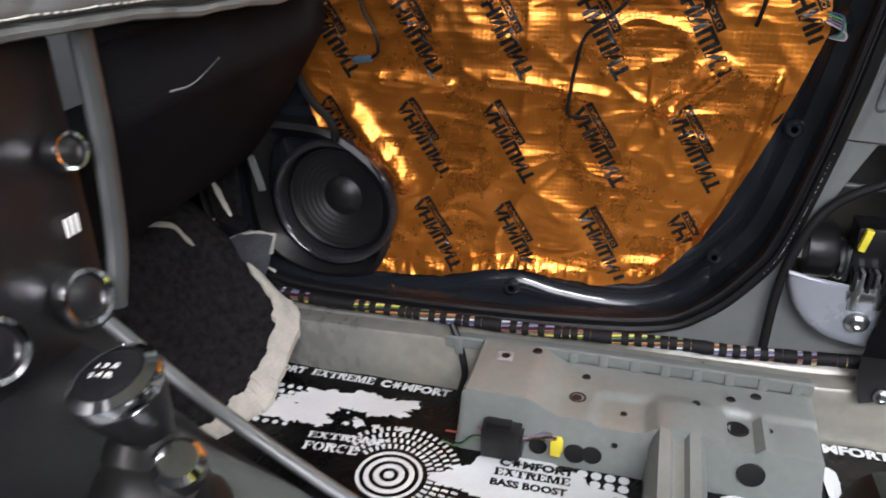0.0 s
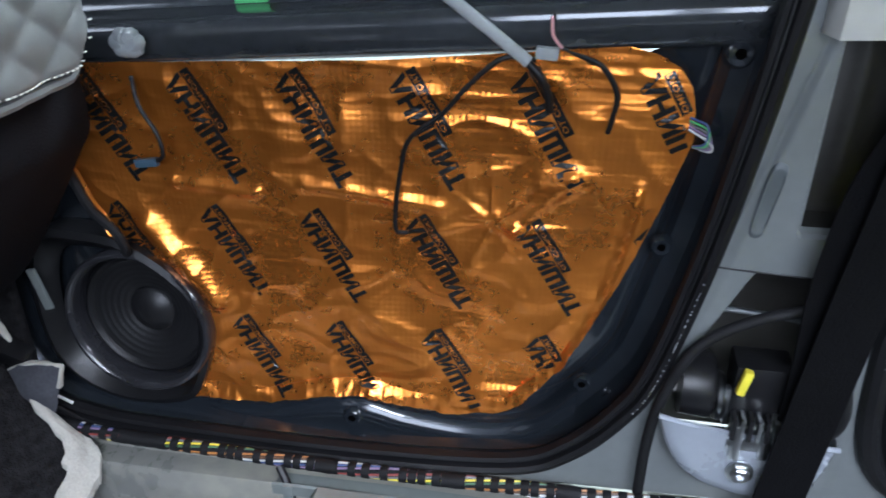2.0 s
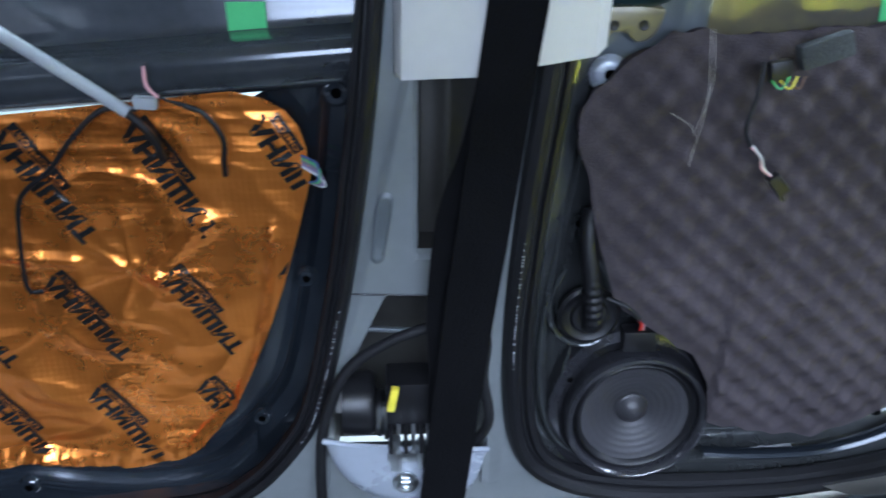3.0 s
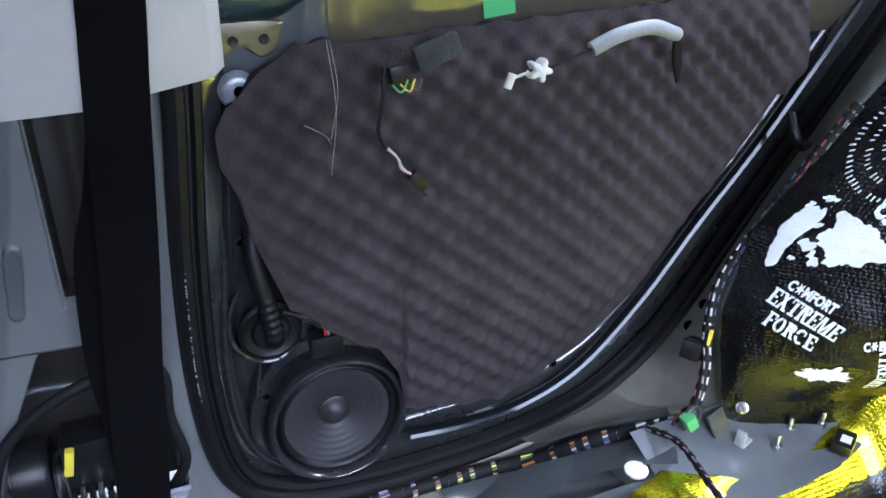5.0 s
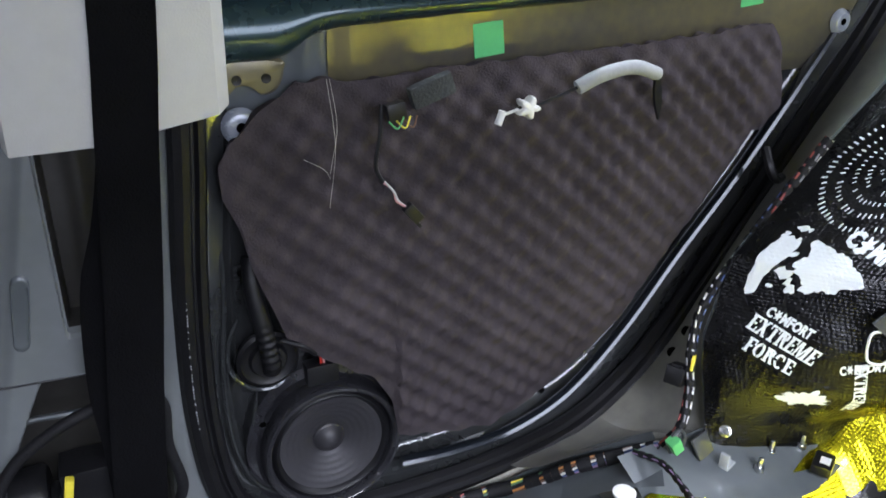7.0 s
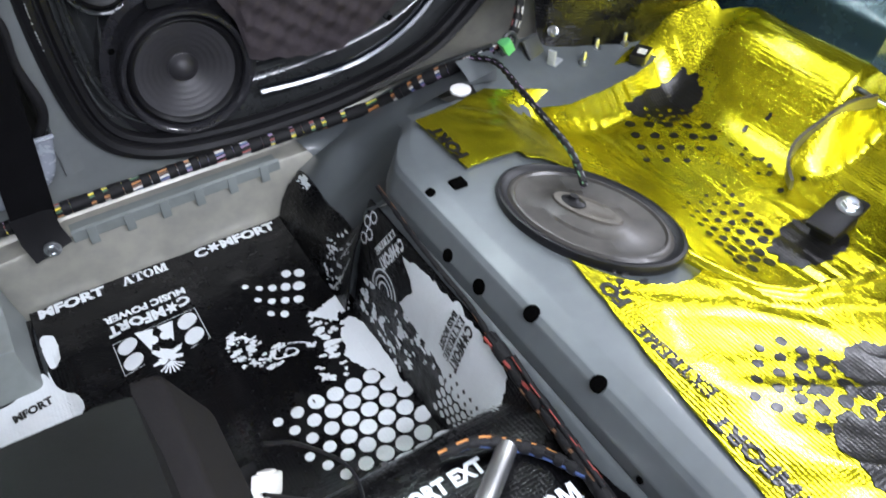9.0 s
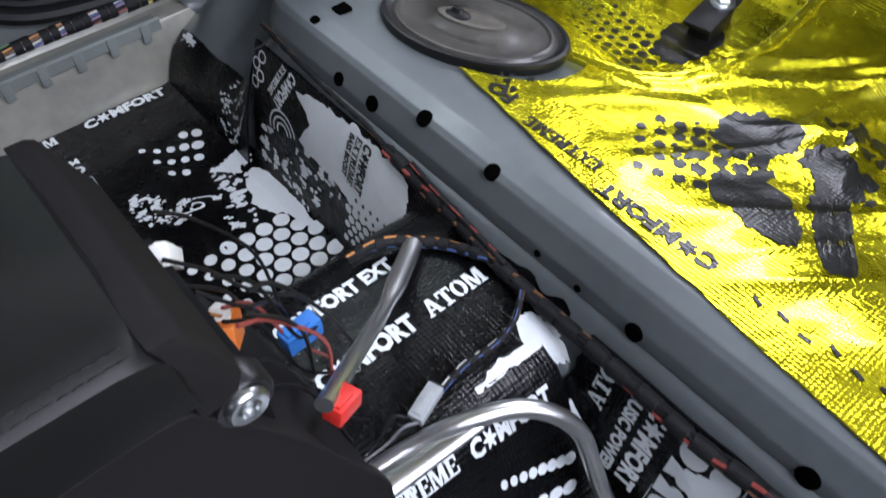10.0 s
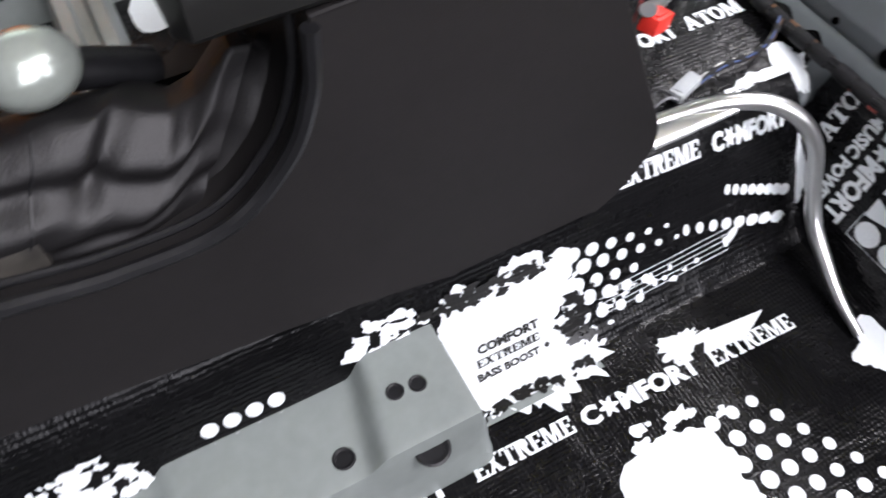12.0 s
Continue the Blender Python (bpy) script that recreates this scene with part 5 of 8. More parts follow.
def slab2d(word):
    """A word in heavy stencil slab letters, capitals one unit high."""
    vs, fs, pen = [], [], 0.0

    def quad(*p):
        fs.append(tuple(range(len(vs), len(vs) + 4)))
        vs.extend((pen + x, y) for x, y in p)

    def bar(x0, y0, x1, y1):
        quad((x0, y0), (x1, y0), (x1, y1), (x0, y1))

    def leg(xa, xb, w):
        quad((xa, 0), (xa + w, 0), (xb + w, 1), (xb, 1))

    def bow(a0, a1):
        for k in range(6):
            a, b = (radians(a0 + (a1 - a0) * j / 6) for j in (k, k + 1))
            quad(*((0.45 + r * math.cos(q), 0.5 + s * math.sin(q)) for q, r, s in ((a, 0.21, 0.36), (a, 0.45, 0.52), (b, 0.45, 0.52), (b, 0.21, 0.36))))

    for ch in word:
        wide = {"M": 1.2, "E": 0.84, "F": 0.80, "T": 0.90}.get(ch, 0.95)
        if ch in "EFR":
            bar(0.08, 0, 0.34, 1), bar(0.0, 0, 0.42, 0.12), bar(0.0, 0.88, 0.42, 1)
        if ch in "EF":
            bar(0.38, 0.87, 0.78, 1), bar(0.66, 0.66, 0.78, 0.87), bar(0.38, 0.44, 0.60, 0.58)
        if ch == "E":
            bar(0.42, 0, 0.80, 0.13), bar(0.68, 0.13, 0.80, 0.36)
        if ch == "R":
            bar(0.38, 0.87, 0.70, 1), bar(0.62, 0.55, 0.86, 0.93), bar(0.38, 0.46, 0.72, 0.58), leg(0.62, 0.22, 0.26), bar(0.66, 0, 0.94, 0.12)
        if ch == "T":
            bar(0.32, 0, 0.58, 0.84), bar(0.20, 0, 0.70, 0.12), bar(0.02, 0.87, 0.42, 1), bar(0.48, 0.87, 0.88, 1), bar(0.02, 0.66, 0.12, 0.9), bar(0.78, 0.66, 0.88, 0.9)
        if ch == "A":
            leg(0.02, 0.34, 0.16), leg(0.62, 0.32, 0.26), bar(0.24, 0.26, 0.62, 0.38), bar(-0.04, 0, 0.28, 0.11), bar(0.56, 0, 0.94, 0.11)
        if ch == "X":
            leg(0.04, 0.56, 0.20), leg(0.58, 0.06, 0.28), bar(0.0, 0, 0.32, 0.11), bar(0.54, 0, 0.92, 0.11), bar(0.0, 0.89, 0.38, 1), bar(0.52, 0.89, 0.86, 1)
        if ch == "M":
            bar(0.06, 0, 0.24, 1), bar(0.84, 0, 1.10, 1), leg(0.48, 0.16, 0.22), leg(0.48, 0.78, 0.18), bar(-0.02, 0, 0.34, 0.11), bar(0.74, 0, 1.18, 0.11)
        if ch == "O":
            bow(97, 263), bow(-83, 83)
        if ch == "C":
            bow(60, 170), bow(190, 310), bar(0.66, 0.62, 0.78, 0.95)
        pen += wide
    return vs, fs


def turtle2d(r):
    """The small round figure that stands for an O."""
    vs, fs, n = [(0.0, 0.0)], [], 32
    for k in range(n):
        a = 2 * math.pi * k / n
        q = r * (0.50 + 0.50 * abs(math.cos(3 * a)) ** 3)
        vs.append((q * math.cos(a), q * 1.1 * math.sin(a)))
        fs.append((0, 1 + k, 1 + (k + 1) % n))
    return vs, fs


def words(text, u, v, length, cap, deg=0, heavy=0.05):
    if text in ("EXTREME", "FORCE", "ATOM", "ATO", "EXT"):
        t = slab2d(text)
        k = length / wide_of(t)
        return [turned(([(a * k, b * cap) for a, b in t[0]], t[1]), deg, u, v)]
    if text == "COMFORT" and cap > 0.0105:
        c, m = text2d("C", cap, 1.0, heavy), text2d("MFORT", cap, 1.0, heavy)
        o = wide_of(c) + cap * 1.12
        k = length / (o + wide_of(m))
        s = turtle2d(cap * 0.56)
        parts = [c, ([(a + wide_of(c) + cap * 0.56, b + cap * 0.5) for a, b in s[0]], s[1]), ([(a + o, b) for a, b in m[0]], m[1])]
        return [turned(([(a * k, b) for a, b in p[0]], p[1]), deg, u, v) for p in parts]
    t = text2d(text, cap, 1.0, heavy)
    k = length / wide_of(t)
    return [turned(([(a * k, b) for a, b in t[0]], t[1]), deg, u, v)]


def patch2d(pts, seed, rough=0.004, n=96, rings=7):
    """A torn patch whose ragged outline runs round a few corners."""
    line = even(curve([(a, b, 0) for a, b in pts], 8, True) + [Vector((*pts[0], 0))], n + 1)[:n]
    c = sum(line, Vector()) / n
    vs, fs = [(c.x, c.y)], []
    for r in range(1, rings + 1):
        for k, p in enumerate(line):
            d = (p - c).normalized() * rough * (nz(p.x, p.y, seed, 60) + 0.7 * nz(p.x, p.y, seed, 170))
            q = c.lerp(p + d, r / rings)
            vs.append((q.x, q.y))
    fs += [(0, 1 + k, 1 + (k + 1) % n) for k in range(n)]
    for r in range(rings - 1):
        o, p = 1 + r * n, 1 + (r + 1) * n
        fs += [(o + k, p + k, p + (k + 1) % n, o + (k + 1) % n) for k in range(n)]
    return vs, fs


def speckle(cx, cy, rx, ry, n, seed, smin=0.002, smax_=0.007):
    rng = random.Random(seed)
    res = []
    for k in range(n):
        a, q = rng.uniform(0, 6.28), math.sqrt(rng.random())
        s = rng.uniform(smin, smax_)
        res.append(blob2d(cx + rx * q * math.cos(a), cy + ry * q * math.sin(a), s * rng.uniform(0.8, 1.8), s, seed + k * 1.7, 0.8, 1, 12))
    return res


def emblem(u, v, deg, k=1.0):
    """Printed block: a word over a smaller line, under a framed box of discs and wedges."""
    s = words("COMFORT", 0, 0, 0.125, 0.021) + words("MUSIC POWER", 0, -0.022, 0.125, 0.014)
    for x, y in ((0.018, 0.052), (0.018, 0.085), (0.107, 0.052), (0.107, 0.085)):
        s.append(disc2d(x, y, 0.0145, n=20))
    for x, y in ((0.052, 0.058), (0.074, 0.058)):
        s.append(disc2d(x, y, 0.0095, n=16))
    s.append(([(0.036, 0.036), (0.060, 0.036), (0.046, 0.075)], [(0, 1, 2)]))
    s.append(([(0.066, 0.036), (0.092, 0.036), (0.080, 0.080)], [(0, 1, 2)]))
    s.append(blob2d(0.063, 0.100, 0.020, 0.015, 3.3, 0.9, 3, 40))
    for a in range(7):
        s.append(turned(bar2d(0, -0.0012, 0.022, 0.0012), 40 + a * 17, 0.063, 0.110))
    for x0, y0, x1, y1 in ((0, 0.034, 0.125, 0.0348), (0, 0.034, 0.0008, 0.103), (0.1242, 0.034, 0.125, 0.103), (0, 0.102, 0.03, 0.103), (0.095, 0.102, 0.125, 0.103)):
        s.append(bar2d(x0, y0, x1, y1))
    return [turned(([(a * k, b * k) for a, b in p[0]], p[1]), deg, u, v) for p in s]


def splash(u, v, ru, rv, seed, dots=None, rough=0.55):
    return [blob2d(u, v, ru, rv, seed, rough, 7, 90)] + speckle(u, v, ru * 1.25, rv * 1.25, 16, int(seed * 10))


# rear footwell
A = mat_sheet("black embossed deadening sheet with white print on the rear floor", S_FLOOR, 0.487, 0.858, 0.79, 1.317, 60, 84)
stamp(A, "lettering", words("COMFORT", 0.710, 1.296, 0.121, 0.017) + words("ATOM", 0.608, 1.296, 0.062, 0.017) + words("MFORT", 0.497, 1.296, 0.087, 0.017), S_FLOOR, "white printed lettering")
stamp(A, "emblem_print", emblem(0.676, 1.231, 180, 0.87), S_FLOOR, "white printed block")
rng = random.Random(4)
ds = []
for j, (i0, i1) in enumerate(((3, 5), (0, 5), (1, 5), (2, 4))):
    for i in range(i0, i1):
        r = (0.0046 + 0.0009 * i) * (1 if j < 2 else 0.85)
        ds.append(disc2d(0.7465 + 0.016 * i - 0.0105 * (j - 1), 1.2003 - 0.008 * i - 0.0225 * (j - 1), r * rng.uniform(0.85, 1.05), r, n=14))
stamp(A, "dot_print", ds, S_FLOOR, "white printed dots")
ds = []
for j in range(9):
    for i in range(7):
        x, y = 0.700 + 0.0245 * i + 0.012 * (j % 2), 0.858 + 0.0205 * j
        d = (x - 0.715) * 0.9 + (y - 0.85) * 0.25
        if d > 0.012 and y < 1.0 and x < 0.85:
            ds.append(disc2d(x, y, min(0.0104, 0.0045 + d * 0.085), n=16))
stamp(A, "dot_print", ds, S_FLOOR, "white printed dots")
stamp(A, "splash_print", [patch2d([(0.822, 1.062), (0.842, 1.082), (0.853, 1.06), (0.854, 0.99), (0.846, 0.935), (0.832, 0.99), (0.812, 1.015)], 2.1, 0.006), patch2d([(0.806, 1.112), (0.842, 1.122), (0.853, 1.10), (0.833, 1.098), (0.815, 1.088)], 6.4, 0.009)] + speckle(0.82, 1.09, 0.03, 0.03, 26, 7, 0.0015, 0.005) + speckle(0.79, 1.03, 0.02, 0.05, 16, 8), S_FLOOR, "torn white printed splash")
curl = []
for k in range(26):
    a = k * 0.33
    curl.append(turned(bar2d(-0.0034, -0.0011, 0.0034, 0.0011), math.degrees(a) + 115, 0.752 + 0.0009 * (30 - k) * math.cos(a), 1.068 + 0.0005 * (30 - k) * math.sin(a)))
stamp(A, "curl_print", curl + speckle(0.708, 1.105, 0.020, 0.036, 60, 17, 0.0008, 0.0034) + speckle(0.735, 1.070, 0.022, 0.016, 30, 18, 0.0008, 0.003), S_FLOOR, "white printed curl")
stamp(A, "white_corner", [patch2d([(0.490, 1.258), (0.506, 1.256), (0.508, 1.215), (0.495, 1.203), (0.491, 1.215)], 5.2, 0.002), patch2d([(0.488, 1.200), (0.494, 1.168), (0.512, 1.140), (0.516, 1.120), (0.500, 1.105), (0.488, 1.10)], 8.2, 0.002)], S_FLOOR, "white printed corner")

# heel board behind the rear footwell
B = mat_sheet("black deadening sheet with a torn white splash on the heel board", S_HEEL, -1.092, -0.735, 0.0, HLEN - 0.012, 50, 36)
stamp(B, "splash_print", [patch2d([(-1.0, 0.180), (-0.972, 0.160), (-0.986, 0.122), (-0.945, 0.116), (-0.905, 0.108), (-0.872, 0.094), (-0.836, 0.094), (-0.793, 0.112), (-0.792, 0.150), (-0.806, 0.188), (-0.860, 0.196), (-0.935, 0.196)], 1.4, 0.007)] + speckle(-0.95, 0.10, 0.05, 0.02, 22, 31, 0.0012, 0.005), S_HEEL, "torn white printed splash")
ds, gaps = [], []
for j in range(5):
    for i in range(8):
        ds.append(disc2d(-0.888 + i * 0.0135 + 0.0067 * (j % 2), 0.092 - j * 0.0125 + 0.0012 * i, 0.0062 - 0.0004 * j, 0.0064 - 0.0004 * j, 12))
for j in range(2):
    for i in range(8):
        c, d = -0.880 + i * 0.0125 + 0.006 * j, 0.101 + j * 0.013
        gaps.append(([(c - 0.0028, d), (c, d - 0.0036), (c + 0.0028, d), (c, d + 0.0036)], [(0, 1, 2, 3)]))
stamp(B, "dot_print", ds, S_HEEL, "white printed dots")
stamp(B, "diamond_gaps", gaps, S_HEEL, "black printed gaps", M_BLACK, 0.002)
stamp(B, "lettering", words("COMFORT", -0.872, 0.192, 0.068, 0.013, -97) + words("EXTREME", -0.886, 0.192, 0.066, 0.010, -97) + words("BASS BOOST", -0.897, 0.190, 0.058, 0.008, -97), S_HEEL, "black printed lettering", M_BLACK, 0.002)
stamp(B, "lettering", words("COMFORT", -1.016, 0.198, 0.062, 0.015, -118) + words("EXTREME", -1.033, 0.198, 0.052, 0.009, -118), S_HEEL, "white printed lettering")
links = []
for k in range(4):
    for a in range(0, 360, 30):
        links.append(turned(bar2d(0.0055, -0.0016, 0.0080, 0.0016), a, -1.084 + 0.010 * (k % 2), 0.150 + 0.012 * k))
stamp(B, "chain_print", links, S_HEEL, "white printed links")
stamp(B, "swirl_print", [turned(bar2d(r, -0.0030, r + 0.0028, 0.0030), a, -1.024, 0.112) for r in (0.010, 0.018, 0.026) for a in range(20, 200, 12)] + speckle(-1.055, 0.06, 0.02, 0.05, 30, 51, 0.001, 0.005) + speckle(-0.985, 0.06, 0.05, 0.035, 34, 53, 0.001, 0.006), S_HEEL, "white printed strokes")
# sheet on the corner gusset
def S_GUS(u, v):
    """u: y; v: the way up the corner ramp."""
    top = GUS(0.02, (u - 1.068) / 0.262)
    foot = Vector((0.842, u, 0.006))
    p = foot.lerp(top + Vector((0, 0, 0.004)), v)
    return p + Vector((-0.004, 0, 0.010)) * math.sin(math.pi * v)


def S_CORNER(p, q):
    """p: across, from the sill inwards; q: metres up the ramp."""
    return S_GUS(-p, q / 0.12)


G = mat_sheet("black deadening strip with white flecks lapped up the footwell corner", S_CORNER, -1.314, -1.092, 0.0, 0.12, 30, 14)
stamp(G, "scratch_print", speckle(-1.14, 0.06, 0.035, 0.05, 46, 61, 0.0012, 0.004) + [turned(bar2d(-0.008, -0.0016, 0.008, 0.0016), 60 + 9 * (k % 3), -1.125 + 0.008 * (k % 4), 0.02 + 0.012 * k) for k in range(7)] + speckle(-1.285, 0.105, 0.016, 0.012, 22, 63, 0.0012, 0.004), S_CORNER)


# tunnel top
C = mat_sheet("black embossed deadening sheet on the tunnel top", S_FLOOR, 0.50, 0.893, 0.586, 0.788, 60, 36)
stamp(C, "lettering", words("ATOM", 0.803, 0.662, 0.066, 0.018) + words("COMFORT", 0.690, 0.662, 0.100, 0.018) + words("COMFORT EXT", 0.690, 0.728, 0.125, 0.016) , S_FLOOR, "white printed lettering")
stamp(C, "patch_print", [blob2d(0.868, 0.590, 0.018, 0.022, 2.7, 0.5, 4, 50), blob2d(0.825, 0.585, 0.035, 0.010, 4.7, 0.5, 4, 50)], S_FLOOR, "torn white print")

# driver's floor and the tunnel's flank
D = mat_sheet("black embossed deadening sheet with white dots on the tunnel flank", S_FLANK, 0.10, 0.862, 0.035, FLEN - 0.01, 110, 50)
F2 = mat_sheet("black embossed deadening sheet on the driver's floor", S_FLOOR, 0.10, 0.864, -0.04, 0.470, 90, 70)
stamp(F2, "lettering", words("COMFORT", 0.553, 0.4215, 0.124, 0.0165, -2) + words("EXTREME", 0.690, 0.4145, 0.095, 0.0165, -2) + words("EXTREME", 0.446, 0.424, 0.098, 0.0165, -1) + words("COMFORT", 0.285, 0.428, 0.138, 0.0165, 0), S_FLOOR, "white printed lettering")
ds = []
for j in range(7):
    for i in range(9):
        x, y = 0.585 + 0.0225 * i + 0.011 * (j % 2), 0.250 + 0.0205 * j
        f = max(0.2, 1.15 - 0.075 * i - 0.03 * j)
        if (x - 0.70) * 0.5 + (y - 0.36) < 0.035 and x + 0.45 * (y - 0.25) < 0.765:
            ds.append(disc2d(x, y, 0.0094 * f, n=16))
stamp(F2, "dot_print", ds, S_FLOOR, "white printed dots")
stamp(F2, "splash_print", [patch2d([(0.548, 0.365), (0.60, 0.385), (0.640, 0.372), (0.650, 0.33), (0.628, 0.25), (0.56, 0.23), (0.52, 0.28)], 7.1, 0.010)] + speckle(0.62, 0.385, 0.05, 0.02, 14, 71), S_FLOOR, "torn white printed splash")
stamp(F2, "wedge_print", [([(0.703, 0.447), (0.770, 0.441), (0.735, 0.425), (0.69, 0.430)], [(0, 1, 2, 3)])] + [blob2d(0.682, 0.447, 0.022, 0.012, 9.3, 0.9, 3, 40)], S_FLOOR, "white printed wedge")
stamp(F2, "splash_print", [patch2d([(0.846, 0.392), (0.860, 0.372), (0.860, 0.342), (0.838, 0.330), (0.818, 0.348), (0.812, 0.362), (0.826, 0.374)], 17.1, 0.007)], S_FLOOR, "torn white printed splash")
stamp(F2, "grey_fold", [bar2d(0.46, 0.462, 0.60, 0.470, 10)], S_FLOOR, "grey strip of bare foil", M_XM)
stamp(F2, "lettering", words("EXTREME", 0.835, 0.262, 0.10, 0.018, -90) + words("FORCE", 0.812, 0.262, 0.08, 0.018, -90), S_FLOOR, "white printed lettering")


def fl(x, y):
    """Turns a place on the flank into (x, way up)."""
    return x, float(np.interp(y, FYs, FS))


ds = []
for j in range(6):
    for i in range(10):
        x, s = 0.560 + 0.0205 * i + 0.010 * (j % 2), fl(0, 0.5445)[1] - 0.0165 * j - 0.0028 * i
        f = 1.0 - 0.105 * i
        if f > 0.25 and j < 5 and not (i > 5 and j > 1):
            ds.append(disc2d(x, s, 0.0098 * f, n=16))
for i in range(8):
    ds.append(disc2d(0.725 + 0.0155 * i, 0.128 - 0.0045 * i, 0.0035 + 0.0008 * i, 0.006, 12))
    ds.append(disc2d(0.775 + 0.010 * i, 0.150 - 0.004 * i, 0.0035 + 0.0005 * i, 0.006, 12))
stamp(D, "dot_print", ds, S_FLANK, "white printed dots")
pts = [fl(x, y) for x, y in ((0.462, 0.542), (0.485, 0.549), (0.528, 0.5485), (0.556, 0.550), (0.590, 0.5455), (0.602, 0.532), (0.586, 0.522), (0.572, 0.515), (0.592, 0.500), (0.606, 0.487), (0.598, 0.466), (0.545, 0.4565), (0.505, 0.466), (0.462, 0.474), (0.446, 0.50))]
stamp(D, "splash_print", [patch2d(pts, 3.9, 0.014, 180, 9)] + speckle(0.60, 0.085, 0.03, 0.03, 26, 81, 0.0012, 0.005) + speckle(0.55, 0.135, 0.06, 0.010, 18, 83, 0.001, 0.004), S_FLANK, "torn white printed splash")
ds = []
for i in range(4):
    for j in range(4 - i):
        ds.append(([(x, y) for x, y in ((0.598 - 0.013 * j + 0.018 * i - 0.0034, 0.118 - 0.012 * j), (0.598 - 0.013 * j + 0.018 * i, 0.1146 - 0.012 * j), (0.598 - 0.013 * j + 0.018 * i + 0.0034, 0.118 - 0.012 * j), (0.598 - 0.013 * j + 0.018 * i, 0.1214 - 0.012 * j))], [(0, 1, 2, 3)]))
sa, sb, sc = fl(0, 0.545)[1], fl(0, 0.505)[1], fl(0, 0.475)[1]
stamp(D, "torn_gaps", speckle(0.52, sa, 0.065, 0.010, 60, 61, 0.001, 0.0055) + speckle(0.592, sb, 0.016, 0.030, 34, 62, 0.001, 0.0055) + speckle(0.53, sc, 0.07, 0.008, 34, 63, 0.001, 0.005), S_FLANK, "black torn gaps in the print", M_BLACK, 0.0021)
stamp(D, "diamond_gaps", ds, S_FLANK, "black printed gaps", M_BLACK, 0.002)
y0 = [fl(0, y)[1] for y in (0.5160, 0.5085, 0.5005)]
stamp(D, "lettering", words("COMFORT", 0.494, y0[0], 0.062, 0.0085, 0) + words("EXTREME", 0.490, y0[1], 0.064, 0.0080, 0) + words("BASS BOOST", 0.487, y0[2], 0.064, 0.0072, 0), S_FLANK, "black printed lettering", M_BLACK, 0.002)
stamp(D, "lettering", words("COMFORT", 0.757, 0.196, 0.088, 0.0175, -2) + words("EXTREME", 0.655, 0.200, 0.088, 0.0175, -2), S_FLANK, "white printed lettering")
stamp(D, "stave_print", [turned(bar2d(0, 0, 0.15, 0.0007, 8), 1.5, 0.62, 0.083 + 0.0055 * k) for k in range(5)] + [turned(disc2d(0, 0, 0.011, 0.0045, 16), 35, 0.775, 0.100), turned(disc2d(0, 0, 0.006, 0.003, 12), 100, 0.768, 0.096)] + speckle(0.68, 0.095, 0.06, 0.012, 20, 91, 0.001, 0.0035), S_FLANK)
stamp(D, "scrap_print", speckle(0.42, 0.150, 0.04, 0.03, 34, 95, 0.002, 0.008) + [disc2d(0.27 + 0.018 * i, 0.130 + 0.02 * j, 0.007, n=12) for i in range(4) for j in range(2)] + [blob2d(0.165, 0.135, 0.022, 0.016, 6.1, 0.9, 5, 70), blob2d(0.20, 0.118, 0.020, 0.009, 6.7, 0.3, 4, 40)] + speckle(0.17, 0.145, 0.045, 0.03, 70, 97, 0.001, 0.006), S_FLANK, "torn white print")

# heel board on the driver's side
E2 = mat_sheet("black deadening sheet with white print on the driver's heel board", S_HEEL, -0.560, 0.04, 0.0, HLEN - 0.020, 80, 34)
stamp(E2, "emblem_print", emblem(-0.485, 0.183, -90, 0.88), S_HEEL, "white printed block")
stamp(E2, "lettering", words("ATO", -0.522, 0.132, 0.050, 0.017, 90) + words("RTC", -0.515, 0.030, 0.05, 0.014, 90), S_HEEL, "white printed lettering")
stamp(E2, "splash_print", [blob2d(-0.30, 0.060, 0.030, 0.006, 14.2, 0.9, 5, 70), patch2d([(-0.442, 0.148), (-0.410, 0.165), (-0.396, 0.150), (-0.385, 0.130), (-0.350, 0.118), (-0.380, 0.116), (-0.408, 0.122), (-0.430, 0.130)], 15.3, 0.006), patch2d([(-0.549, 0.095), (-0.528, 0.100), (-0.510, 0.060), (-0.520, 0.030), (-0.545, 0.055)], 16.1, 0.002)] + speckle(-0.28, 0.05, 0.08, 0.03, 14, 99, 0.001, 0.004), S_HEEL, "torn white printed splash")
stamp(E2, "note_print", speckle(-0.30, 0.125, 0.03, 0.012, 22, 101, 0.001, 0.003), S_HEEL)

# passenger's front floor
P = mat_sheet("black deadening sheet with white print on the passenger floor", S_FLOOR, -0.46, 0.486, 0.80, 1.303, 130, 76)
stamp(P, "lettering", words("COMFORT", -0.375, 1.281, 0.108, 0.0165) + words("EXTREME", -0.256, 1.281, 0.105, 0.0165) + words("COMFORT", -0.140, 1.281, 0.112, 0.0165) + words("EXTREME", -0.20, 1.143, 0.115, 0.013, 4) + words("FORCE", -0.197, 1.118, 0.080, 0.017, 4), S_FLOOR, "white printed lettering")
stamp(P, "map_print", [blob2d(-0.20, 1.225, 0.070, 0.024, 21.3, 0.6, 6, 90), blob2d(-0.125, 1.235, 0.060, 0.026, 23.1, 0.55, 6, 90), blob2d(-0.24, 1.185, 0.055, 0.024, 25.3, 0.5, 6, 90)] + speckle(-0.16, 1.20, 0.10, 0.035, 24, 111), S_FLOOR, "white printed map")
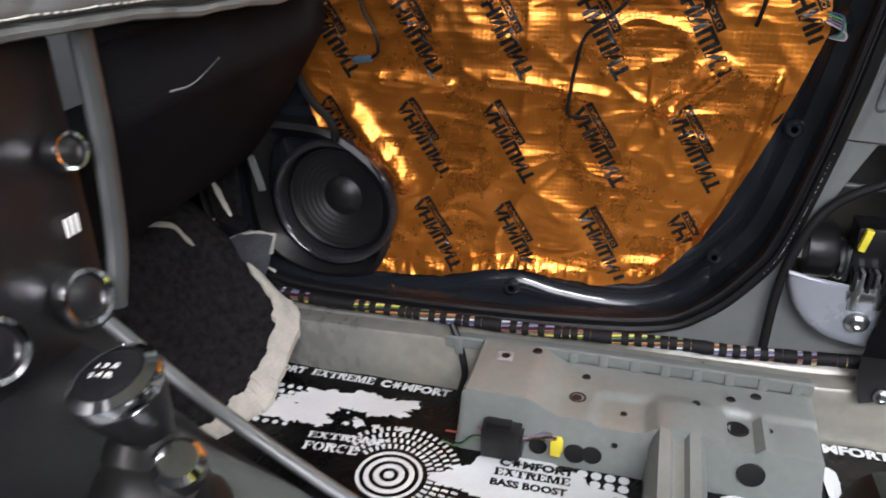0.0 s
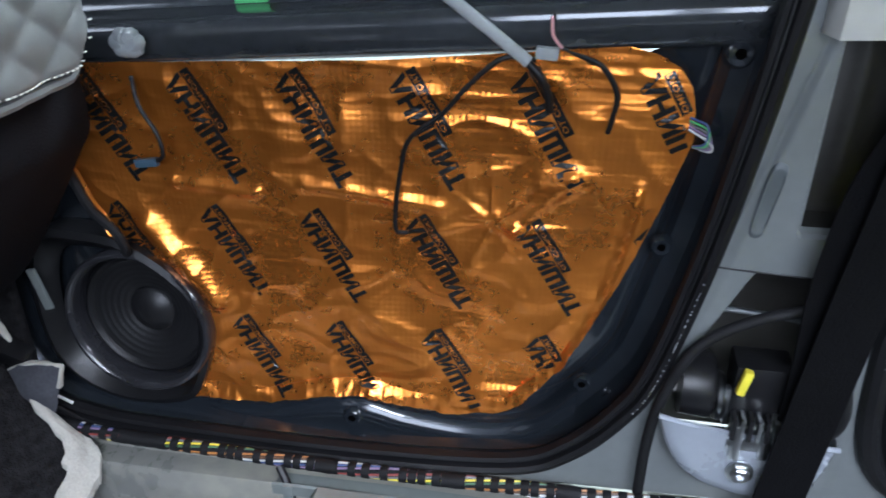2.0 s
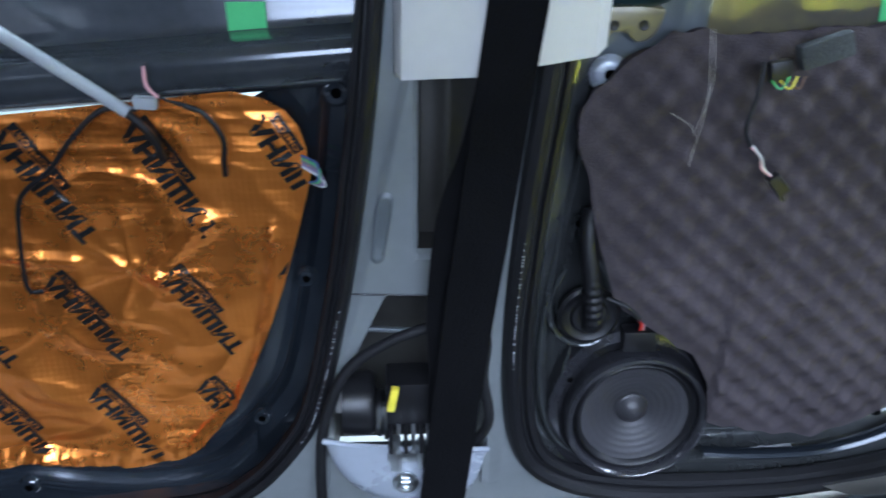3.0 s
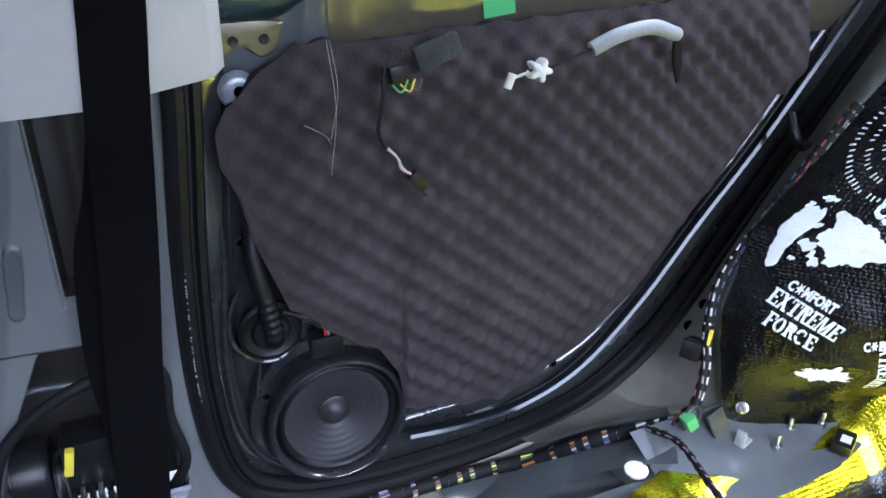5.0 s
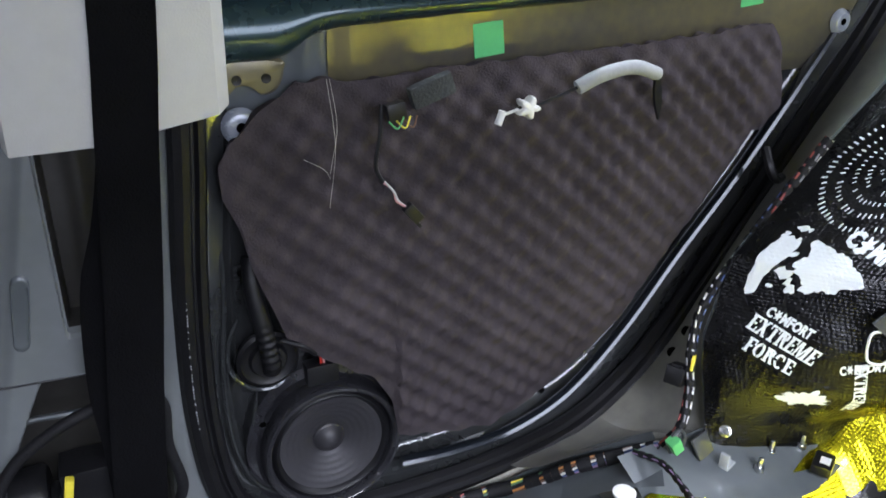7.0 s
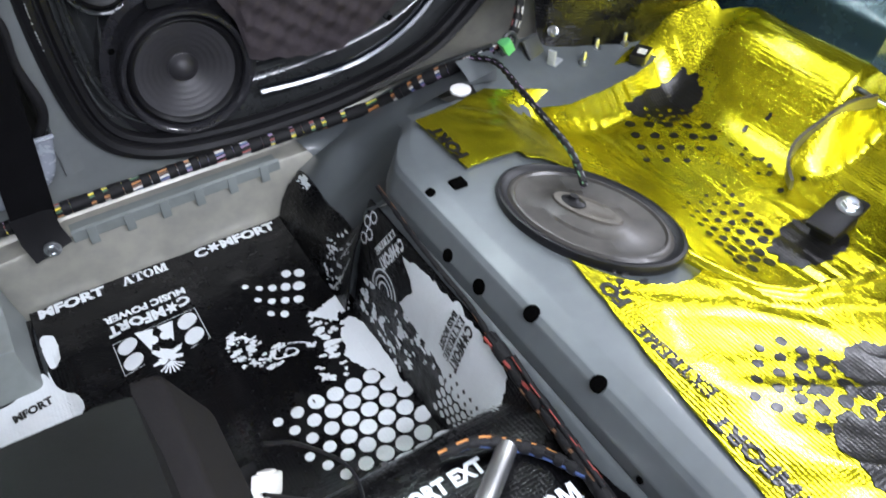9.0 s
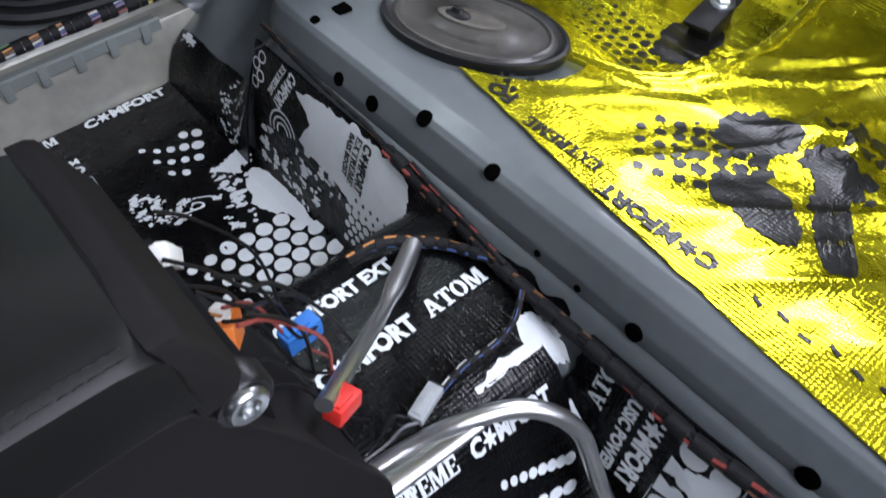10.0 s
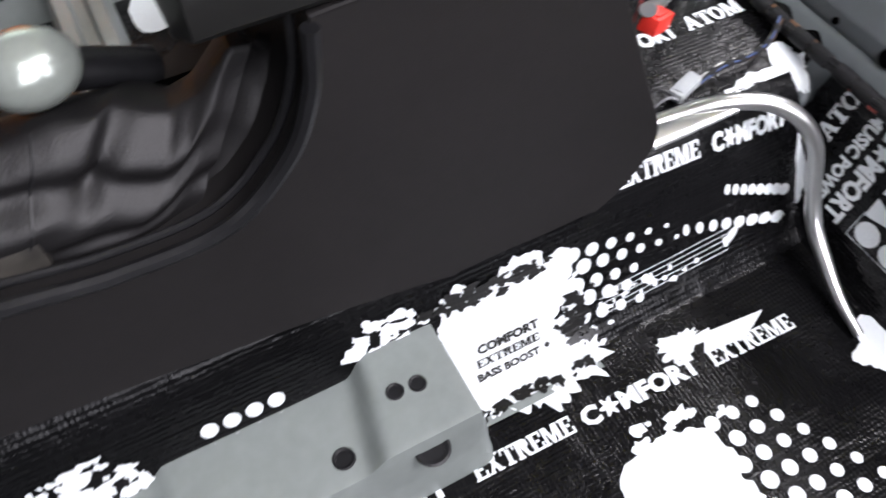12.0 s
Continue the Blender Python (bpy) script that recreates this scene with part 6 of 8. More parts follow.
stamp(P, "dot_print", [disc2d(-0.335 + 0.0155 * i + 0.007 * (j % 2), 1.16 + 0.014 * j, 0.0058 * (1.1 - 0.06 * i), n=12) for i in range(7) for j in range(7)], S_FLOOR, "white printed dots")
rings = []
for r0, r1 in ((0.0, 0.007), (0.013, 0.021), (0.027, 0.034), (0.040, 0.045)):
    n = 36
    vs = [(-0.062 + r * math.cos(2 * math.pi * k / n), 1.100 + r * math.sin(2 * math.pi * k / n)) for r in (r0, r1) for k in range(n)]
    rings.append((vs, [(k, (k + 1) % n, n + (k + 1) % n, n + k) for k in range(n)]))
for q, (rad, n) in enumerate(((0.056, 40), (0.068, 46), (0.080, 52), (0.093, 56))):
    for k in range(n):
        a = 360 * k / n
        if -60 < (a if a < 180 else a - 360) < 150:
            rings.append(turned(bar2d(rad - 0.0045, -0.0022, rad + 0.0045, 0.0022), a, -0.062, 1.100))
stamp(P, "target_print", rings, S_FLOOR, "white printed rings")
stamp(P, "splash_print", [blob2d(0.115, 1.125, 0.105, 0.055, 31.2, 0.35, 6, 90)] + [disc2d(0.185 + 0.018 * i, 1.12 + 0.016 * j, 0.0072, n=12) for i in range(4) for j in range(4)], S_FLOOR, "torn white printed splash")
stamp(P, "lettering", words("COMFORT", 0.075, 1.155, 0.10, 0.014, 2) + words("EXTREME", 0.072, 1.136, 0.10, 0.014, 2) + words("BASS BOOST", 0.070, 1.117, 0.10, 0.012, 2), S_FLOOR, "black printed lettering", M_BLACK, 0.002)
stamp(P, "white_corner", [patch2d([(0.36, 1.172), (0.44, 1.174), (0.4845, 1.200), (0.4845, 1.100), (0.44, 1.108), (0.36, 1.10)], 9.2, 0.002)], S_FLOOR, "white printed corner")
stamp(P, "lettering", words("MFORT", 0.440, 1.142, 0.046, 0.012, 8), S_FLOOR, "black printed lettering", M_BLACK, 0.002)

# ---------- yellow foil on the rear seat pan ----------
def S_YEL(x, y):
    front = x - yel_front(y)
    taut = sstep(0.0, 0.090, front) * sstep(0.0, 0.03, yel_side(x) - y)
    d = 0.0026 * nz(x, y, 2, 11)
    # taut creases: across the front piece, and lengthwise in the basin
    k = sstep(-0.02, 0.03, y - lerp1(x, RIDGE)) * sstep(1.06, 1.12, x)
    d += (1 - k) * (0.0020 * nz(x * 0.30 + y * 0.2, y * 1.2 + x * 0.7, 5, 30) + 0.0032 * (1 - abs(nz(x * 0.35 + y * 0.2, y + x * 0.6, 9, 17))) ** 4)
    d += k * (0.0016 * nz(x * 1.4, y * 0.18, 5, 60) + 0.0016 * nz(x * 1.2 - y * 0.1, y * 0.2, 8, 26))
    # the rolled lip along the step
    q = y - lerp1(x, RIDGE)
    d += 0.004 * math.exp(-((q + 0.014) / 0.012) ** 2) * sstep(1.09, 1.12, x)
    # gathered folds by the driver's side well
    d += 0.010 * (1 - abs(nz(x * 0.5 + y, y * 0.8 - x * 0.3, 14, 18))) ** 4 * sstep(1.12, 1.22, x) * sstep(0.62, 0.54, y)
    return Vector((x, y, zpan(x, y) + 0.0025 + d * taut))


def yel_front(y):
    return lerp1(y, [(0.0, 0.915), (0.35, 0.930), (0.45, 0.940), (0.55, 0.953), (0.66, 0.966), (0.79, 0.985), (0.845, 0.992), (1.16, 0.984)])


def yel_side(x):
    return lerp1(x, [(0.95, 1.136), (0.985, 1.140), (1.085, 1.171), (1.138, 1.148), (1.194, 1.126), (1.25, 1.127), (1.32, 1.135), (1.40, 1.158), (1.45, 1.172), (1.60, 1.18)])


def yel_back(y):
    return lerp1(y, [(0.0, 1.56), (0.84, 1.56), (0.88, 1.490), (1.06, 1.486), (1.09, 1.45), (1.18, 1.44)])


yel = thing("seat_pan_foil", "crinkled yellow foil sheet with black print on the seat pan", "foil sheet")
bm = bmesh.new()


def cover_e(x, y):
    """Where a place lies against the rounded cut round the service cover: 1 on its edge."""
    lx, ly = (x - 1.056) * 0.945 + (y - 0.890) * 0.326, (y - 0.890) * 0.945 - (x - 1.056) * 0.326
    return (abs(lx) / 0.077) ** 2.3 + (abs(ly) / 0.127) ** 2.3


def yel_xy(u, v):
    y = v * yel_side(0.93 + 0.56 * u)
    x0 = yel_front(y) + 0.0015 * nz(y * 40, 0, 1)
    return x0 + (yel_back(y) - x0) * u, y


def yel_keep(u, v):
    x, y = yel_xy(u, v)
    return cover_e(x, y) > 0.93 and not (x < 1.06 and 0.846 < y < 1.020)


nu, nv = 240, 320
g = [[yel_xy(i / nu, j / nv) for j in range(nv + 1)] for i in range(nu + 1)]
for row in g:
    for j, (x, y) in enumerate(row):
        if x < 1.06 and 0.836 < y < 1.030 and cover_e(x, y) > 0.9:
            y = 0.842 if y < 0.93 else 1.024
        q = cover_e(x, y)
        if 0.5 < q < 1.0:
            f = q ** (-1 / 2.3)
            x, y = 1.056 + (x - 1.056) * f, 0.890 + (y - 0.890) * f
        row[j] = S_YEL(x, y)
gv = [[bm.verts.new(p) for p in row] for row in g]
for i in range(nu):
    for j in range(nv):
        if yel_keep((i + 0.5) / nu, (j + 0.5) / nv):
            bm.faces.new((gv[i][j], gv[i + 1][j], gv[i + 1][j + 1], gv[i][j + 1]))
bmesh.ops.delete(bm, geom=[v for v in bm.verts if not v.link_faces], context="VERTS")
skirt(bm, Vector((0, 0, -0.002)))
part("foil", bm, M_YEL, yel)
# the foil rolled over the edge of the step
bm = bmesh.new()
roll = []
for i in range(70):
    x = 1.078 + 0.40 * i / 69
    y = lerp1(x, RIDGE) - 0.003
    roll.append(Vector((x, y + 0.0015 * nz(x * 20, 1, 3), zpan(x, y - 0.016) + 0.0050 + 0.0012 * nz(x * 26, 2, 3))))
tube(bm, even(roll, 120), lambda s: 0.0078 * (0.35 + 0.65 * sstep(0, 0.10, s)) * (1 + 0.10 * nz(s * 30, 2, 1)), 12, True, 0.9)
part("rolled_edge", bm, M_YEL, yel, "rolled yellow foil edge")
ds = []
# dots before the front smears
for j in range(5):
    for i in range(7):
        x, y = 1.086 - 0.0170 * j + 0.0155 * i * 0.55, 0.683 - 0.0165 * i - 0.0125 * j
        if 0 < i + j < 9:
            ds.append(blob2d(x, y, 0.0052 + 0.0005 * i, 0.0052 + 0.0005 * i, i + 7.3 * j, 0.10, 3, 18))
# dots in the basin, growing towards the smear
for j in range(6):
    for i in range(9):
        x, y = 1.292 - 0.0155 * j - 0.004 * i, 0.900 - 0.0175 * i - 0.006 * (j % 2)
        if y > 0.772:
            ds.append(blob2d(x, y, 0.0026 + 0.0007 * i, 0.0026 + 0.0007 * i, i + 7.3 * j, 0.10, 3, 18))
# dots under the passenger side blot
for j in range(4):
    for i in range(5):
        x, y = 1.285 + 0.021 * i - 0.012 * j, 1.066 - 0.015 * i - 0.024 * j
        if i + j < 6:
            ds.append(blob2d(x, y, 0.0072 - 0.0009 * j, 0.0072 - 0.0009 * j, i + 7.3 * j, 0.10, 3, 18))
for sh in ds:
    part("dot_print", print_on(bmesh.new(), [sh], S_YEL, 0.0006), M_BLACK, yel, "", False)
lt = words("COMFORT", 0.983, 0.516, 0.122, 0.0150, 91) + words("FORT", 1.000, 1.040, 0.070, 0.0150, 90) + words("FO", 1.003, 0.768, 0.034, 0.0150, 90) + words("EXTREME", 0.996, 0.652, 0.090, 0.0130, 92)
for sh in lt:
    part("lettering", print_on(bmesh.new(), [sh], S_YEL, 0.0009), M_BLACK, yel, "black printed lettering", False)
bl = [patch2d([(1.300, 1.092), (1.345, 1.099), (1.395, 1.092), (1.400, 1.052), (1.370, 1.040), (1.325, 1.060)], 41.3, 0.007),
      patch2d([(1.120, 0.622), (1.160, 0.630), (1.186, 0.600), (1.180, 0.560), (1.140, 0.560), (1.118, 0.590)], 43.3, 0.008),
      patch2d([(1.048, 0.580), (1.085, 0.576), (1.098, 0.540), (1.075, 0.502), (1.042, 0.494), (1.034, 0.530)], 44.3, 0.007),
      patch2d([(1.312, 0.812), (1.268, 0.800), (1.245, 0.768), (1.285, 0.744), (1.335, 0.750), (1.345, 0.786)], 45.1, 0.007),
      patch2d([(1.165, 0.552), (1.192, 0.535), (1.175, 0.505), (1.120, 0.480), (1.060, 0.440), (1.045, 0.462), (1.095, 0.505), (1.135, 0.525)], 47.1, 0.007)]
for sh in bl:
    part("smear_print", print_on(bmesh.new(), [sh], S_YEL, 0.0008), M_BLACK, yel, "black printed smear", False)
sp = [turned(bar2d(0, 0, 0.011, 0.0035), 65 + 12 * (k % 3), 0.972 + 0.004 * (k % 2), 0.470 - 0.021 * k) for k in range(7)] + speckle(1.10, 0.600, 0.05, 0.05, 34, 121, 0.0015, 0.005) + speckle(1.20, 0.50, 0.06, 0.07, 44, 122, 0.002, 0.008) + speckle(1.36, 0.93, 0.05, 0.10, 16, 123, 0.002, 0.004) + speckle(1.02, 0.79, 0.02, 0.03, 10, 124, 0.002, 0.004) + speckle(1.35, 1.06, 0.04, 0.03, 18, 125, 0.002, 0.005)
part("speckle_print", print_on(bmesh.new(), sp, S_YEL, 0.0008), M_BLACK, yel, "black printed speckles", False)["kind"] = "stuff"
ys = [turned(disc2d(0, 0, 0.0034, n=8), 0, 1.325 + 0.014 * i - 0.006 * j, 1.080 - 0.010 * i - 0.013 * j) for i in range(5) for j in range(3)]
part("light_dots", print_on(bmesh.new(), ys, S_YEL, 0.0022), M_YEL, yel, "yellow dots in the black blot", False)["kind"] = "stuff"

# ---------- service cover in the seat pan ----------
cap = thing("service_cover", "oval dark rubber fuel pump cover in the seat pan", "service cover")
CM = Matrix.Translation((1.050, 0.888, 0.2335)) @ pose(0, 0, 0, 0, 2.5, 19) @ Matrix.Diagonal((0.555, 0.915, 1, 1))
bm = bmesh.new()
lathe(bm, [(0.119, -0.006), (0.121, 0.0), (0.119, 0.005), (0.115, 0.006), (0.111, 0.003), (0.104, 0.0015)], CM, 72)
part("rim", bm, M_RUB, cap, "rounded black rubber rim")
bm = bmesh.new()
lathe(bm, [(0.105, 0.0016), (0.101, 0.005), (0.097, 0.0055), (0.094, 0.003), (0.060, 0.002), (0.055, 0.0045), (0.030, 0.005), (0.001, 0.005)], CM, 72)
part("plate", bm, M_CAP, cap, "dusty dark plate")
bm = bmesh.new()
lathe(bm, [(0.017, 0.004), (0.016, 0.008), (0.010, 0.010), (0.007, 0.012), (0.006, 0.015)], CM @ Matrix.Translation((0.004, 0.022, 0)), 24)
part("grommet", bm, M_RUB, cap)
bm = bmesh.new()
lathe(bm, [(0.046, 0.004), (0.044, 0.0075), (0.036, 0.0085), (0.030, 0.0065), (0.001, 0.0062)], CM @ pose(0.006, 0.004, 0, 0, 0, 8) @ Matrix.Diagonal((0.62, 1.0, 1, 1)), 40)
part("hump", bm, mat("dusty_tan_rubber", (0.085, 0.076, 0.062), 0.5, 0, 0, 0.4, 14, 0.1, 60), cap, "pale dusty raised oval")

# ---------- wheel arch behind the rear door ----------
ARCH_EDGE = [(-0.05, 1.230, 1.190, 0.215), (0.0, 1.236, 1.205, 0.258), (0.10, 1.252, 1.232, 0.360), (0.20, 1.290, 1.240, 0.462), (0.30, 1.375, 1.240, 0.560), (0.40, 1.468, 1.238, 0.646), (0.60, 1.63, 1.235, 0.80)]
ARCH_IN = [(-0.03, -0.012, 0.030), (0.0, 0.0, 0.0), (0.1, 0.062, -0.078), (0.2, 0.130, -0.152), (0.3, 0.21, -0.21), (0.4, 0.30, -0.255), (0.6, 0.48, -0.33)]


def S_ARCH(u, v):
    """u: inward from the arch's front edge, v: up along it, in metres."""
    x, y, z = (lerp1(v, [(r[0], r[k]) for r in ARCH_EDGE]) for k in (1, 2, 3))
    dx, dy = (lerp1(u, [(r[0], r[k]) for r in ARCH_IN]) for k in (1, 2))
    dy *= lerp1(v, [(-0.05, 0.22), (0.0, 0.34), (0.06, 0.80), (0.12, 0.92)])
    w = 0.0016 * nz(u, v, 3, 24)
    return Vector((x + dx + w, y + dy + w, z))


bm = bmesh.new()
sheet(bm, lambda a, b: S_ARCH(-0.03 + a * 0.15, -0.05 + b * 0.65) + Vector((0.004, 0.004, 0)), 24, 60)
solo("wheel_arch", bm, M_STEEL, "grey steel inner wheel arch behind the rear door", "wheel arch", "structure")
bm = bmesh.new()
sheet(bm, lambda a, b: S_ARCH(0.12 + a * 0.24, -0.05 + b * 0.65) + Vector((0.004, 0.004, 0)), 40, 60)
solo("wheel_house", bm, M_TEAL, "glossy dark teal rear part of the wheel house", "wheel arch", "structure")
W = thing("deadening_mat", "black embossed deadening sheet with white print on the wheel arch", "deadening mat", "deadening mats")
bm = bmesh.new()
# front edge carried on to the loom, its black standing in for shade there
sheet(bm, lambda a, b: S_ARCH(-0.027 + a * 0.286 + 0.008 * nz(b * 7, 0, 2) * (1 - a), -0.044 + b * 0.634), 80, 84)
skirt(bm, Vector((0.003, 0.003, 0)))
part("sheet", bm, M_MAT, W)


def stamp_w(name, shapes, label="", material=None, lift=0.0015):
    stamp(W, name, shapes, S_ARCH, label, material, lift)


stamp_w("lettering", words("COMFORT", 0.032, 0.143, 0.064, 0.0115, -17) + words("EXTREME", 0.016, 0.124, 0.098, 0.019, -18) + words("FORCE", 0.022, 0.098, 0.068, 0.018, -18) + words("COMFORT", 0.071, 0.236, 0.115, 0.017, -18), "white printed lettering")
stamp_w("splash_print", [patch2d([(0.040, 0.232), (0.070, 0.227), (0.112, 0.208), (0.122, 0.192), (0.090, 0.180), (0.064, 0.182), (0.050, 0.196), (0.048, 0.216)], 51.3, 0.005), patch2d([(0.002, 0.228), (0.028, 0.229), (0.026, 0.206), (0.014, 0.192), (0.010, 0.168), (-0.002, 0.165), (-0.003, 0.20)], 53.3, 0.004), blob2d(0.112, 0.050, 0.030, 0.010, 55.2, 0.7, 5, 70)] + speckle(0.05, 0.21, 0.06, 0.04, 24, 131), "torn white printed splash")
tr, rngt = [], random.Random(77)
for rad, n, h, w in ((0.014, 20, 0.004, 0.0014), (0.022, 30, 0.005, 0.0017), (0.034, 40, 0.006, 0.0020), (0.046, 52, 0.006, 0.0022), (0.060, 64, 0.007, 0.0025), (0.076, 74, 0.008, 0.003)):
    for k in range(n):
        if rngt.random() < 0.80:
            tr.append(turned(bar2d(rad - h * rngt.uniform(0.2, 0.5), -w * 0.30, rad + h * rngt.uniform(0.2, 0.5), w * 0.30), 360 * k / n, 0.072, 0.325))
tr.append(disc2d(0.072, 0.325, 0.005, n=20))
stamp_w("target_print", tr, "white printed rings of ticks")
stamp_w("lettering", words("EXTREME", 0.158, 0.105, 0.07, 0.014, -75) + words("COMFORT", 0.145, 0.088, 0.05, 0.011, 20), "white printed lettering")

# shelf between sill and wheel arch, with studs
bm = bmesh.new()


def SHELF(u, v):
    x = 1.10 + 0.38 * u
    a = yel_side(x) - 0.030
    b = lerp1(x, [(1.06, 1.225), (1.17, 1.228), (1.25, 1.215), (1.33, 1.205), (1.48, 1.20)])
    z = lerp1(v, [(0, 0.2065), (0.3, 0.2105), (0.5, 0.220), (0.8, 0.230), (1, 0.236)]) + 0.004 * math.sin(x * 60) * v * (1 - v)
    return Vector((x, a + (b - a) * v, z + 0.012 * sstep(0.75, 1.0, v) * sstep(0.2, 0.4, u)))


sheet(bm, SHELF, 40, 10)
solo("arch_shelf", bm, M_STEEL, "grey steel shelf beside the wheel arch", "body panel", "structure")
for k, (x, y) in enumerate(((1.262, 1.150), (1.300, 1.168), (1.345, 1.160))):
    bm = bmesh.new()
    lathe(bm, [(0.006, -0.004), (0.006, 0.002), (0.003, 0.002), (0.003, 0.014), (0.002, 0.0155)], Matrix.Translation((x, y, 0.2225)), 12)
    solo("weld_stud", bm, M_ZINC, "bare steel weld stud on the shelf", "stud", group="weld studs")
st = thing("arch_bolt", "zinc bolt with washer beside the wheel arch", "bolt")
bolt(st, (1.236, 1.190, 0.258), (-0.7, -0.6, 0.5), 0.005, 0.006)
bm = bmesh.new()
lathe(bm, [(0.014, -0.002), (0.014, 0.001), (0.010, 0.002), (0.001, 0.0022)], Matrix.Translation((1.080, 1.182, 0.2225)), 20)
solo("hole_plug", bm, M_NYLON, "white plastic plug in the body panel", "plug")

# bed under the loom where the sill turns up to the shelf
bm = bmesh.new()
stations = (((0.90, 1.345, 0.112), (0.905, 1.330, 0.108), (0.92, 1.315, 0.086)), ((0.97, 1.342, 0.124), (0.97, 1.322, 0.121), (0.97, 1.285, 0.122)), ((1.05, 1.325, 0.160), (1.045, 1.290, 0.162), (1.03, 1.238, 0.172)), ((1.12, 1.295, 0.196), (1.105, 1.256, 0.197), (1.075, 1.195, 0.218)), ((1.185, 1.262, 0.222), (1.165, 1.222, 0.224), (1.125, 1.165, 0.230)))
rails = [even(curve([s[k] for s in stations], 8), 30) for k in range(3)]
loft(bm, [even(curve([rails[k][i] for k in range(3)], 6), 12) for i in range(30)], False)
solo("loom_bed", bm, M_STEEL, "grey steel ramp under the wiring loom", "body panel", "structure")
# grey strip between the rear door seal and the arch
bm = bmesh.new()
run = [p for p in curve([(1.02, 0.143, 0), (1.129, 0.168, 0), (1.21, 0.218, 0), (1.280, 0.290, 0), (1.371, 0.423, 0), (1.466, 0.561, 0), (1.587, 0.76, 0), (1.62, 0.95, 0)], 8)]
run = even(run, 50)


def STRIP(u, v):
    p = run[min(49, int(u * 49))]
    a = Vector((p.x + 0.004, SIDE_Y - 0.004, p.y - 0.003))
    b = S_ARCH(-0.01, max(-0.045, lerp1(p.y, [(0.143, -0.05), (0.25, 0.0), (0.36, 0.10), (0.47, 0.20), (0.58, 0.31), (0.76, 0.55), (0.95, 0.7)])))
    if p.y < 0.20:
        b = Vector((p.x + 0.02, 1.27, 0.215))
    m = a.lerp(b, v)
    return m + Vector((-0.003, -0.006, -0.004)) * math.sin(math.pi * v)


sheet(bm, STRIP, 49, 10)
solo("quarter_panel", bm, M_PRIMER, "pale grey primed panel between rear door seal and wheel arch", "body panel", "structure")

for (x, y, z), r in (((1.2878, 1.3345, 0.3119), 0.006), ((1.297, 1.326, 0.326), 0.0045), ((1.2695, 1.3362, 0.2806), 0.0062)):
    bm = bmesh.new()
    lathe(bm, [(r * 1.25, -0.001), (r * 1.1, 0.0012), (r, 0.0008), (0.0004, 0.0004)], Matrix.Translation((x, y - 0.001, z)) @ Vector((-0.45, -0.85, 0.3)).to_track_quat("Z", "Y").to_matrix().to_4x4(), 18)
    solo("panel_hole", bm, M_VOID, "dark round hole in the primed panel", "hole", "structure")
pc = thing("cable_clip", "grey plastic clip with an open loop at the loom", "cable clip")
bm = bmesh.new()
tube(bm, even(curve([(1.166, 1.206, 0.236), (1.160, 1.204, 0.252), (1.168, 1.206, 0.264), (1.180, 1.208, 0.264), (1.187, 1.208, 0.252), (1.184, 1.206, 0.240)], 8), 40), 0.0032, 8, True, 0.8)
part("loop", bm, M_STRIP, pc)
bm = bmesh.new()
box(bm, -0.016, 0.016, -0.002, 0.002, -0.014, 0.014, 0.0015, pose(1.208, 1.196, 0.240, -35, 0, 18))
part("tab", bm, M_STRIP, pc, "flat grey tab")
bm = bmesh.new()
box(bm, -0.011, 0.011, -0.007, 0.007, 0.0, 0.003, 0.001, pose(1.228, 1.171, 0.2215, 0, 0, 20))
box(bm, -0.011, -0.006, -0.006, 0.006, 0.003, 0.022, 0.0015, pose(1.228, 1.171, 0.2215, 0, 0, 20))
solo("angle_clip", bm, M_HOSE, "pale upright angle clip on the shelf", "clip")

# rear belt lying on the arch: buckle and webbing
rb = thing("rear_seat_belt", "grey seat belt webbing with a white tongue by the arch", "seat belt")
bm = bmesh.new()
strap(bm, even(curve([(1.362, 1.108, 0.415), (1.378, 1.098, 0.435), (1.41, 1.075, 0.455), (1.46, 1.045, 0.49), (1.54, 1.005, 0.56)], 8), 30), 0.038, 0.0022, (0.25, -0.1, 1))
part("webbing", bm, mat("grey_webbing", (0.055, 0.058, 0.06), 0.75, 0, 0, 0.2, 30, 0.3, 500), rb)
bm = bmesh.new()
fr_o = curve([(1.353, 1.116, 0.413), (1.370, 1.104, 0.413), (1.372, 1.102, 0.378), (1.355, 1.114, 0.378)], 6, True)
tube(bm, fr_o + [fr_o[0]], 0.0017, 8)
part("tongue", bm, M_NYLON, rb, "white plastic frame")

# dark panels and trunk edge seen beyond the foil
bm = bmesh.new()


def BACK(u, v):
    y = 0.0 + 1.22 * v
    x = 1.488 + 0.075 * sstep(0.90, 0.84, y)
    q = lerp1(u, [(0, 0), (0.15, 0.004), (0.3, 0.02), (0.6, 0.03), (1, 0.16)])
    z = lerp1(u, [(0, 0.215), (0.3, 0.275), (0.6, 0.31), (1, 0.42)])
    return Vector((x + q + 0.012 * math.sin(v * 9), y, z))


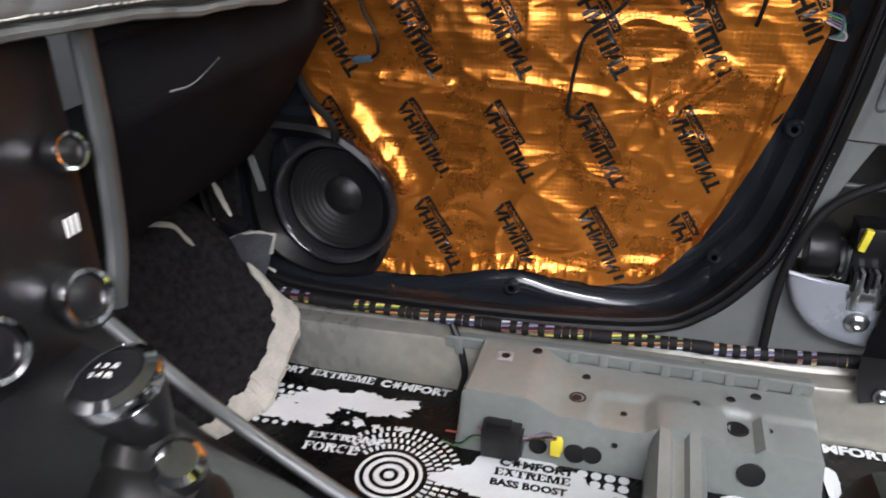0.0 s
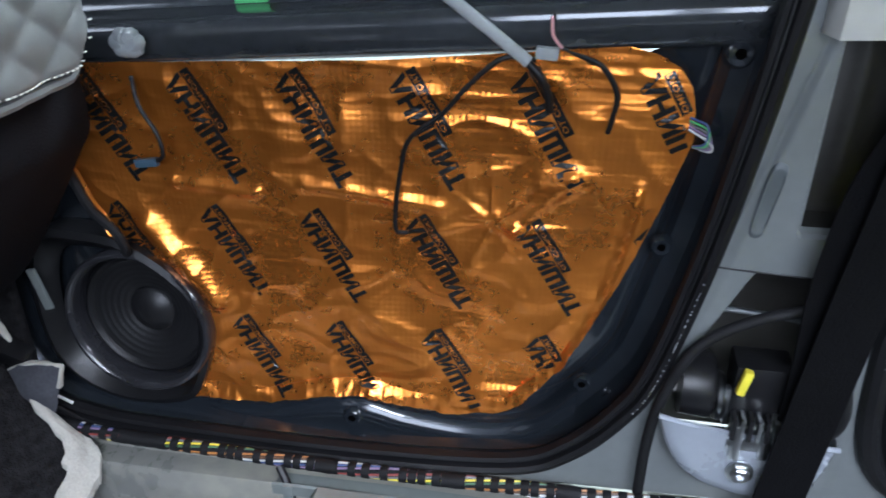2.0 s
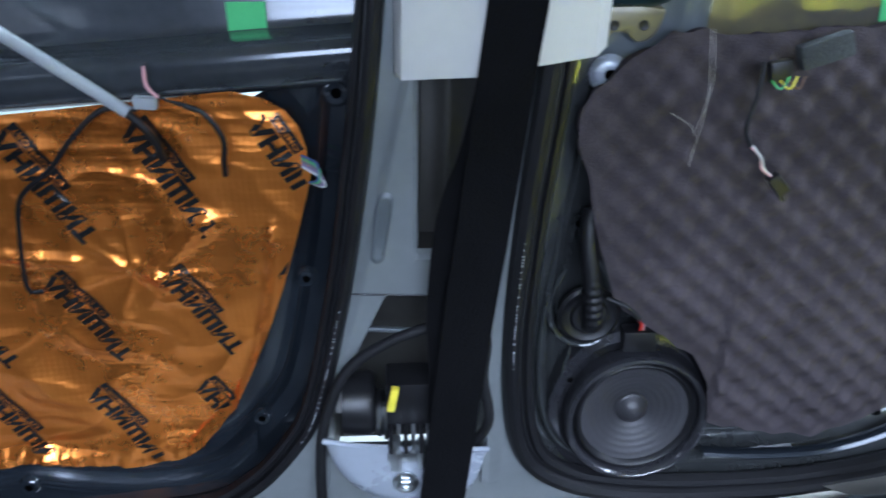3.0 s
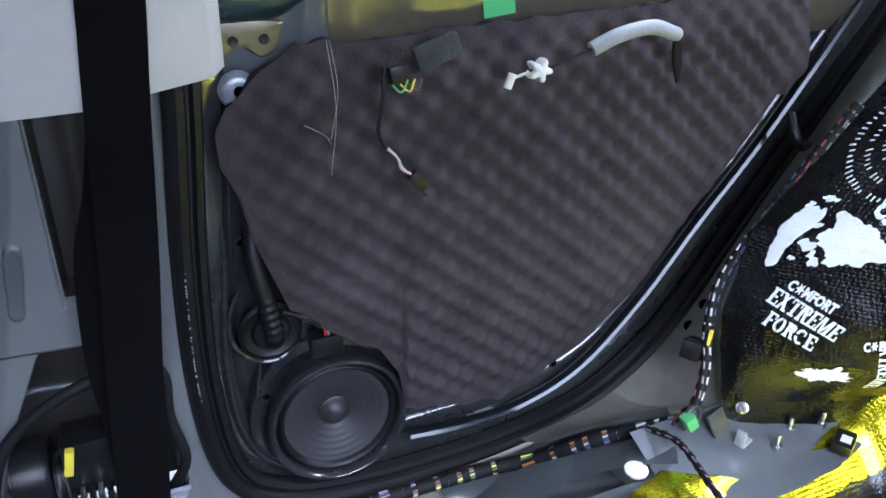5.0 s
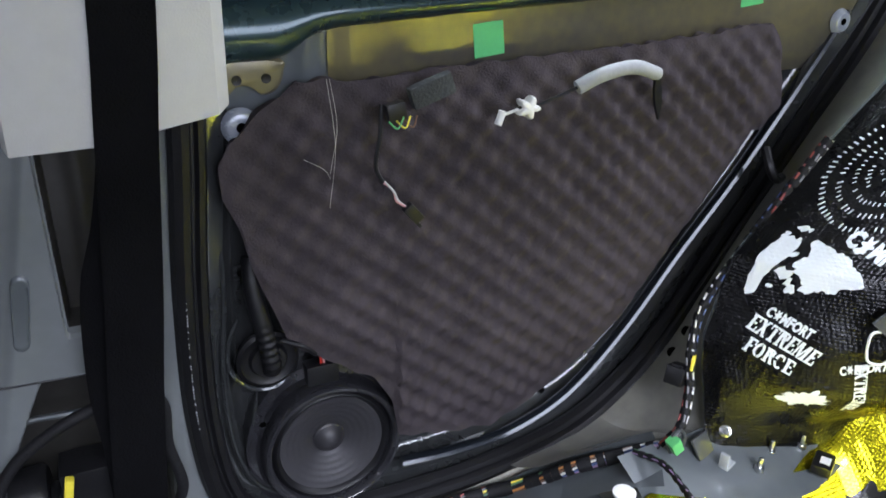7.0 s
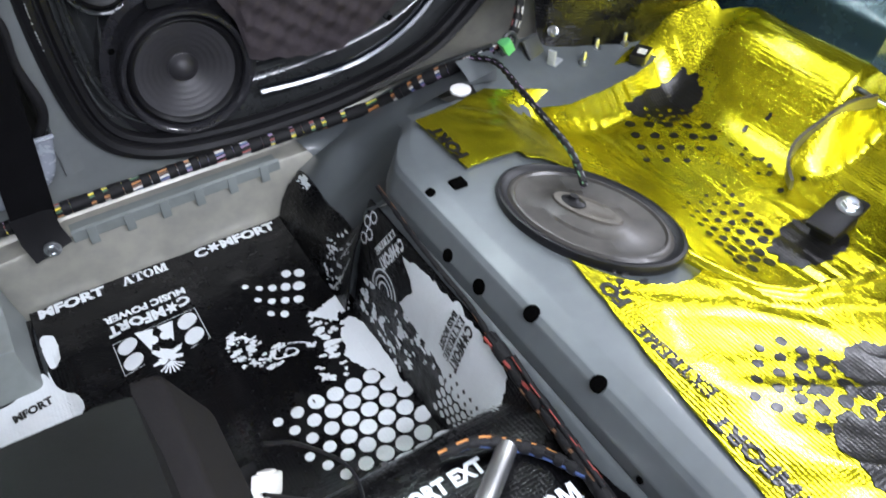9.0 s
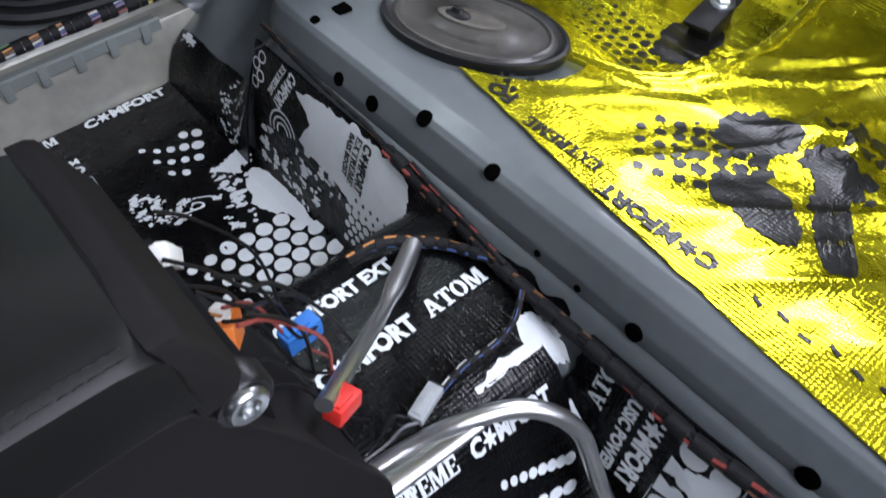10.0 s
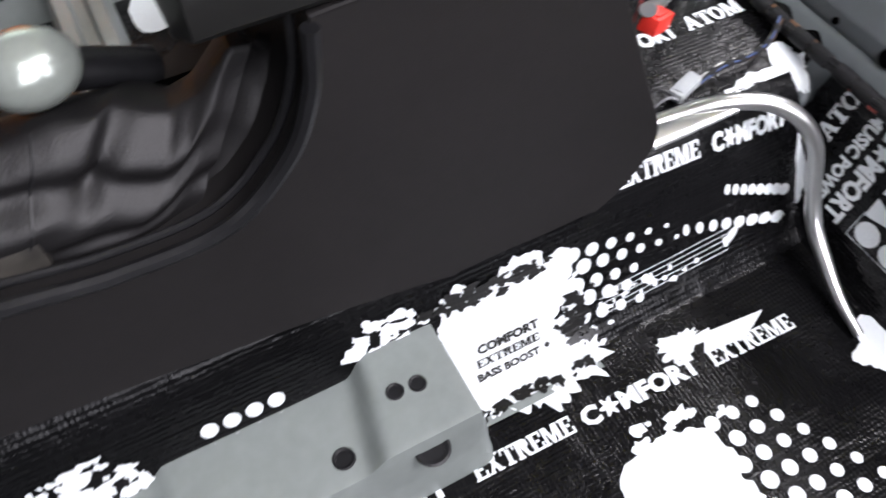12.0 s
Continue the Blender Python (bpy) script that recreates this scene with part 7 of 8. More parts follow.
sheet(bm, BACK, 24, 60)
solo("rear_bulkhead", bm, M_TEAL, "dark teal painted rear bulkhead behind the seat pan", "body panel", "structure")
bm = bmesh.new()
rings = []
for i in range(25):
    y = 0.30 + 0.62 * i / 24
    w = 0.012 * nz(y, 0, 4, 9)
    rings.append([Vector((1.60 + w + dx, y, 0.315 + dz)) for dx, dz in ((0.05, -0.03), (-0.03, -0.02), (-0.045, 0.005), (-0.045, 0.05), (-0.02, 0.12), (0.05, 0.14))])
loft(bm, rings, True, True, True)
solo("seat_back_felt", bm, M_BELT, "black felt roll at the back of the seat pan", "felt roll")
bk = thing("seat_latch", "dark seat latch plate bolted through the yellow foil", "latch")
bm = bmesh.new()
box(bm, -0.040, 0.036, -0.019, 0.019, 0.0, 0.007, 0.004, pose(1.338, 0.776, 0.180, 0, -6, 8))
box(bm, -0.030, 0.030, -0.015, 0.015, -0.030, 0.004, 0.006, pose(1.338, 0.776, 0.179, 0, -6, 8))
part("plate", bm, M_PLAST, bk)
bolt(bk, (1.352, 0.775, 0.1875), (-0.1, -0.1, 1), 0.010, 0.010)
bm = bmesh.new()
hk = even(curve([(1.352, 0.850, 0.168), (1.366, 0.872, 0.178), (1.388, 0.884, 0.192), (1.415, 0.880, 0.212), (1.445, 0.868, 0.238), (1.47, 0.850, 0.25)], 8), 40)
strap(bm, hk, 0.026, 0.002, (0.5, 0.2, -1))
part("strap_loop", bm, M_CAP, bk, "bent dark bracket edge")
bm = bmesh.new()
tube(bm, even(curve([(1.452, 0.872, 0.262), (1.470, 0.862, 0.250), (1.492, 0.838, 0.236), (1.504, 0.824, 0.234), (1.514, 0.826, 0.242), (1.520, 0.842, 0.256), (1.526, 0.858, 0.266)], 8), 50), 0.0035, 10)
solo("anchor_loop", bm, M_ZINC, "bare steel wire anchor loop behind the foil", "anchor loop")
cl = thing("belt_anchor_clip", "black clip with white label on the foil edge", "clip")
bm = bmesh.new()
box(bm, -0.018, 0.018, -0.012, 0.012, 0, 0.014, 0.003, pose(1.345, 1.125, 0.212, 0, 0, 30))
part("body", bm, M_PLAST, cl)
bm = bmesh.new()
box(bm, -0.010, 0.004, -0.008, 0.004, 0.0145, 0.0155, 0, pose(1.345, 1.125, 0.212, 0, 0, 30))
part("label", bm, M_NYLON, cl, "small white label")

# ---------- fittings of the rear door ----------
RD = door_y(0.5) - 0.030
bm = bmesh.new()
xs = [0.68 + 0.01 * i for i in range(95)]
rail_lo = lambda x: lerp1(x, [(0.68, 0.722), (0.745, 0.723), (0.758, 0.727), (0.772, 0.736), (0.786, 0.744), (0.81, 0.749), (0.93, 0.755), (1.09, 0.761), (1.31, 0.775), (1.62, 0.792)])
rail_hi = lambda x: lerp1(x, [(0.68, 0.785), (0.94, 0.788), (1.31, 0.804), (1.62, 0.818)])
loft(bm, [[Vector((x, RD + dy - 0.004 * sstep(0.808, 0.816, x), z)) for dy, z in ((0.012, 0.655), (-0.002, 0.690), (-0.004, rail_lo(x) - 0.012), (-0.007, rail_lo(x) + 0.002), (0.004, rail_lo(x) + 0.012))] for x in xs if x > 0.795], False)
part("upper_skin", bm, M_WORN, rear_door, "grey panel with yellow primer overspray")
bm = bmesh.new()
loft(bm, [[Vector((x, RD + dy - 0.010 * math.exp(-((x - 0.778) / 0.010) ** 2) * k, z)) for dy, z, k in ((0.014, 0.640, 0), (0.004, 0.668, 0), (0.001, 0.690, 0.5), (0.0, rail_lo(x) - 0.012, 1), (-0.004, rail_lo(x) + 0.002, 1), (0.004, rail_lo(x) + 0.012, 0))] for x in [0.662 + 0.0048 * i for i in range(30)]], False)
part("front_skin", bm, M_STEEL, rear_door, "glossy grey pressed corner of the door")
bm = bmesh.new()
loft(bm, [[Vector((x, RD + dy - 0.002, rail_lo(x) + (rail_hi(x) - rail_lo(x)) * k)) for dy, k in ((0.0, -0.06), (-0.009, -0.02), (-0.016, 0.07), (-0.0205, 0.20), (-0.0225, 0.36), (-0.021, 0.53), (-0.016, 0.70), (-0.007, 0.85), (0.006, 0.95), (0.022, 1.0), (0.04, 1.0))] for x in xs], False)
part("belt_rail", bm, M_TEAL, rear_door, "glossy teal painted rail")
bm = bmesh.new()
foot = curve([(0.668, 0, 0.722), (0.748, 0, 0.722), (0.755, 0, 0.710), (0.748, 0, 0.694), (0.734, 0, 0.688), (0.722, 0, 0.697), (0.708, 0, 0.698), (0.696, 0, 0.690), (0.668, 0, 0.692)], 5, True)
mid = Vector((0.712, 0, 0.707))
loft(bm, [[p.lerp(mid, k) + Vector((0, RD + dy, 0)) for p in foot] for k, dy in ((0.0, -0.002), (0.02, -0.008), (0.10, -0.011), (0.5, -0.012))], True, False, True)
br = part("hinge_bracket", bm, M_WORN, rear_door, "yellowish oversprayed bracket")
for x in (0.708, 0.736):
    bm = bmesh.new()
    lathe(bm, [(0.0052, -0.001), (0.0048, 0.0006), (0.004, 0.0003), (0.0003, -0.0002)], Matrix.Translation((x, RD - 0.0122, 0.705)) @ Vector((0, -1, 0)).to_track_quat("Z", "Y").to_matrix().to_4x4(), 16)
    part("bracket_hole", bm, M_RUB, br)
bm = bmesh.new()
loft(bm, [[Vector((x, RD + dy, z + rail_hi(x) - 0.795)) for dy, z in ((-0.010, 0.800), (-0.016, 0.804), (-0.012, 0.812), (0.012, 0.816))] for x in xs], False)
part("window_seal", bm, M_RUB, rear_door, "black rubber window seal")
for bx, bz, r in ((0.708, 0.660, 0.0125), (1.505, 0.718, 0.011)):
    boss(rear_door, bx, RD - 0.012, bz, r, M_CUP, 0.42)
for bx, bz in ((0.694, 0.500), (0.700, 0.300), (1.085, 0.238), (1.275, 0.440)):
    boss(rear_door, bx, RD + 0.0015, bz, 0.0048, M_RDOOR, 0.9)
# pressed beads of the front rim and round the grommet
for pts, r in (([(0.6775, RD + 0.004, 0.560), (0.674, RD + 0.003, 0.47), (0.665, RD + 0.001, 0.40), (0.662, RD, 0.33), (0.668, RD - 0.001, 0.265), (0.690, RD - 0.002, 0.212), (0.745, RD - 0.003, 0.170)], 0.0052), ([(0.700, RD + 0.004, 0.352), (0.690, RD + 0.003, 0.300), (0.684, RD + 0.002, 0.252), (0.700, RD + 0.001, 0.206), (0.730, RD, 0.178)], 0.0036), ([(0.686, RD + 0.002, 0.445), (0.672, RD + 0.002, 0.415), (0.672, RD + 0.002, 0.380), (0.690, RD + 0.002, 0.354), (0.716, RD + 0.002, 0.347), (0.742, RD + 0.002, 0.360)], 0.0048)):
    bm = bmesh.new()
    tube(bm, even(curve(pts, 8), 50), lambda s: r * (0.3 + 0.7 * sstep(0, 0.12, s) * sstep(1, 0.88, s)), 10, True, 0.7)
    part("pressed_bead", bm, M_RDOOR, rear_door, "glossy pressed bead")
bm = bmesh.new()
tube(bm, even(curve([(0.872, RD - 0.006, 0.189), (0.949, RD - 0.010, 0.187), (1.035, RD - 0.010, 0.194), (1.122, RD - 0.010, 0.232), (1.207, RD - 0.010, 0.316), (1.287, RD - 0.008, 0.418), (1.366, RD - 0.006, 0.5125), (1.44, RD - 0.004, 0.6125), (1.52, RD - 0.004, 0.73)], 8), 60), 0.009, 8, True, 0.6)
part("lower_bead", bm, M_DARK, rear_door, "glossy dark pressed bead")
# grommet of the door cable
gr = thing("cable_grommet", "black rubber cable grommet in the rear door", "grommet")
gm = Vector((0, -1, 0)).to_track_quat("Z", "Y").to_matrix().to_4x4()
gm.translation = (0.712, RD - 0.008, 0.393)
bm = bmesh.new()
lathe(bm, [(0.034, -0.004), (0.035, 0.003), (0.031, 0.006), (0.027, 0.003), (0.022, 0.003), (0.019, 0.008), (0.012, 0.009), (0.002, 0.006)], gm, 40)
part("flange", bm, M_RUB, gr)
bm = bmesh.new()
tube(bm, even(curve([(0.714, RD - 0.014, 0.383), (0.713, RD - 0.026, 0.398), (0.708, RD - 0.026, 0.44), (0.702, RD - 0.018, 0.485), (0.705, RD - 0.008, 0.52)], 8), 90), lambda s: 0.0100 + 0.0010 * math.cos(s * 2 * math.pi * 16) * sstep(0.55, 0.30, s), 14)
part("bellows", bm, M_RUB, gr, "black ribbed rubber bellows")
bm = bmesh.new()
tube(bm, curve([(0.725, RD - 0.03, 0.425), (0.745, RD - 0.038, 0.418), (0.760, RD - 0.036, 0.402)], 8), 0.0028, 8)
part("speaker_lead", bm, M_RUB, gr)
for tx, tz in ((0.9775, 0.7265), (1.343, 0.763)):
    bm = bmesh.new()
    box(bm, -0.018, 0.018, -0.0005, 0.0005, -0.018, 0.018, 0, pose(tx, RD - 0.0075, tz, 0, -6, 0))
    solo("masking_tape", bm, M_GREEN, "square of green masking tape on the rear door", "tape", group="tape squares", smooth=False)
# handle cable in its sleeve
hc = thing("handle_cable", "door handle cable in a grey foam sleeve with white nylon end", "cable")
FYY = 1.328
bm = bmesh.new()
sl = curve([(1.051, FYY - 0.018, 0.682), (1.081, FYY - 0.022, 0.695), (1.122, FYY - 0.020, 0.699), (1.162, FYY - 0.010, 0.6865)], 8)
tube(bm, sl, 0.0078, 12)
part("sleeve", bm, M_HOSE, hc, "grey foam sleeve")
bm = bmesh.new()
tube(bm, curve([(1.053, FYY - 0.018, 0.683), (1.025, FYY - 0.018, 0.674), (1.002, FYY - 0.018, 0.668), (0.980, FYY - 0.018, 0.667)], 6), 0.0020, 8)
part("wire", bm, M_PLAST, hc)
bm = bmesh.new()
lobes = [Vector((0.991 + q * math.cos(a), 0, 0.667 + q * 0.9 * math.sin(a))) for a, q in ((2 * math.pi * k / 40, 0.0105 + 0.0035 * math.cos(5 * 2 * math.pi * k / 40 + 0.6)) for k in range(40))]
mid = Vector((0.991, 0, 0.667))
loft(bm, [[mid.lerp(p, k) + Vector((0, FYY - 0.018 + dy, 0)) for p in lobes] for k, dy in ((0.55, 0.008), (0.9, 0.007), (1.0, 0.003), (1.0, -0.003), (0.9, -0.007), (0.5, -0.0085))], True, True, True)
part("clip", bm, M_NYLON, hc, "white nylon clip")
bm = bmesh.new()
tube(bm, [Vector((0.962, FYY - 0.018, 0.666)), Vector((0.960, FYY - 0.018, 0.660)), Vector((0.957, FYY - 0.018, 0.652))], 0.0042, 10)
tube(bm, [Vector((0.985, FYY - 0.018, 0.667)), Vector((0.961, FYY - 0.018, 0.661))], 0.0016, 8)
part("nipple", bm, M_NYLON, hc, "white nylon end")
bm = bmesh.new()
loft(bm, [[Vector((x + s * w, FYY - 0.011, z)) for s in (-1, 1)] for x, z, w in ((1.160, 0.684, 0.003), (1.163, 0.668, 0.0055), (1.166, 0.652, 0.0045), (1.169, 0.634, 0.0005))], False)
thicken(bm, 0.004)
solo("foam_cut", bm, M_RUB, "dark slit cut in the foam below the cable sleeve", "slit")
# loose plug and foam pad
lp = thing("door_lead", "thin door lead with a black plug hanging on the foam", "cable")
bm = bmesh.new()
tube(bm, curve([(0.876, FYY - 0.004, 0.668), (0.872, FYY - 0.010, 0.640), (0.866, FYY - 0.012, 0.61), (0.872, FYY - 0.014, 0.592)], 8), 0.0024, 8)
part("sheath", bm, M_RUB, lp)
for k, w in enumerate((M_PINK, WIRES[0])):
    bm = bmesh.new()
    tube(bm, curve([(0.872 + 0.002 * k, FYY - 0.014, 0.593), (0.882, FYY - 0.017 - 0.002 * k, 0.583), (0.885 + 0.002 * k, FYY - 0.018, 0.572), (0.896, FYY - 0.02, 0.564)], 6), 0.0011, 6)
    part("wire", bm, w, lp)
bm = bmesh.new()
box(bm, -0.011, 0.011, -0.005, 0.005, -0.006, 0.006, 0.0015, pose(0.902, FYY - 0.02, 0.557, 0, 50, 0))
box(bm, 0.009, 0.018, -0.003, 0.003, -0.006, -0.002, 0.001, pose(0.902, FYY - 0.02, 0.557, 0, 50, 0))
part("plug", bm, M_PLAST, lp, "black plastic plug")
lp.location += Vector((-0.041, 0, 0.013))
pd = thing("foam_pad", "grey foam wrapped plug stuck at the foam's top edge", "foam pad")
bm = bmesh.new()
box(bm, -0.024, 0.024, -0.007, 0.007, -0.0115, 0.0115, 0.004, pose(0.928, FYY - 0.004, 0.688, 0, -18, 0))
part("pad", bm, mat("grey_felt", (0.045, 0.050, 0.050), 0.95, 0, 0, 0.3, 40, 0.5, 300), pd)
bm = bmesh.new()
box(bm, -0.010, 0.010, -0.006, 0.006, -0.010, 0.010, 0.003, pose(0.889, FYY - 0.006, 0.670, 0, -10, 0))
part("plug", bm, M_PLAST, pd)
for k, w in enumerate((M_GREENW, M_YTAG, WIRES[1])):
    bm = bmesh.new()
    tube(bm, curve([(0.878 + 0.008 * k, FYY - 0.016, 0.664), (0.885 + 0.008 * k, FYY - 0.022, 0.658), (0.893 + 0.007 * k, FYY - 0.018, 0.668)], 6), 0.0009, 6)
    part("wire", bm, w, pd)
pd.location += Vector((-0.040, 0, 0.003))
# dark cut in the foam under the sleeve, loose threads
for k, (xa, za, xb, zb) in enumerate(((0.782, 0.710, 0.777, 0.585), (0.785, 0.710, 0.779, 0.62), (0.756, 0.635, 0.779, 0.615))):
    bm = bmesh.new()
    tube(bm, curve([(xa, 1.325, za), ((xa + xb) / 2 + 0.006, 1.318, (za + zb) / 2), (xb, 1.318, zb)], 8), 0.00016, 5)
    solo("loose_thread", bm, M_THREAD, "fine pale loose thread on the foam", "thread", group="loose threads")
bm = bmesh.new()
tube(bm, curve([(1.365, 1.33, 0.572), (1.362, 1.315, 0.553), (1.372, 1.31, 0.535), (1.392, 1.318, 0.532)], 8), 0.006, 8)
solo("latch_cable", bm, M_RUB, "black latch cable end at the rear door edge", "cable")

# ---------- dashboard seen from the passenger side ----------
dash = thing("dashboard", "dark plastic dashboard with glove box", "dashboard")
prof = [(-0.235, 0.72), (-0.205, 0.705), (-0.198, 0.66), (-0.202, 0.615), (-0.212, 0.600), (-0.212, 0.545), (-0.232, 0.510), (-0.285, 0.430), (-0.345, 0.352), (-0.375, 0.338), (-0.44, 0.345), (-0.60, 0.42)]
pc = [(p.x, p.y) for p in curve([(x, z, 0) for x, z in prof], 4)]
bm = bmesh.new()


def dash_ring(y, k):
    return [Vector((x - (1 - k) * 0.05, y, z)) for x, z in pc]


loft(bm, [dash_ring(0.875, 0.9), dash_ring(0.883, 1.0), dash_ring(1.0, 1.0), dash_ring(1.2, 1.0), dash_ring(1.335, 0.98), dash_ring(1.352, 0.9), dash_ring(1.36, 0.6)], False)
part("glove_box", bm, M_DASH, dash)
bm = bmesh.new()
tube(bm, curve([(-0.214, 0.98, 0.548), (-0.2145, 1.02, 0.546), (-0.2135, 1.07, 0.560)], 6), 0.003, 6)
part("glove_latch", bm, M_XM, dash, "thin grey latch edge")

# quilted pad along the dash: diamonds with stitching
pad = thing("quilted_pad", "grey quilted leather dash pad with pale stitched edge", "dash pad")


def pad_bottom(y):
    return lerp1(y, [(0.46, 0.662), (0.92, 0.631), (1.0, 0.620), (1.09, 0.615), (1.16, 0.606), (1.30, 0.612)]) + 0.075 * sstep(1.285, 1.345, y) ** 2


def QP(u, v):
    y = 0.46 + 0.865 * u
    z0 = pad_bottom(y)
    z = z0 + (0.80 - z0) * v
    p = 0.052
    a, b = (y * 0.75 + z) / p, (y * 0.75 - z) / p
    q = abs(math.sin(math.pi * a)) ** 0.5 * abs(math.sin(math.pi * b)) ** 0.5
    roll = 0.016 * (1 - sstep(0.0, 0.06, v)) + 0.03 * sstep(0.4, 1.0, v)
    return Vector((-0.180 - roll + 0.006 * q, y, z))


bm = bmesh.new()
sheet(bm, QP, 190, 60)
thicken(bm, -0.008)
part("leather", bm, M_QUILT, pad)
bm = bmesh.new()
tube(bm, [QP(i / 80, 0.012) + Vector((0.004, 0, -0.004)) for i in range(81)], 0.0055, 8)
part("piping", bm, M_QUILT, pad, "pale leather edge")
st = None
for k in range(120):
    p = QP(k / 119, 0.055) + Vector((0.003, 0, 0))
    if st is None:
        st = part("stitch", tube(bmesh.new(), [Vector((0, -0.0022, 0)), Vector((0.0008, 0, 0)), Vector((0, 0.0022, 0))], 0.0009, 5), M_THREAD, pad, m=Matrix.Translation(p))
    else:
        o = new("stitch", st.data)
        o.parent, o.matrix_basis = pad, Matrix.Translation(p)

# ---------- centre stack and console front ----------
stack = thing("centre_stack", "black gloss centre stack with chrome ringed knobs", "centre stack")
bm = bmesh.new()
box(bm, -0.40, -0.222, 0.52, 0.862, 0.33, 0.63, 0.012)
part("panel", bm, M_PLAST, stack)
bm = bmesh.new()
tube(bm, curve([(-0.205, 0.872, 0.63), (-0.203, 0.869, 0.54), (-0.205, 0.862, 0.45), (-0.206, 0.846, 0.395)], 6), 0.011, 10, True, 0.7)
part("edge_trim", bm, M_STRIP, stack, "satin grey edge trim")


def ring_knob(y, z, r):
    m = Vector((1, -0.15, 0.25)).to_track_quat("Z", "Y").to_matrix().to_4x4()
    m.translation = (-0.216, y, z)
    bm = bmesh.new()
    lathe(bm, [(r * 0.80, 0.0), (r, 0.002), (r * 1.02, 0.012), (r * 0.92, 0.018), (r * 0.76, 0.017), (r * 0.70, 0.010)], m, 36)
    k = part("knob_ring", bm, M_CHROME, stack, "chrome ring")
    bm = bmesh.new()
    lathe(bm, [(r * 0.74, 0.004), (r * 0.70, 0.013), (r * 0.4, 0.016), (0.001, 0.017)], m, 32)
    part("knob_face", bm, M_PLAST, k)


ring_knob(0.815, 0.420, 0.026)
ring_knob(0.722, 0.428, 0.026)
ring_knob(0.833, 0.538, 0.016)
for k in range(3):
    bm = bmesh.new()
    box(bm, -0.2205, -0.2185, 0.826 + 0.006 * k, 0.829 + 0.006 * k, 0.468, 0.484, 0.0005)
    part("button_mark", bm, M_NYLON, stack, "small white marking")
# console front: rising flank with a satin strip, gear lever
cf = thing("gear_console", "black gear console with satin grey edge strip", "console")
bm = bmesh.new()
sec = lambda x, zt, w: [Vector((x, y, z)) for y, z in ((0.555 - w, 0.10), (0.555 - w, zt - 0.02), (0.565 - w, zt - 0.004), (0.60, zt), (0.76, zt), (0.785 + w, zt - 0.004), (0.792 + w, zt - 0.02), (0.800 + w, 0.10))]
loft(bm, [sec(-0.40, 0.42, 0.03), sec(-0.21, 0.375, 0.03), sec(-0.10, 0.322, 0.012), sec(0.0, 0.285, 0.0), sec(0.06, 0.268, 0.0)], False)
part("housing", bm, M_PLAST, cf)
bm = bmesh.new()
tube(bm, curve([(-0.192, 0.818, 0.398), (-0.122, 0.810, 0.352), (-0.047, 0.803, 0.310), (0.018, 0.800, 0.274), (0.07, 0.798, 0.247)], 8), 0.0065, 10, True, 0.8)
part("edge_strip", bm, M_STRIP, cf, "satin grey edge strip")
gl_ = thing("gear_lever", "gear lever with chrome rimmed knob and leather gaiter", "gear lever")
bm = bmesh.new()
km = pose(-0.068, 0.68, 0.455, 14, -10, 0)
lathe(bm, [(0.012, -0.05), (0.019, -0.03), (0.026, -0.008), (0.0275, 0.002)], km, 32)
part("knob", bm, M_PLAST, gl_)
bm = bmesh.new()
lathe(bm, [(0.0272, -0.003), (0.0290, 0.002), (0.0283, 0.009), (0.0225, 0.0125), (0.0205, 0.012)], km, 36)
part("knob_rim", bm, M_CHROME, gl_, "chrome rim")
bm = bmesh.new()
lathe(bm, [(0.0212, 0.0115), (0.015, 0.0145), (0.001, 0.016)], km, 32)
part("knob_cap", bm, M_PLAST, gl_, "glossy black cap")
bm = bmesh.new()
print_on(bm, words("1 3 5", -0.010, 0.001, 0.018, 0.0035) + words("2 4 R", -0.010, -0.006, 0.018, 0.0035), lambda u, v: km @ Vector((u, v, 0.0165 - (u * u + v * v) * 10)), 0.0003)
part("shift_pattern", bm, M_NYLON, gl_, "white shift pattern", False)
bm = bmesh.new()
rings = []
for i in range(16):
    f = i / 15
    c = Vector((-0.055 - 0.010 * f, 0.68, 0.285 + 0.135 * f))
    r = 0.052 * (1 - f) ** 0.7 + 0.013 + 0.003 * math.sin(f * 28)
    rings.append([c + Vector((r * math.cos(a), r * math.sin(a), 0.004 * math.sin(3 * a))) for a in (2 * math.pi * k / 24 for k in range(24))])
loft(bm, rings, True, False, True)
part("gaiter", bm, M_ARM, gl_, "folded black leather gaiter")
bm = bmesh.new()
lathe(bm, [(0.013, -0.012), (0.016, -0.006), (0.016, 0.008), (0.012, 0.013), (0.004, 0.014)], pose(-0.030, 0.672, 0.408, 20, 15, 0), 20)
part("collar", bm, M_CHROME, gl_, "chrome collar")

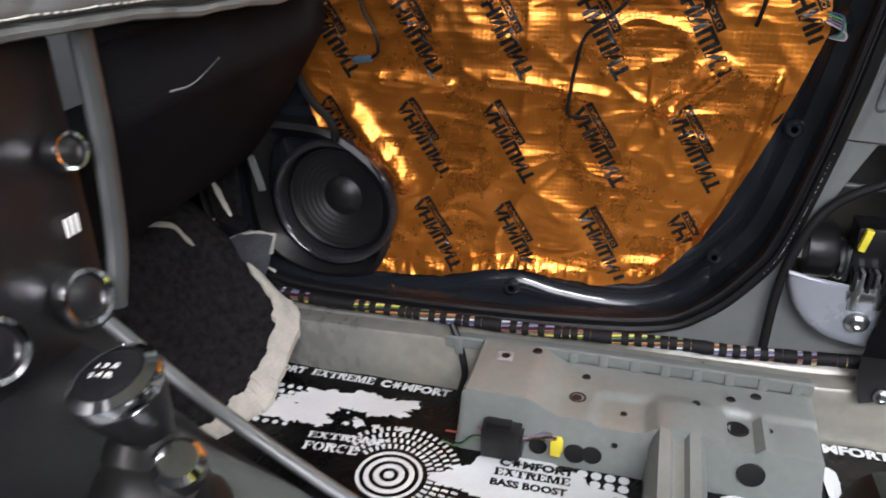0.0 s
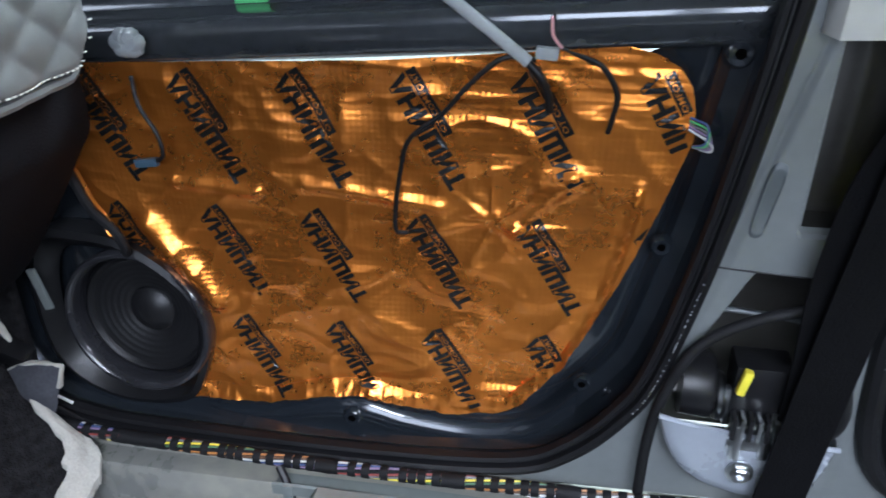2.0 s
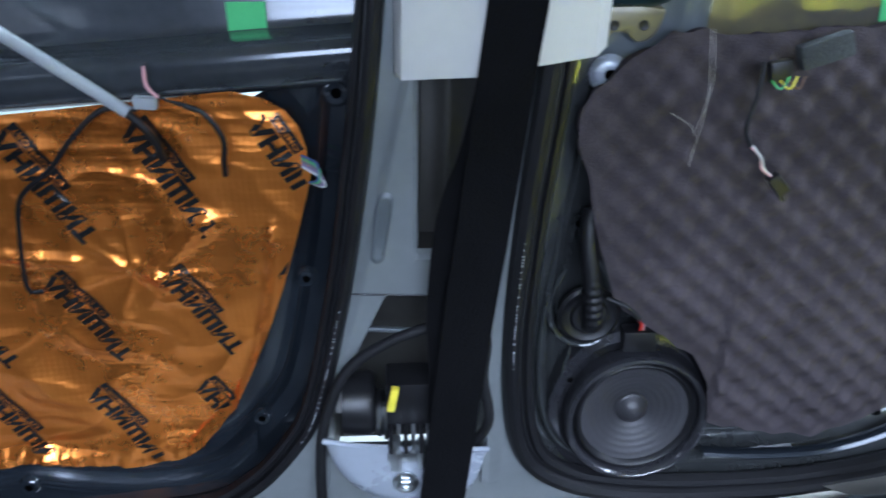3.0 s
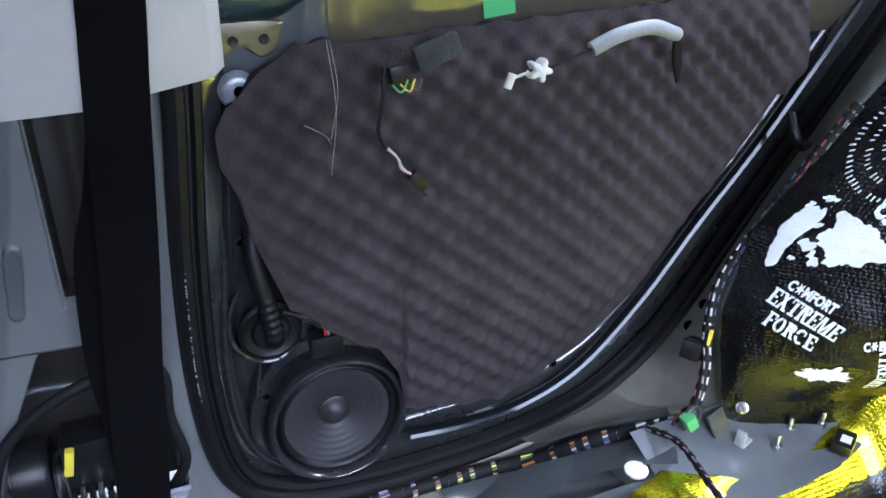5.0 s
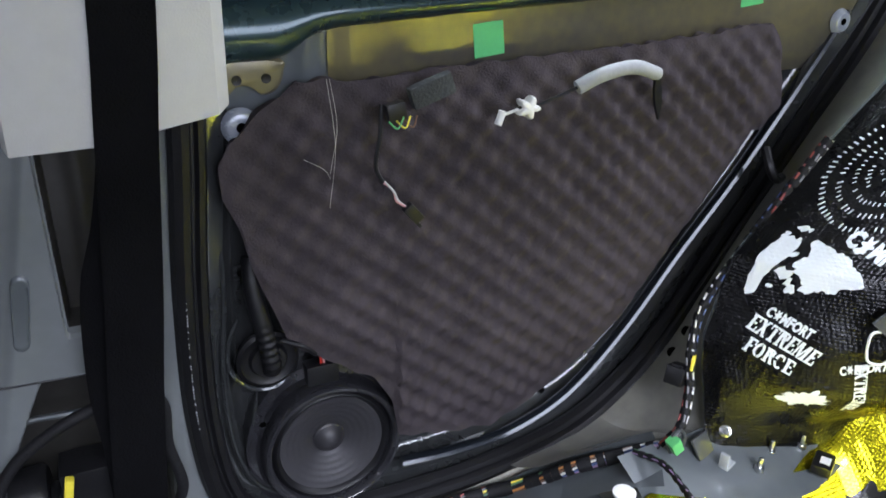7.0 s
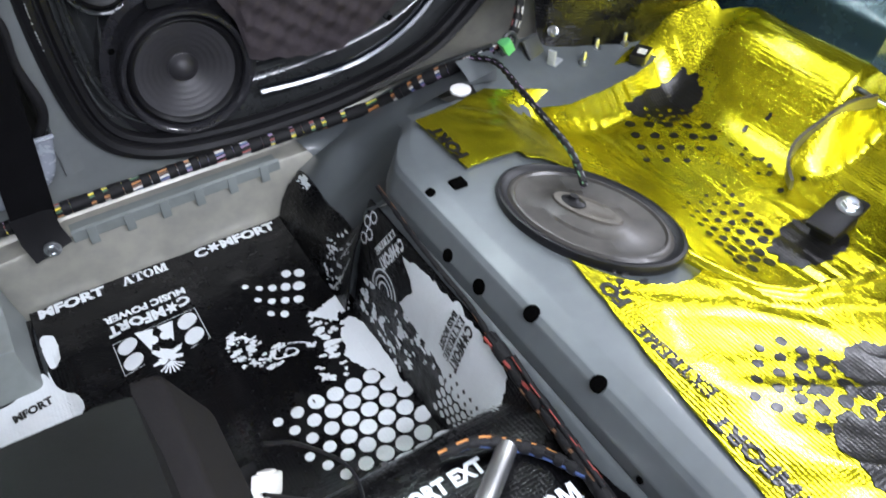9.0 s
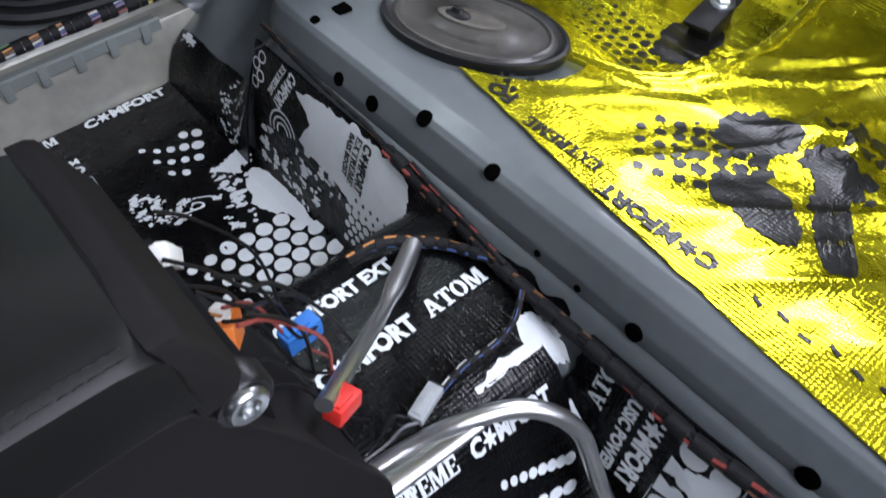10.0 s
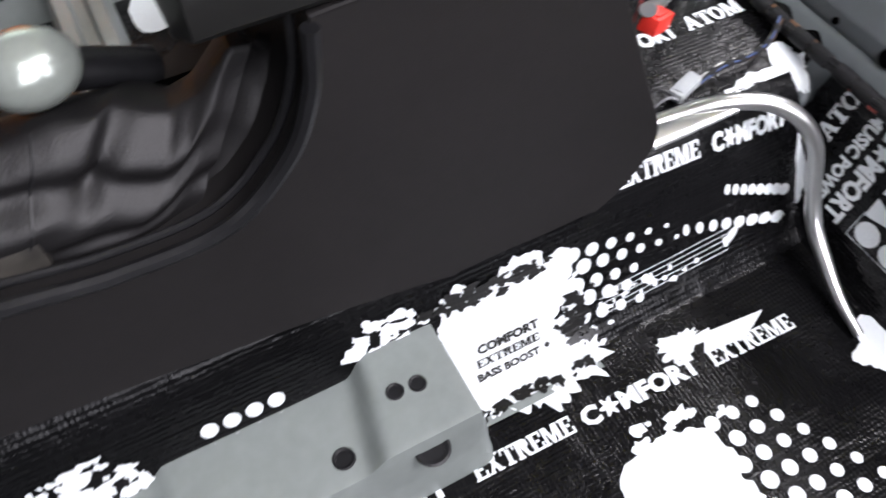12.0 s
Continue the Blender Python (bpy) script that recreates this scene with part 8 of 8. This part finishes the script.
# ---------- parking brake ----------
pb = thing("parking_brake", "parking brake lever with satin grip and black leather gaiter", "parking brake")
bm = bmesh.new()
tube(bm, even(curve([(0.335, 0.690, 0.300), (0.285, 0.675, 0.330), (0.22, 0.668, 0.352), (0.14, 0.67, 0.375)], 6), 24), lambda s: 0.015 + 0.007 * sstep(0.35, 0.6, s), 14, True, 0.85)
part("grip", bm, M_PLAST, pb, "black plastic grip")
bm = bmesh.new()
lathe(bm, [(0.001, 0.020), (0.012, 0.0185), (0.021, 0.013), (0.0255, 0.004), (0.026, -0.006), (0.022, -0.016), (0.012, -0.022)], Matrix.Translation((0.272, 0.655, 0.352)) @ Vector((0.1, -0.72, 0.62)).to_track_quat("Z", "Y").to_matrix().to_4x4() @ Matrix.Diagonal((1.12, 0.9, 1, 1)), 36)
part("cap", bm, M_QUILTCAP, pb, "pale satin metal cap")

# ---------- carpet pulled back in the passenger footwell ----------
cp = thing("pulled_carpet", "dark carpet pulled back with a torn white felt edge", "carpet")
edge = even(curve([(-0.435, 1.350, 0.150), (-0.385, 1.350, 0.150), (-0.330, 1.337, 0.133), (-0.305, 1.312, 0.100), (-0.300, 1.245, 0.052), (-0.305, 1.180, 0.030), (-0.330, 1.120, 0.018), (-0.360, 1.05, 0.012), (-0.37, 0.95, 0.010), (-0.36, 0.86, 0.010)], 10), 60)


def CARP(u, v):
    e = edge[min(59, int(round(v * 59)))]
    far = Vector((-0.62, 1.37 - 0.52 * v, 0.30 + 0.06 * math.sin(v * 5)))
    p = e.lerp(far, u)
    crease = 0.012 * (1 - abs(nz(u * 1.5, v * 2.2, 5))) ** 5
    return p + Vector((crease, 0, 0.05 * math.sin(math.pi * u) + 0.024 * nz(u * 3, v * 4, 2) + 0.009 * nz(u * 8, v * 11, 4) - 1.8 * crease))


bm = bmesh.new()
sheet(bm, CARP, 30, 59)
thicken(bm, 0.010)
part("carpet", bm, M_CARPET, cp)
bm = bmesh.new()


def FELT(a, b):
    """The felt backing that shows along the carpet's torn edge."""
    v = 0.19 + 0.68 * b
    w = lerp1(v, [(0.19, 0.19), (0.215, 0.18), (0.245, 0.085), (0.30, 0.060), (0.40, 0.050), (0.55, 0.038), (0.70, 0.028), (0.9, 0.025)]) * (1 + 0.16 * nz(v * 18, 2, 1) + 0.10 * nz(v * 55, 5, 1))
    u = -0.035 + 0.012 * nz(v * 30, 8, 1) + (w + 0.035) * a
    return CARP(max(0.0, u), v) + Vector((-min(0.0, u) * 0.35, 0, 0.0085 + min(0.0, u) * 0.06 + 0.007 * math.sin(math.pi * a) + 0.0025 * nz(a * 3, v * 30, 3)))


bm = bmesh.new()
sheet(bm, FELT, 14, 90)
skirt(bm, Vector((0, 0, -0.012)))
part("felt_edge", bm, M_FELT, cp, "torn white felt edge")
rngf = random.Random(21)
for pts, r in (([(-0.475, 1.226, 0.272), (-0.4636, 1.240, 0.268), (-0.447, 1.263, 0.257), (-0.430, 1.266, 0.236), (-0.420, 1.267, 0.226)], 0.0085), ([(-0.455, 1.360, 0.292), (-0.440, 1.358, 0.296), (-0.4298, 1.357, 0.290), (-0.418, 1.357, 0.262), (-0.406, 1.357, 0.236)], 0.0065), ([(-0.425, 1.338, 0.238), (-0.437, 1.334, 0.231), (-0.434, 1.331, 0.214), (-0.418, 1.331, 0.207), (-0.402, 1.334, 0.208)], 0.0062)):
    k0 = rngf.uniform(0, 9)
    bm = bmesh.new()
    tube(bm, even(curve(pts, 6), 30), lambda s: r * (0.85 + 0.30 * nz(s * 5, k0, 2) + 0.12 * nz(s * 14, k0, 5)) * (0.55 + 0.45 * sstep(0, 0.12, s) * sstep(1, 0.88, s)), 9, True, 0.55)
    solo("felt_scrap", bm, M_FELT, "torn scrap of white felt by the kick panel", "felt scrap", group="felt scraps")
# grey turned-up flap of the backing with a pale torn edge
kf = thing("carpet_flap", "grey felt flap with a pale torn edge at the kick panel", "carpet flap")


def KFLAP(u, v):
    a = Vector((-0.400, 1.318, 0.166)).lerp(Vector((-0.340, 1.328, 0.156)), u)
    b = Vector((-0.412, 1.334, 0.202)).lerp(Vector((-0.322, 1.338, 0.223)), u)
    return a.lerp(b, v) + Vector((0, -0.010 * math.sin(math.pi * v) * math.sin(math.pi * u) + 0.003 * nz(u * 4, v * 4, 2), 0.010 * math.sin(math.pi * u) * v))


bm = bmesh.new()
sheet(bm, KFLAP, 16, 12)
thicken(bm, 0.003)
part("flap", bm, M_FLAP, kf)
bm = bmesh.new()
tube(bm, even([KFLAP(0, 0.35 + 0.13 * i) for i in range(5)] + [KFLAP(i / 12, 1.0) for i in range(13)] + [KFLAP(1, 1 - 0.15 * i) for i in range(4)], 44), lambda s: 0.0042 + 0.0018 * nz(s * 9, 1, 3) + 0.002 * sstep(0.85, 1.0, s), 7, True, 0.6)
part("torn_edge", bm, M_FELT, kf, "pale torn felt edge")
# grey tab, kick panel clutter
tb = thing("kick_panel_bracket", "grey plastic bracket at the kick panel", "bracket")
bm = bmesh.new()
box(bm, -0.006, 0.006, -0.003, 0.003, -0.030, 0.030, 0.002, pose(-0.372, 1.392, 0.30, 0, -14, 0))
part("strip", bm, M_XM, tb, "pale grey strip")
bm = bmesh.new()
box(bm, -0.62, -0.40, 1.372, 1.39, 0.08, 0.42, 0.01)
solo("wall_kick", bm, M_CARPET, "dark carpeted kick wall ahead of the door", "wall", "structure")
pg = thing("kick_plug", "cluster of taped wires and black plug by the kick panel", "connector")
bm = bmesh.new()
box(bm, -0.022, 0.022, -0.014, 0.014, -0.012, 0.012, 0.004, pose(-0.40, 1.352, 0.222, 10, 20, 0))
part("plug", bm, M_PLAST, pg)
rngk = random.Random(11)
for k in range(9):
    bm = bmesh.new()
    a = Vector((-0.46 + 0.008 * k, 1.350 + rngk.uniform(-0.01, 0.008), 0.25 - 0.009 * k))
    tube(bm, curve([a, a + Vector((0.02, -0.008, -0.014 + rngk.uniform(-0.01, 0.01))), a + Vector((0.045, 0.0, -0.03)), a + Vector((0.07, 0.01, -0.045 + rngk.uniform(-0.012, 0.012)))], 6), 0.0022, 6)
    part("wire", bm, WIRES[(1, 5, 0)[k // 3]] if k % 3 == 0 else M_RUB, pg)

# ---------- looms ----------
rngs = random.Random(12)
sleeves, q = [(0.03, 0.075), (0.11, 0.150), (0.275, 0.292), (0.372, 0.392), (0.455, 0.475)], 0.53
while q < 0.97:
    w = rngs.uniform(0.006, 0.017)
    sleeves.append((q, min(1.0, q + w)))
    q += w + rngs.uniform(0.009, 0.018)
harness("sill_harness", "bundle of coloured wires bound with black tape along the sill", [(-0.44, 1.352, 0.150), (-0.33, 1.344, 0.118), (-0.133, 1.344, 0.112), (0.047, 1.343, 0.112), (0.20, 1.342, 0.118), (0.293, 1.341, 0.123), (0.36, 1.343, 0.122), (0.442, 1.343, 0.126), (0.512, 1.341, 0.132), (0.60, 1.341, 0.133), (0.73, 1.340, 0.134), (0.85, 1.338, 0.133), (0.97, 1.328, 0.138), (1.02, 1.310, 0.151), (1.07, 1.276, 0.189), (1.105, 1.256, 0.207), (1.150, 1.236, 0.222), (1.165, 1.222, 0.232)], 0.0088, wires=11, wrap=0.0165, wrap_len=0.0105, seed=1, sleeves=sleeves, palette=(WIRES[0], WIRES[1], WIRES[2], M_TAPE, WIRES[4], M_YTAG, WIRES[5], WIRES[6], M_TAPE, WIRES[3], WIRES[7]))
harness("arch_harness", "taped wiring loom along the wheel arch edge", [(1.165, 1.222, 0.234), (1.192, 1.222, 0.256), (1.215, 1.240, 0.295), (1.225, 1.258, 0.335), (1.245, 1.272, 0.39), (1.285, 1.272, 0.45), (1.335, 1.268, 0.52), (1.395, 1.262, 0.60)], 0.0062, wires=4, wrap=0.013, wrap_len=0.009, seed=5)
harness("heel_harness", "black taped loom with orange marks under the seat pan edge", [(0.893, 0.84, 0.186), (0.890, 0.786, 0.182), (0.886, 0.724, 0.182), (0.880, 0.661, 0.180), (0.879, 0.611, 0.178), (0.880, 0.552, 0.177), (0.880, 0.497, 0.176), (0.880, 0.437, 0.174), (0.884, 0.382, 0.176), (0.886, 0.25, 0.176), (0.886, 0.0, 0.176)], 0.0070, wires=4, wrap=0.024, wrap_len=0.0195, seed=6, palette=(WIRES[6], M_TAPE, M_TAPE, WIRES[1]))
harness("tunnel_lead", "taped lead with coloured wires across the tunnel", [(0.785, 0.760, 0.172), (0.815, 0.752, 0.178), (0.838, 0.738, 0.176), (0.862, 0.712, 0.176), (0.878, 0.672, 0.182)], 0.0055, wires=4, wrap=0.013, wrap_len=0.009, seed=6, palette=(M_TAPE, WIRES[2], M_TAPE, WIRES[7]))
harness("seat_edge_wire", "thin twisted dark wires under the seat pan edge", [(0.902, 1.085, 0.202), (0.899, 1.02, 0.196), (0.897, 0.95, 0.192), (0.896, 0.88, 0.190), (0.893, 0.84, 0.186)], 0.0028, wires=3, wrap=0.020, wrap_len=0.013, seed=2, palette=(M_RUB, WIRES[1], M_RUB))
harness("heel_lead", "thin red and black leads below the seat pan edge", [(0.893, 0.80, 0.196), (0.889, 0.76, 0.192), (0.884, 0.70, 0.190), (0.880, 0.655, 0.188)], 0.0026, wires=3, wrap=0.024, wrap_len=0.015, seed=6, palette=(WIRES[6], M_RUB, M_RUB))
harness("pump_lead", "thin taped lead running over the foil to the service cover", [(1.125, 1.225, 0.236), (1.135, 1.180, 0.246), (1.120, 1.110, 0.250), (1.105, 1.040, 0.252), (1.086, 0.965, 0.255), (1.062, 0.912, 0.253)], 0.0040, wires=3, wrap=0.012, wrap_len=0.008, seed=3)
harness("blue_lead", "thin black lead with blue marks on the tunnel", [(0.760, 0.602, 0.172), (0.790, 0.606, 0.176), (0.822, 0.604, 0.177), (0.850, 0.610, 0.180), (0.872, 0.625, 0.186)], 0.0030, wires=3, wrap=0.016, wrap_len=0.008, seed=7)
bm = bmesh.new()
tube(bm, even(curve([(-0.038, 1.333, 0.110), (-0.022, 1.320, 0.085), (-0.010, 1.306, 0.040), (-0.014, 1.290, 0.010), (0.0, 1.255, 0.006), (0.03, 1.20, 0.006)], 8), 40), 0.0055, 8)
solo("floor_cable", bm, M_RUB, "black sheathed cable from sill to seat mount", "cable")
bm = bmesh.new()
tube(bm, even(curve([(0.53, 0.99, 0.02), (0.57, 0.95, 0.05), (0.62, 0.90, 0.06), (0.68, 0.855, 0.035), (0.73, 0.82, 0.075), (0.75, 0.80, 0.13)], 8), 40), 0.0042, 8)
solo("floor_cable", bm, M_RUB, "black sheathed cable lying in the rear footwell", "cable")

# ---------- metal air tubes and plugs on the tunnel ----------
t1 = thing("bent_tube", "bent bare aluminium tube from console to floor", "metal tube")
bm = bmesh.new()
tube(bm, even(curve([(0.665, 0.590, 0.158), (0.715, 0.582, 0.168), (0.755, 0.566, 0.182), (0.795, 0.549, 0.179), (0.820, 0.530, 0.165), (0.836, 0.513, 0.137), (0.841, 0.497, 0.096), (0.841, 0.474, 0.060), (0.834, 0.437, 0.040), (0.829, 0.405, 0.026), (0.828, 0.376, 0.016)], 8), 70), lambda s: 0.0078 - 0.0030 * sstep(0.75, 1.0, s), 14)
part("tube", bm, M_ALU, t1)
bm = bmesh.new()
tube(bm, even(curve([(0.684, 0.570, 0.168), (0.72, 0.566, 0.172), (0.765, 0.560, 0.180)], 6), 20), lambda s: 0.0115 - 0.004 * s, 14, True, 0.55)
part("flared_end", bm, M_ALU, t1, "flared aluminium end")
bm = bmesh.new()
tube(bm, even(curve([(0.658, 0.585, 0.301), (0.70, 0.620, 0.264), (0.76, 0.670, 0.212), (0.815, 0.714, 0.184), (0.840, 0.734, 0.175)], 8), 40), lambda s: 0.0064 + 0.0030 * sstep(0.62, 0.78, s), 14, True, 0.8)
solo("straight_tube", bm, M_ALU, "bare aluminium tube leaning on the tunnel", "metal tube")


def plug(name, label, material, p, rot, size, leads, seed):
    th = thing(name, label, "connector", "loose connectors")
    m = pose(*p, *rot)
    bm = bmesh.new()
    sx, sy, sz = size
    box(bm, -sx, sx, -sy, sy, -sz, sz, 0.002, m)
    box(bm, -sx * 0.8, sx * 0.5, -sy * 0.6, sy * 0.6, sz * 0.9, sz * 1.25, 0.001, m)
    shell = part("shell", bm, material, th)
    bm = bmesh.new()
    box(bm, sx * 0.9, sx * 1.12, -sy * 0.8, sy * 0.8, -sz * 0.7, sz * 0.7, 0.001, m)
    part("face", bm, M_PLAST, shell)
    rg = random.Random(seed)
    for k in range(leads):
        a = m @ Vector((-sx, (k / max(1, leads - 1) - 0.5) * sy, 0))
        bm = bmesh.new()
        tube(bm, curve([a, a + Vector((-0.012, rg.uniform(-0.01, 0.01), 0.004)), a + Vector((-0.03, rg.uniform(-0.012, 0.012), -0.01)), a + Vector((-0.055, rg.uniform(-0.012, 0.012), -0.012))], 6), 0.0013, 6)
        part("lead", bm, M_RUB if k % 2 else WIRES[(seed + k) % len(WIRES)], th)
    return th


plug("red_connector", "red plastic connector under the tube", M_RED, (0.670, 0.586, 0.286), (0, 15, 20), (0.012, 0.0075, 0.007), 0, 1)
plug("blue_connector", "blue plastic connector hanging behind the console", M_BLUE, (0.687, 0.666, 0.258), (0, 0, 5), (0.015, 0.0075, 0.009), 0, 3)
plug("orange_connector", "orange plastic connector behind the console", M_ORANGE, (0.642, 0.682, 0.285), (0, 35, 60), (0.020, 0.010, 0.010), 4, 5)
plug("white_connector", "white plastic connector behind the console", M_NYLON, (0.632, 0.704, 0.352), (0, 55, 60), (0.018, 0.006, 0.007), 0, 0)
plug("white_connector", "white plastic connector behind the console", M_NYLON, (0.644, 0.684, 0.302), (0, 40, 50), (0.006, 0.006, 0.006), 2, 2)
plug("grey_connector", "grey plastic connector lying on the tunnel", M_HOSE, (0.745, 0.600, 0.176), (0, 0, 20), (0.017, 0.007, 0.005), 2, 5)
plug("black_connector", "black connector on the passenger seat mount", M_PLAST, (0.075, 1.168, 0.045), (0, 0, 0), (0.026, 0.012, 0.024), 3, 4)
plug("yellow_connector", "yellow connector with white back at the seat mount", M_YTAG, (0.148, 1.165, 0.052), (0, 90, 0), (0.013, 0.006, 0.007), 3, 1)
plug("green_connector", "green clip on the wiring by the wheel arch", M_GREENW, (1.165, 1.200, 0.252), (0, 60, 0), (0.010, 0.008, 0.007), 0, 0)
plug("yellow_tag_plug", "dark plug with a yellow tag by the rear door seal", M_PLAST, (1.212, 1.262, 0.305), (0, 20, 30), (0.016, 0.012, 0.012), 0, 0)
bm = bmesh.new()
box(bm, -0.011, 0.011, -0.002, 0.002, -0.010, 0.010, 0.001, pose(1.226, 1.252, 0.325, 0, 25, 40))
solo("yellow_tag", bm, M_YTAG, "crumpled yellow tag on a plug", "tag")
cw = thing("console_wires", "tangle of thin wires behind the console", "wiring")
rg = random.Random(21)
for k in range(12):
    a = Vector((0.635 + rg.uniform(-0.01, 0.02), 0.62 + rg.uniform(-0.02, 0.09), 0.34 + rg.uniform(-0.05, 0.05)))
    bm = bmesh.new()
    tube(bm, curve([a, a + Vector((0.022, rg.uniform(-0.01, 0.02), -0.03)), a + Vector((0.035 + rg.uniform(0, 0.02), rg.uniform(-0.01, 0.03), -0.09)), a + Vector((0.055 + rg.uniform(-0.02, 0.04), rg.uniform(-0.01, 0.04), -0.155))], 6), 0.0014, 6)
    part("wire", bm, (M_RUB, M_RUB, WIRES[6], M_RUB, M_RUB, M_RUB)[k % 6], cw)

# ---------- cables on the front door ----------
fy = 1.398
hl = thing("door_handle_cable", "grey sleeved handle cable with a white clip on the front door", "cable")
bm = bmesh.new()
tube(bm, curve([(0.095, fy - 0.026, 0.742), (0.148, fy - 0.020, 0.701), (0.205, fy - 0.018, 0.659), (0.250, fy - 0.018, 0.625)], 8), 0.0062, 12)
part("sleeve", bm, M_HOSE, hl, "grey sleeve")
bm = bmesh.new()
tube(bm, curve([(0.246, fy - 0.018, 0.628), (0.262, fy - 0.020, 0.612), (0.270, fy - 0.014, 0.594), (0.272, fy - 0.008, 0.575)], 8), 0.0042, 10)
part("cable", bm, M_RUB, hl)
bm = bmesh.new()
box(bm, -0.011, 0.011, -0.005, 0.005, -0.006, 0.006, 0.002, pose(0.267, fy - 0.016, 0.634, 0, 4, 0))
part("clip", bm, M_HOSE, hl, "pale clip")
dl = thing("door_wire", "thin black door wire looping over the foil", "cable")
bm = bmesh.new()
tube(bm, even(curve([(0.256, fy - 0.010, 0.626), (0.224, fy - 0.016, 0.627), (0.190, fy - 0.018, 0.598), (0.166, fy - 0.018, 0.570), (0.131, fy - 0.018, 0.541), (0.119, fy - 0.016, 0.502), (0.111, fy - 0.014, 0.436), (0.124, fy - 0.008, 0.428)], 8), 50), 0.0026, 8)
part("lead", bm, M_RUB, dl)
dm = thing("mirror_wire", "black lead with pink wires hanging over the foil", "cable")
bm = bmesh.new()
tube(bm, even(curve([(0.271, fy - 0.012, 0.672), (0.273, fy - 0.018, 0.652), (0.283, fy - 0.018, 0.639), (0.304, fy - 0.018, 0.631), (0.322, fy - 0.018, 0.622), (0.336, fy - 0.018, 0.598), (0.334, fy - 0.016, 0.575), (0.331, fy - 0.006, 0.556)], 8), 50), lambda s: 0.0014 + 0.0014 * sstep(0.3, 0.4, s), 8)
part("lead", bm, M_RUB, dm)
bm = bmesh.new()
tube(bm, curve([(0.270, fy - 0.014, 0.668), (0.272, fy - 0.021, 0.652), (0.281, fy - 0.021, 0.640)], 6), 0.0016, 8)
part("bare_wires", bm, M_PINK, dm, "pink wires")
dt = thing("tweeter_lead", "thin lead with a blue plug at the foil's corner", "cable")
bm = bmesh.new()
tube(bm, even(curve([(-0.180, fy - 0.012, 0.590), (-0.172, fy - 0.020, 0.560), (-0.155, fy - 0.022, 0.530), (-0.152, fy - 0.022, 0.505), (-0.165, fy - 0.016, 0.495)], 8), 40), 0.0026, 8)
part("lead", bm, M_RUB, dt)
bm = bmesh.new()
box(bm, -0.014, 0.014, -0.004, 0.004, -0.005, 0.005, 0.0015, pose(-0.178, fy - 0.015, 0.492, 0, -8, 0))
part("plug", bm, mat("slate_plastic", (0.05, 0.09, 0.13), 0.4), dt, "slate blue plug")
bm = bmesh.new()
for k in range(6):
    a = 6.28 * k / 6
    lathe(bm, [(0.004, -0.010), (0.009, -0.006), (0.010, 0.004), (0.006, 0.011)], pose(-0.172 + 0.009 * math.cos(a), 1.378, 0.628 + 0.007 * math.sin(a), 90, 0, 20 * k), 10)
solo("foam_lump", bm, M_HOSE, "lump of grey foam on the door rail", "foam lump")
ct = thing("corner_wires", "thin blue green wires at the foil's rear corner", "cable")
for k in range(5):
    bm = bmesh.new()
    tube(bm, curve([(0.408, fy - 0.004, 0.575 - 0.003 * k), (0.424 + 0.001 * k, fy - 0.014, 0.570 - 0.004 * k), (0.424 + 0.0015 * k, fy - 0.012, 0.552 - 0.002 * k), (0.414, fy - 0.002, 0.545)], 6), 0.0012, 6)
    part("wire", bm, (WIRES[7], M_GREENW, WIRES[5], WIRES[3], WIRES[0])[k], ct)
lm = thing("hinge_loom", "dark loom passing from the kick panel over the speaker", "cable")
bm = bmesh.new()
tube(bm, even(curve([(-0.285, fy - 0.01, 0.47), (-0.262, fy - 0.018, 0.43), (-0.236, fy - 0.020, 0.405), (-0.228, fy - 0.018, 0.385), (-0.232, fy - 0.010, 0.368)], 8), 40), 0.0062, 8)
part("loom", bm, M_TAPE, lm)

# ---------- the shell that closes the cabin ----------
bm = bmesh.new()
box(bm, -0.35, 1.70, 0.12, 1.36, 1.235, 1.265, 0.01)
solo("ceiling", bm, M_HEAD, "grey fabric headlining", "ceiling", "structure")
bm = bmesh.new()
box(bm, -0.99, -0.93, -0.05, 1.42, 0.0, 0.75)
solo("wall_front", bm, M_DASH, "dark firewall", "wall", "structure")
bm = bmesh.new()
box(bm, 1.72, 1.76, -0.05, 1.42, 0.15, 0.80)
solo("wall_rear", bm, M_STEEL, "grey steel rear bulkhead", "wall", "structure")
bm = bmesh.new()
box(bm, -0.95, 1.75, -0.09, -0.05, -0.02, 0.16, 0.01)
solo("wall_left", bm, M_PRIMER, "pale grey primed left sill", "sill", "structure")
bm = bmesh.new()
box(bm, 0.48, 0.60, -0.10, -0.05, 0.16, 1.24, 0.01)
solo("wall_left_pillar", bm, M_STEEL, "grey left door pillar", "door pillar", "structure")
bm = bmesh.new()
box(bm, -6, 7, -6, 7, -0.36, -0.32)
solo("ground", bm, mat("workshop_concrete", (0.28, 0.28, 0.27), 0.7, 0, 0, 0.2, 3, 0.2, 40), "grey workshop concrete floor", "floor", "structure")
bm = bmesh.new()
box(bm, -2.6, 4.2, 3.0, 3.1, -0.32, 2.9)
solo("workshop_wall", bm, mat("pale_green_wall_paint", (0.62, 0.68, 0.62), 0.7, 0, 0, 0.06, 2, 0.1, 30), "pale green painted workshop wall", "wall", "structure")
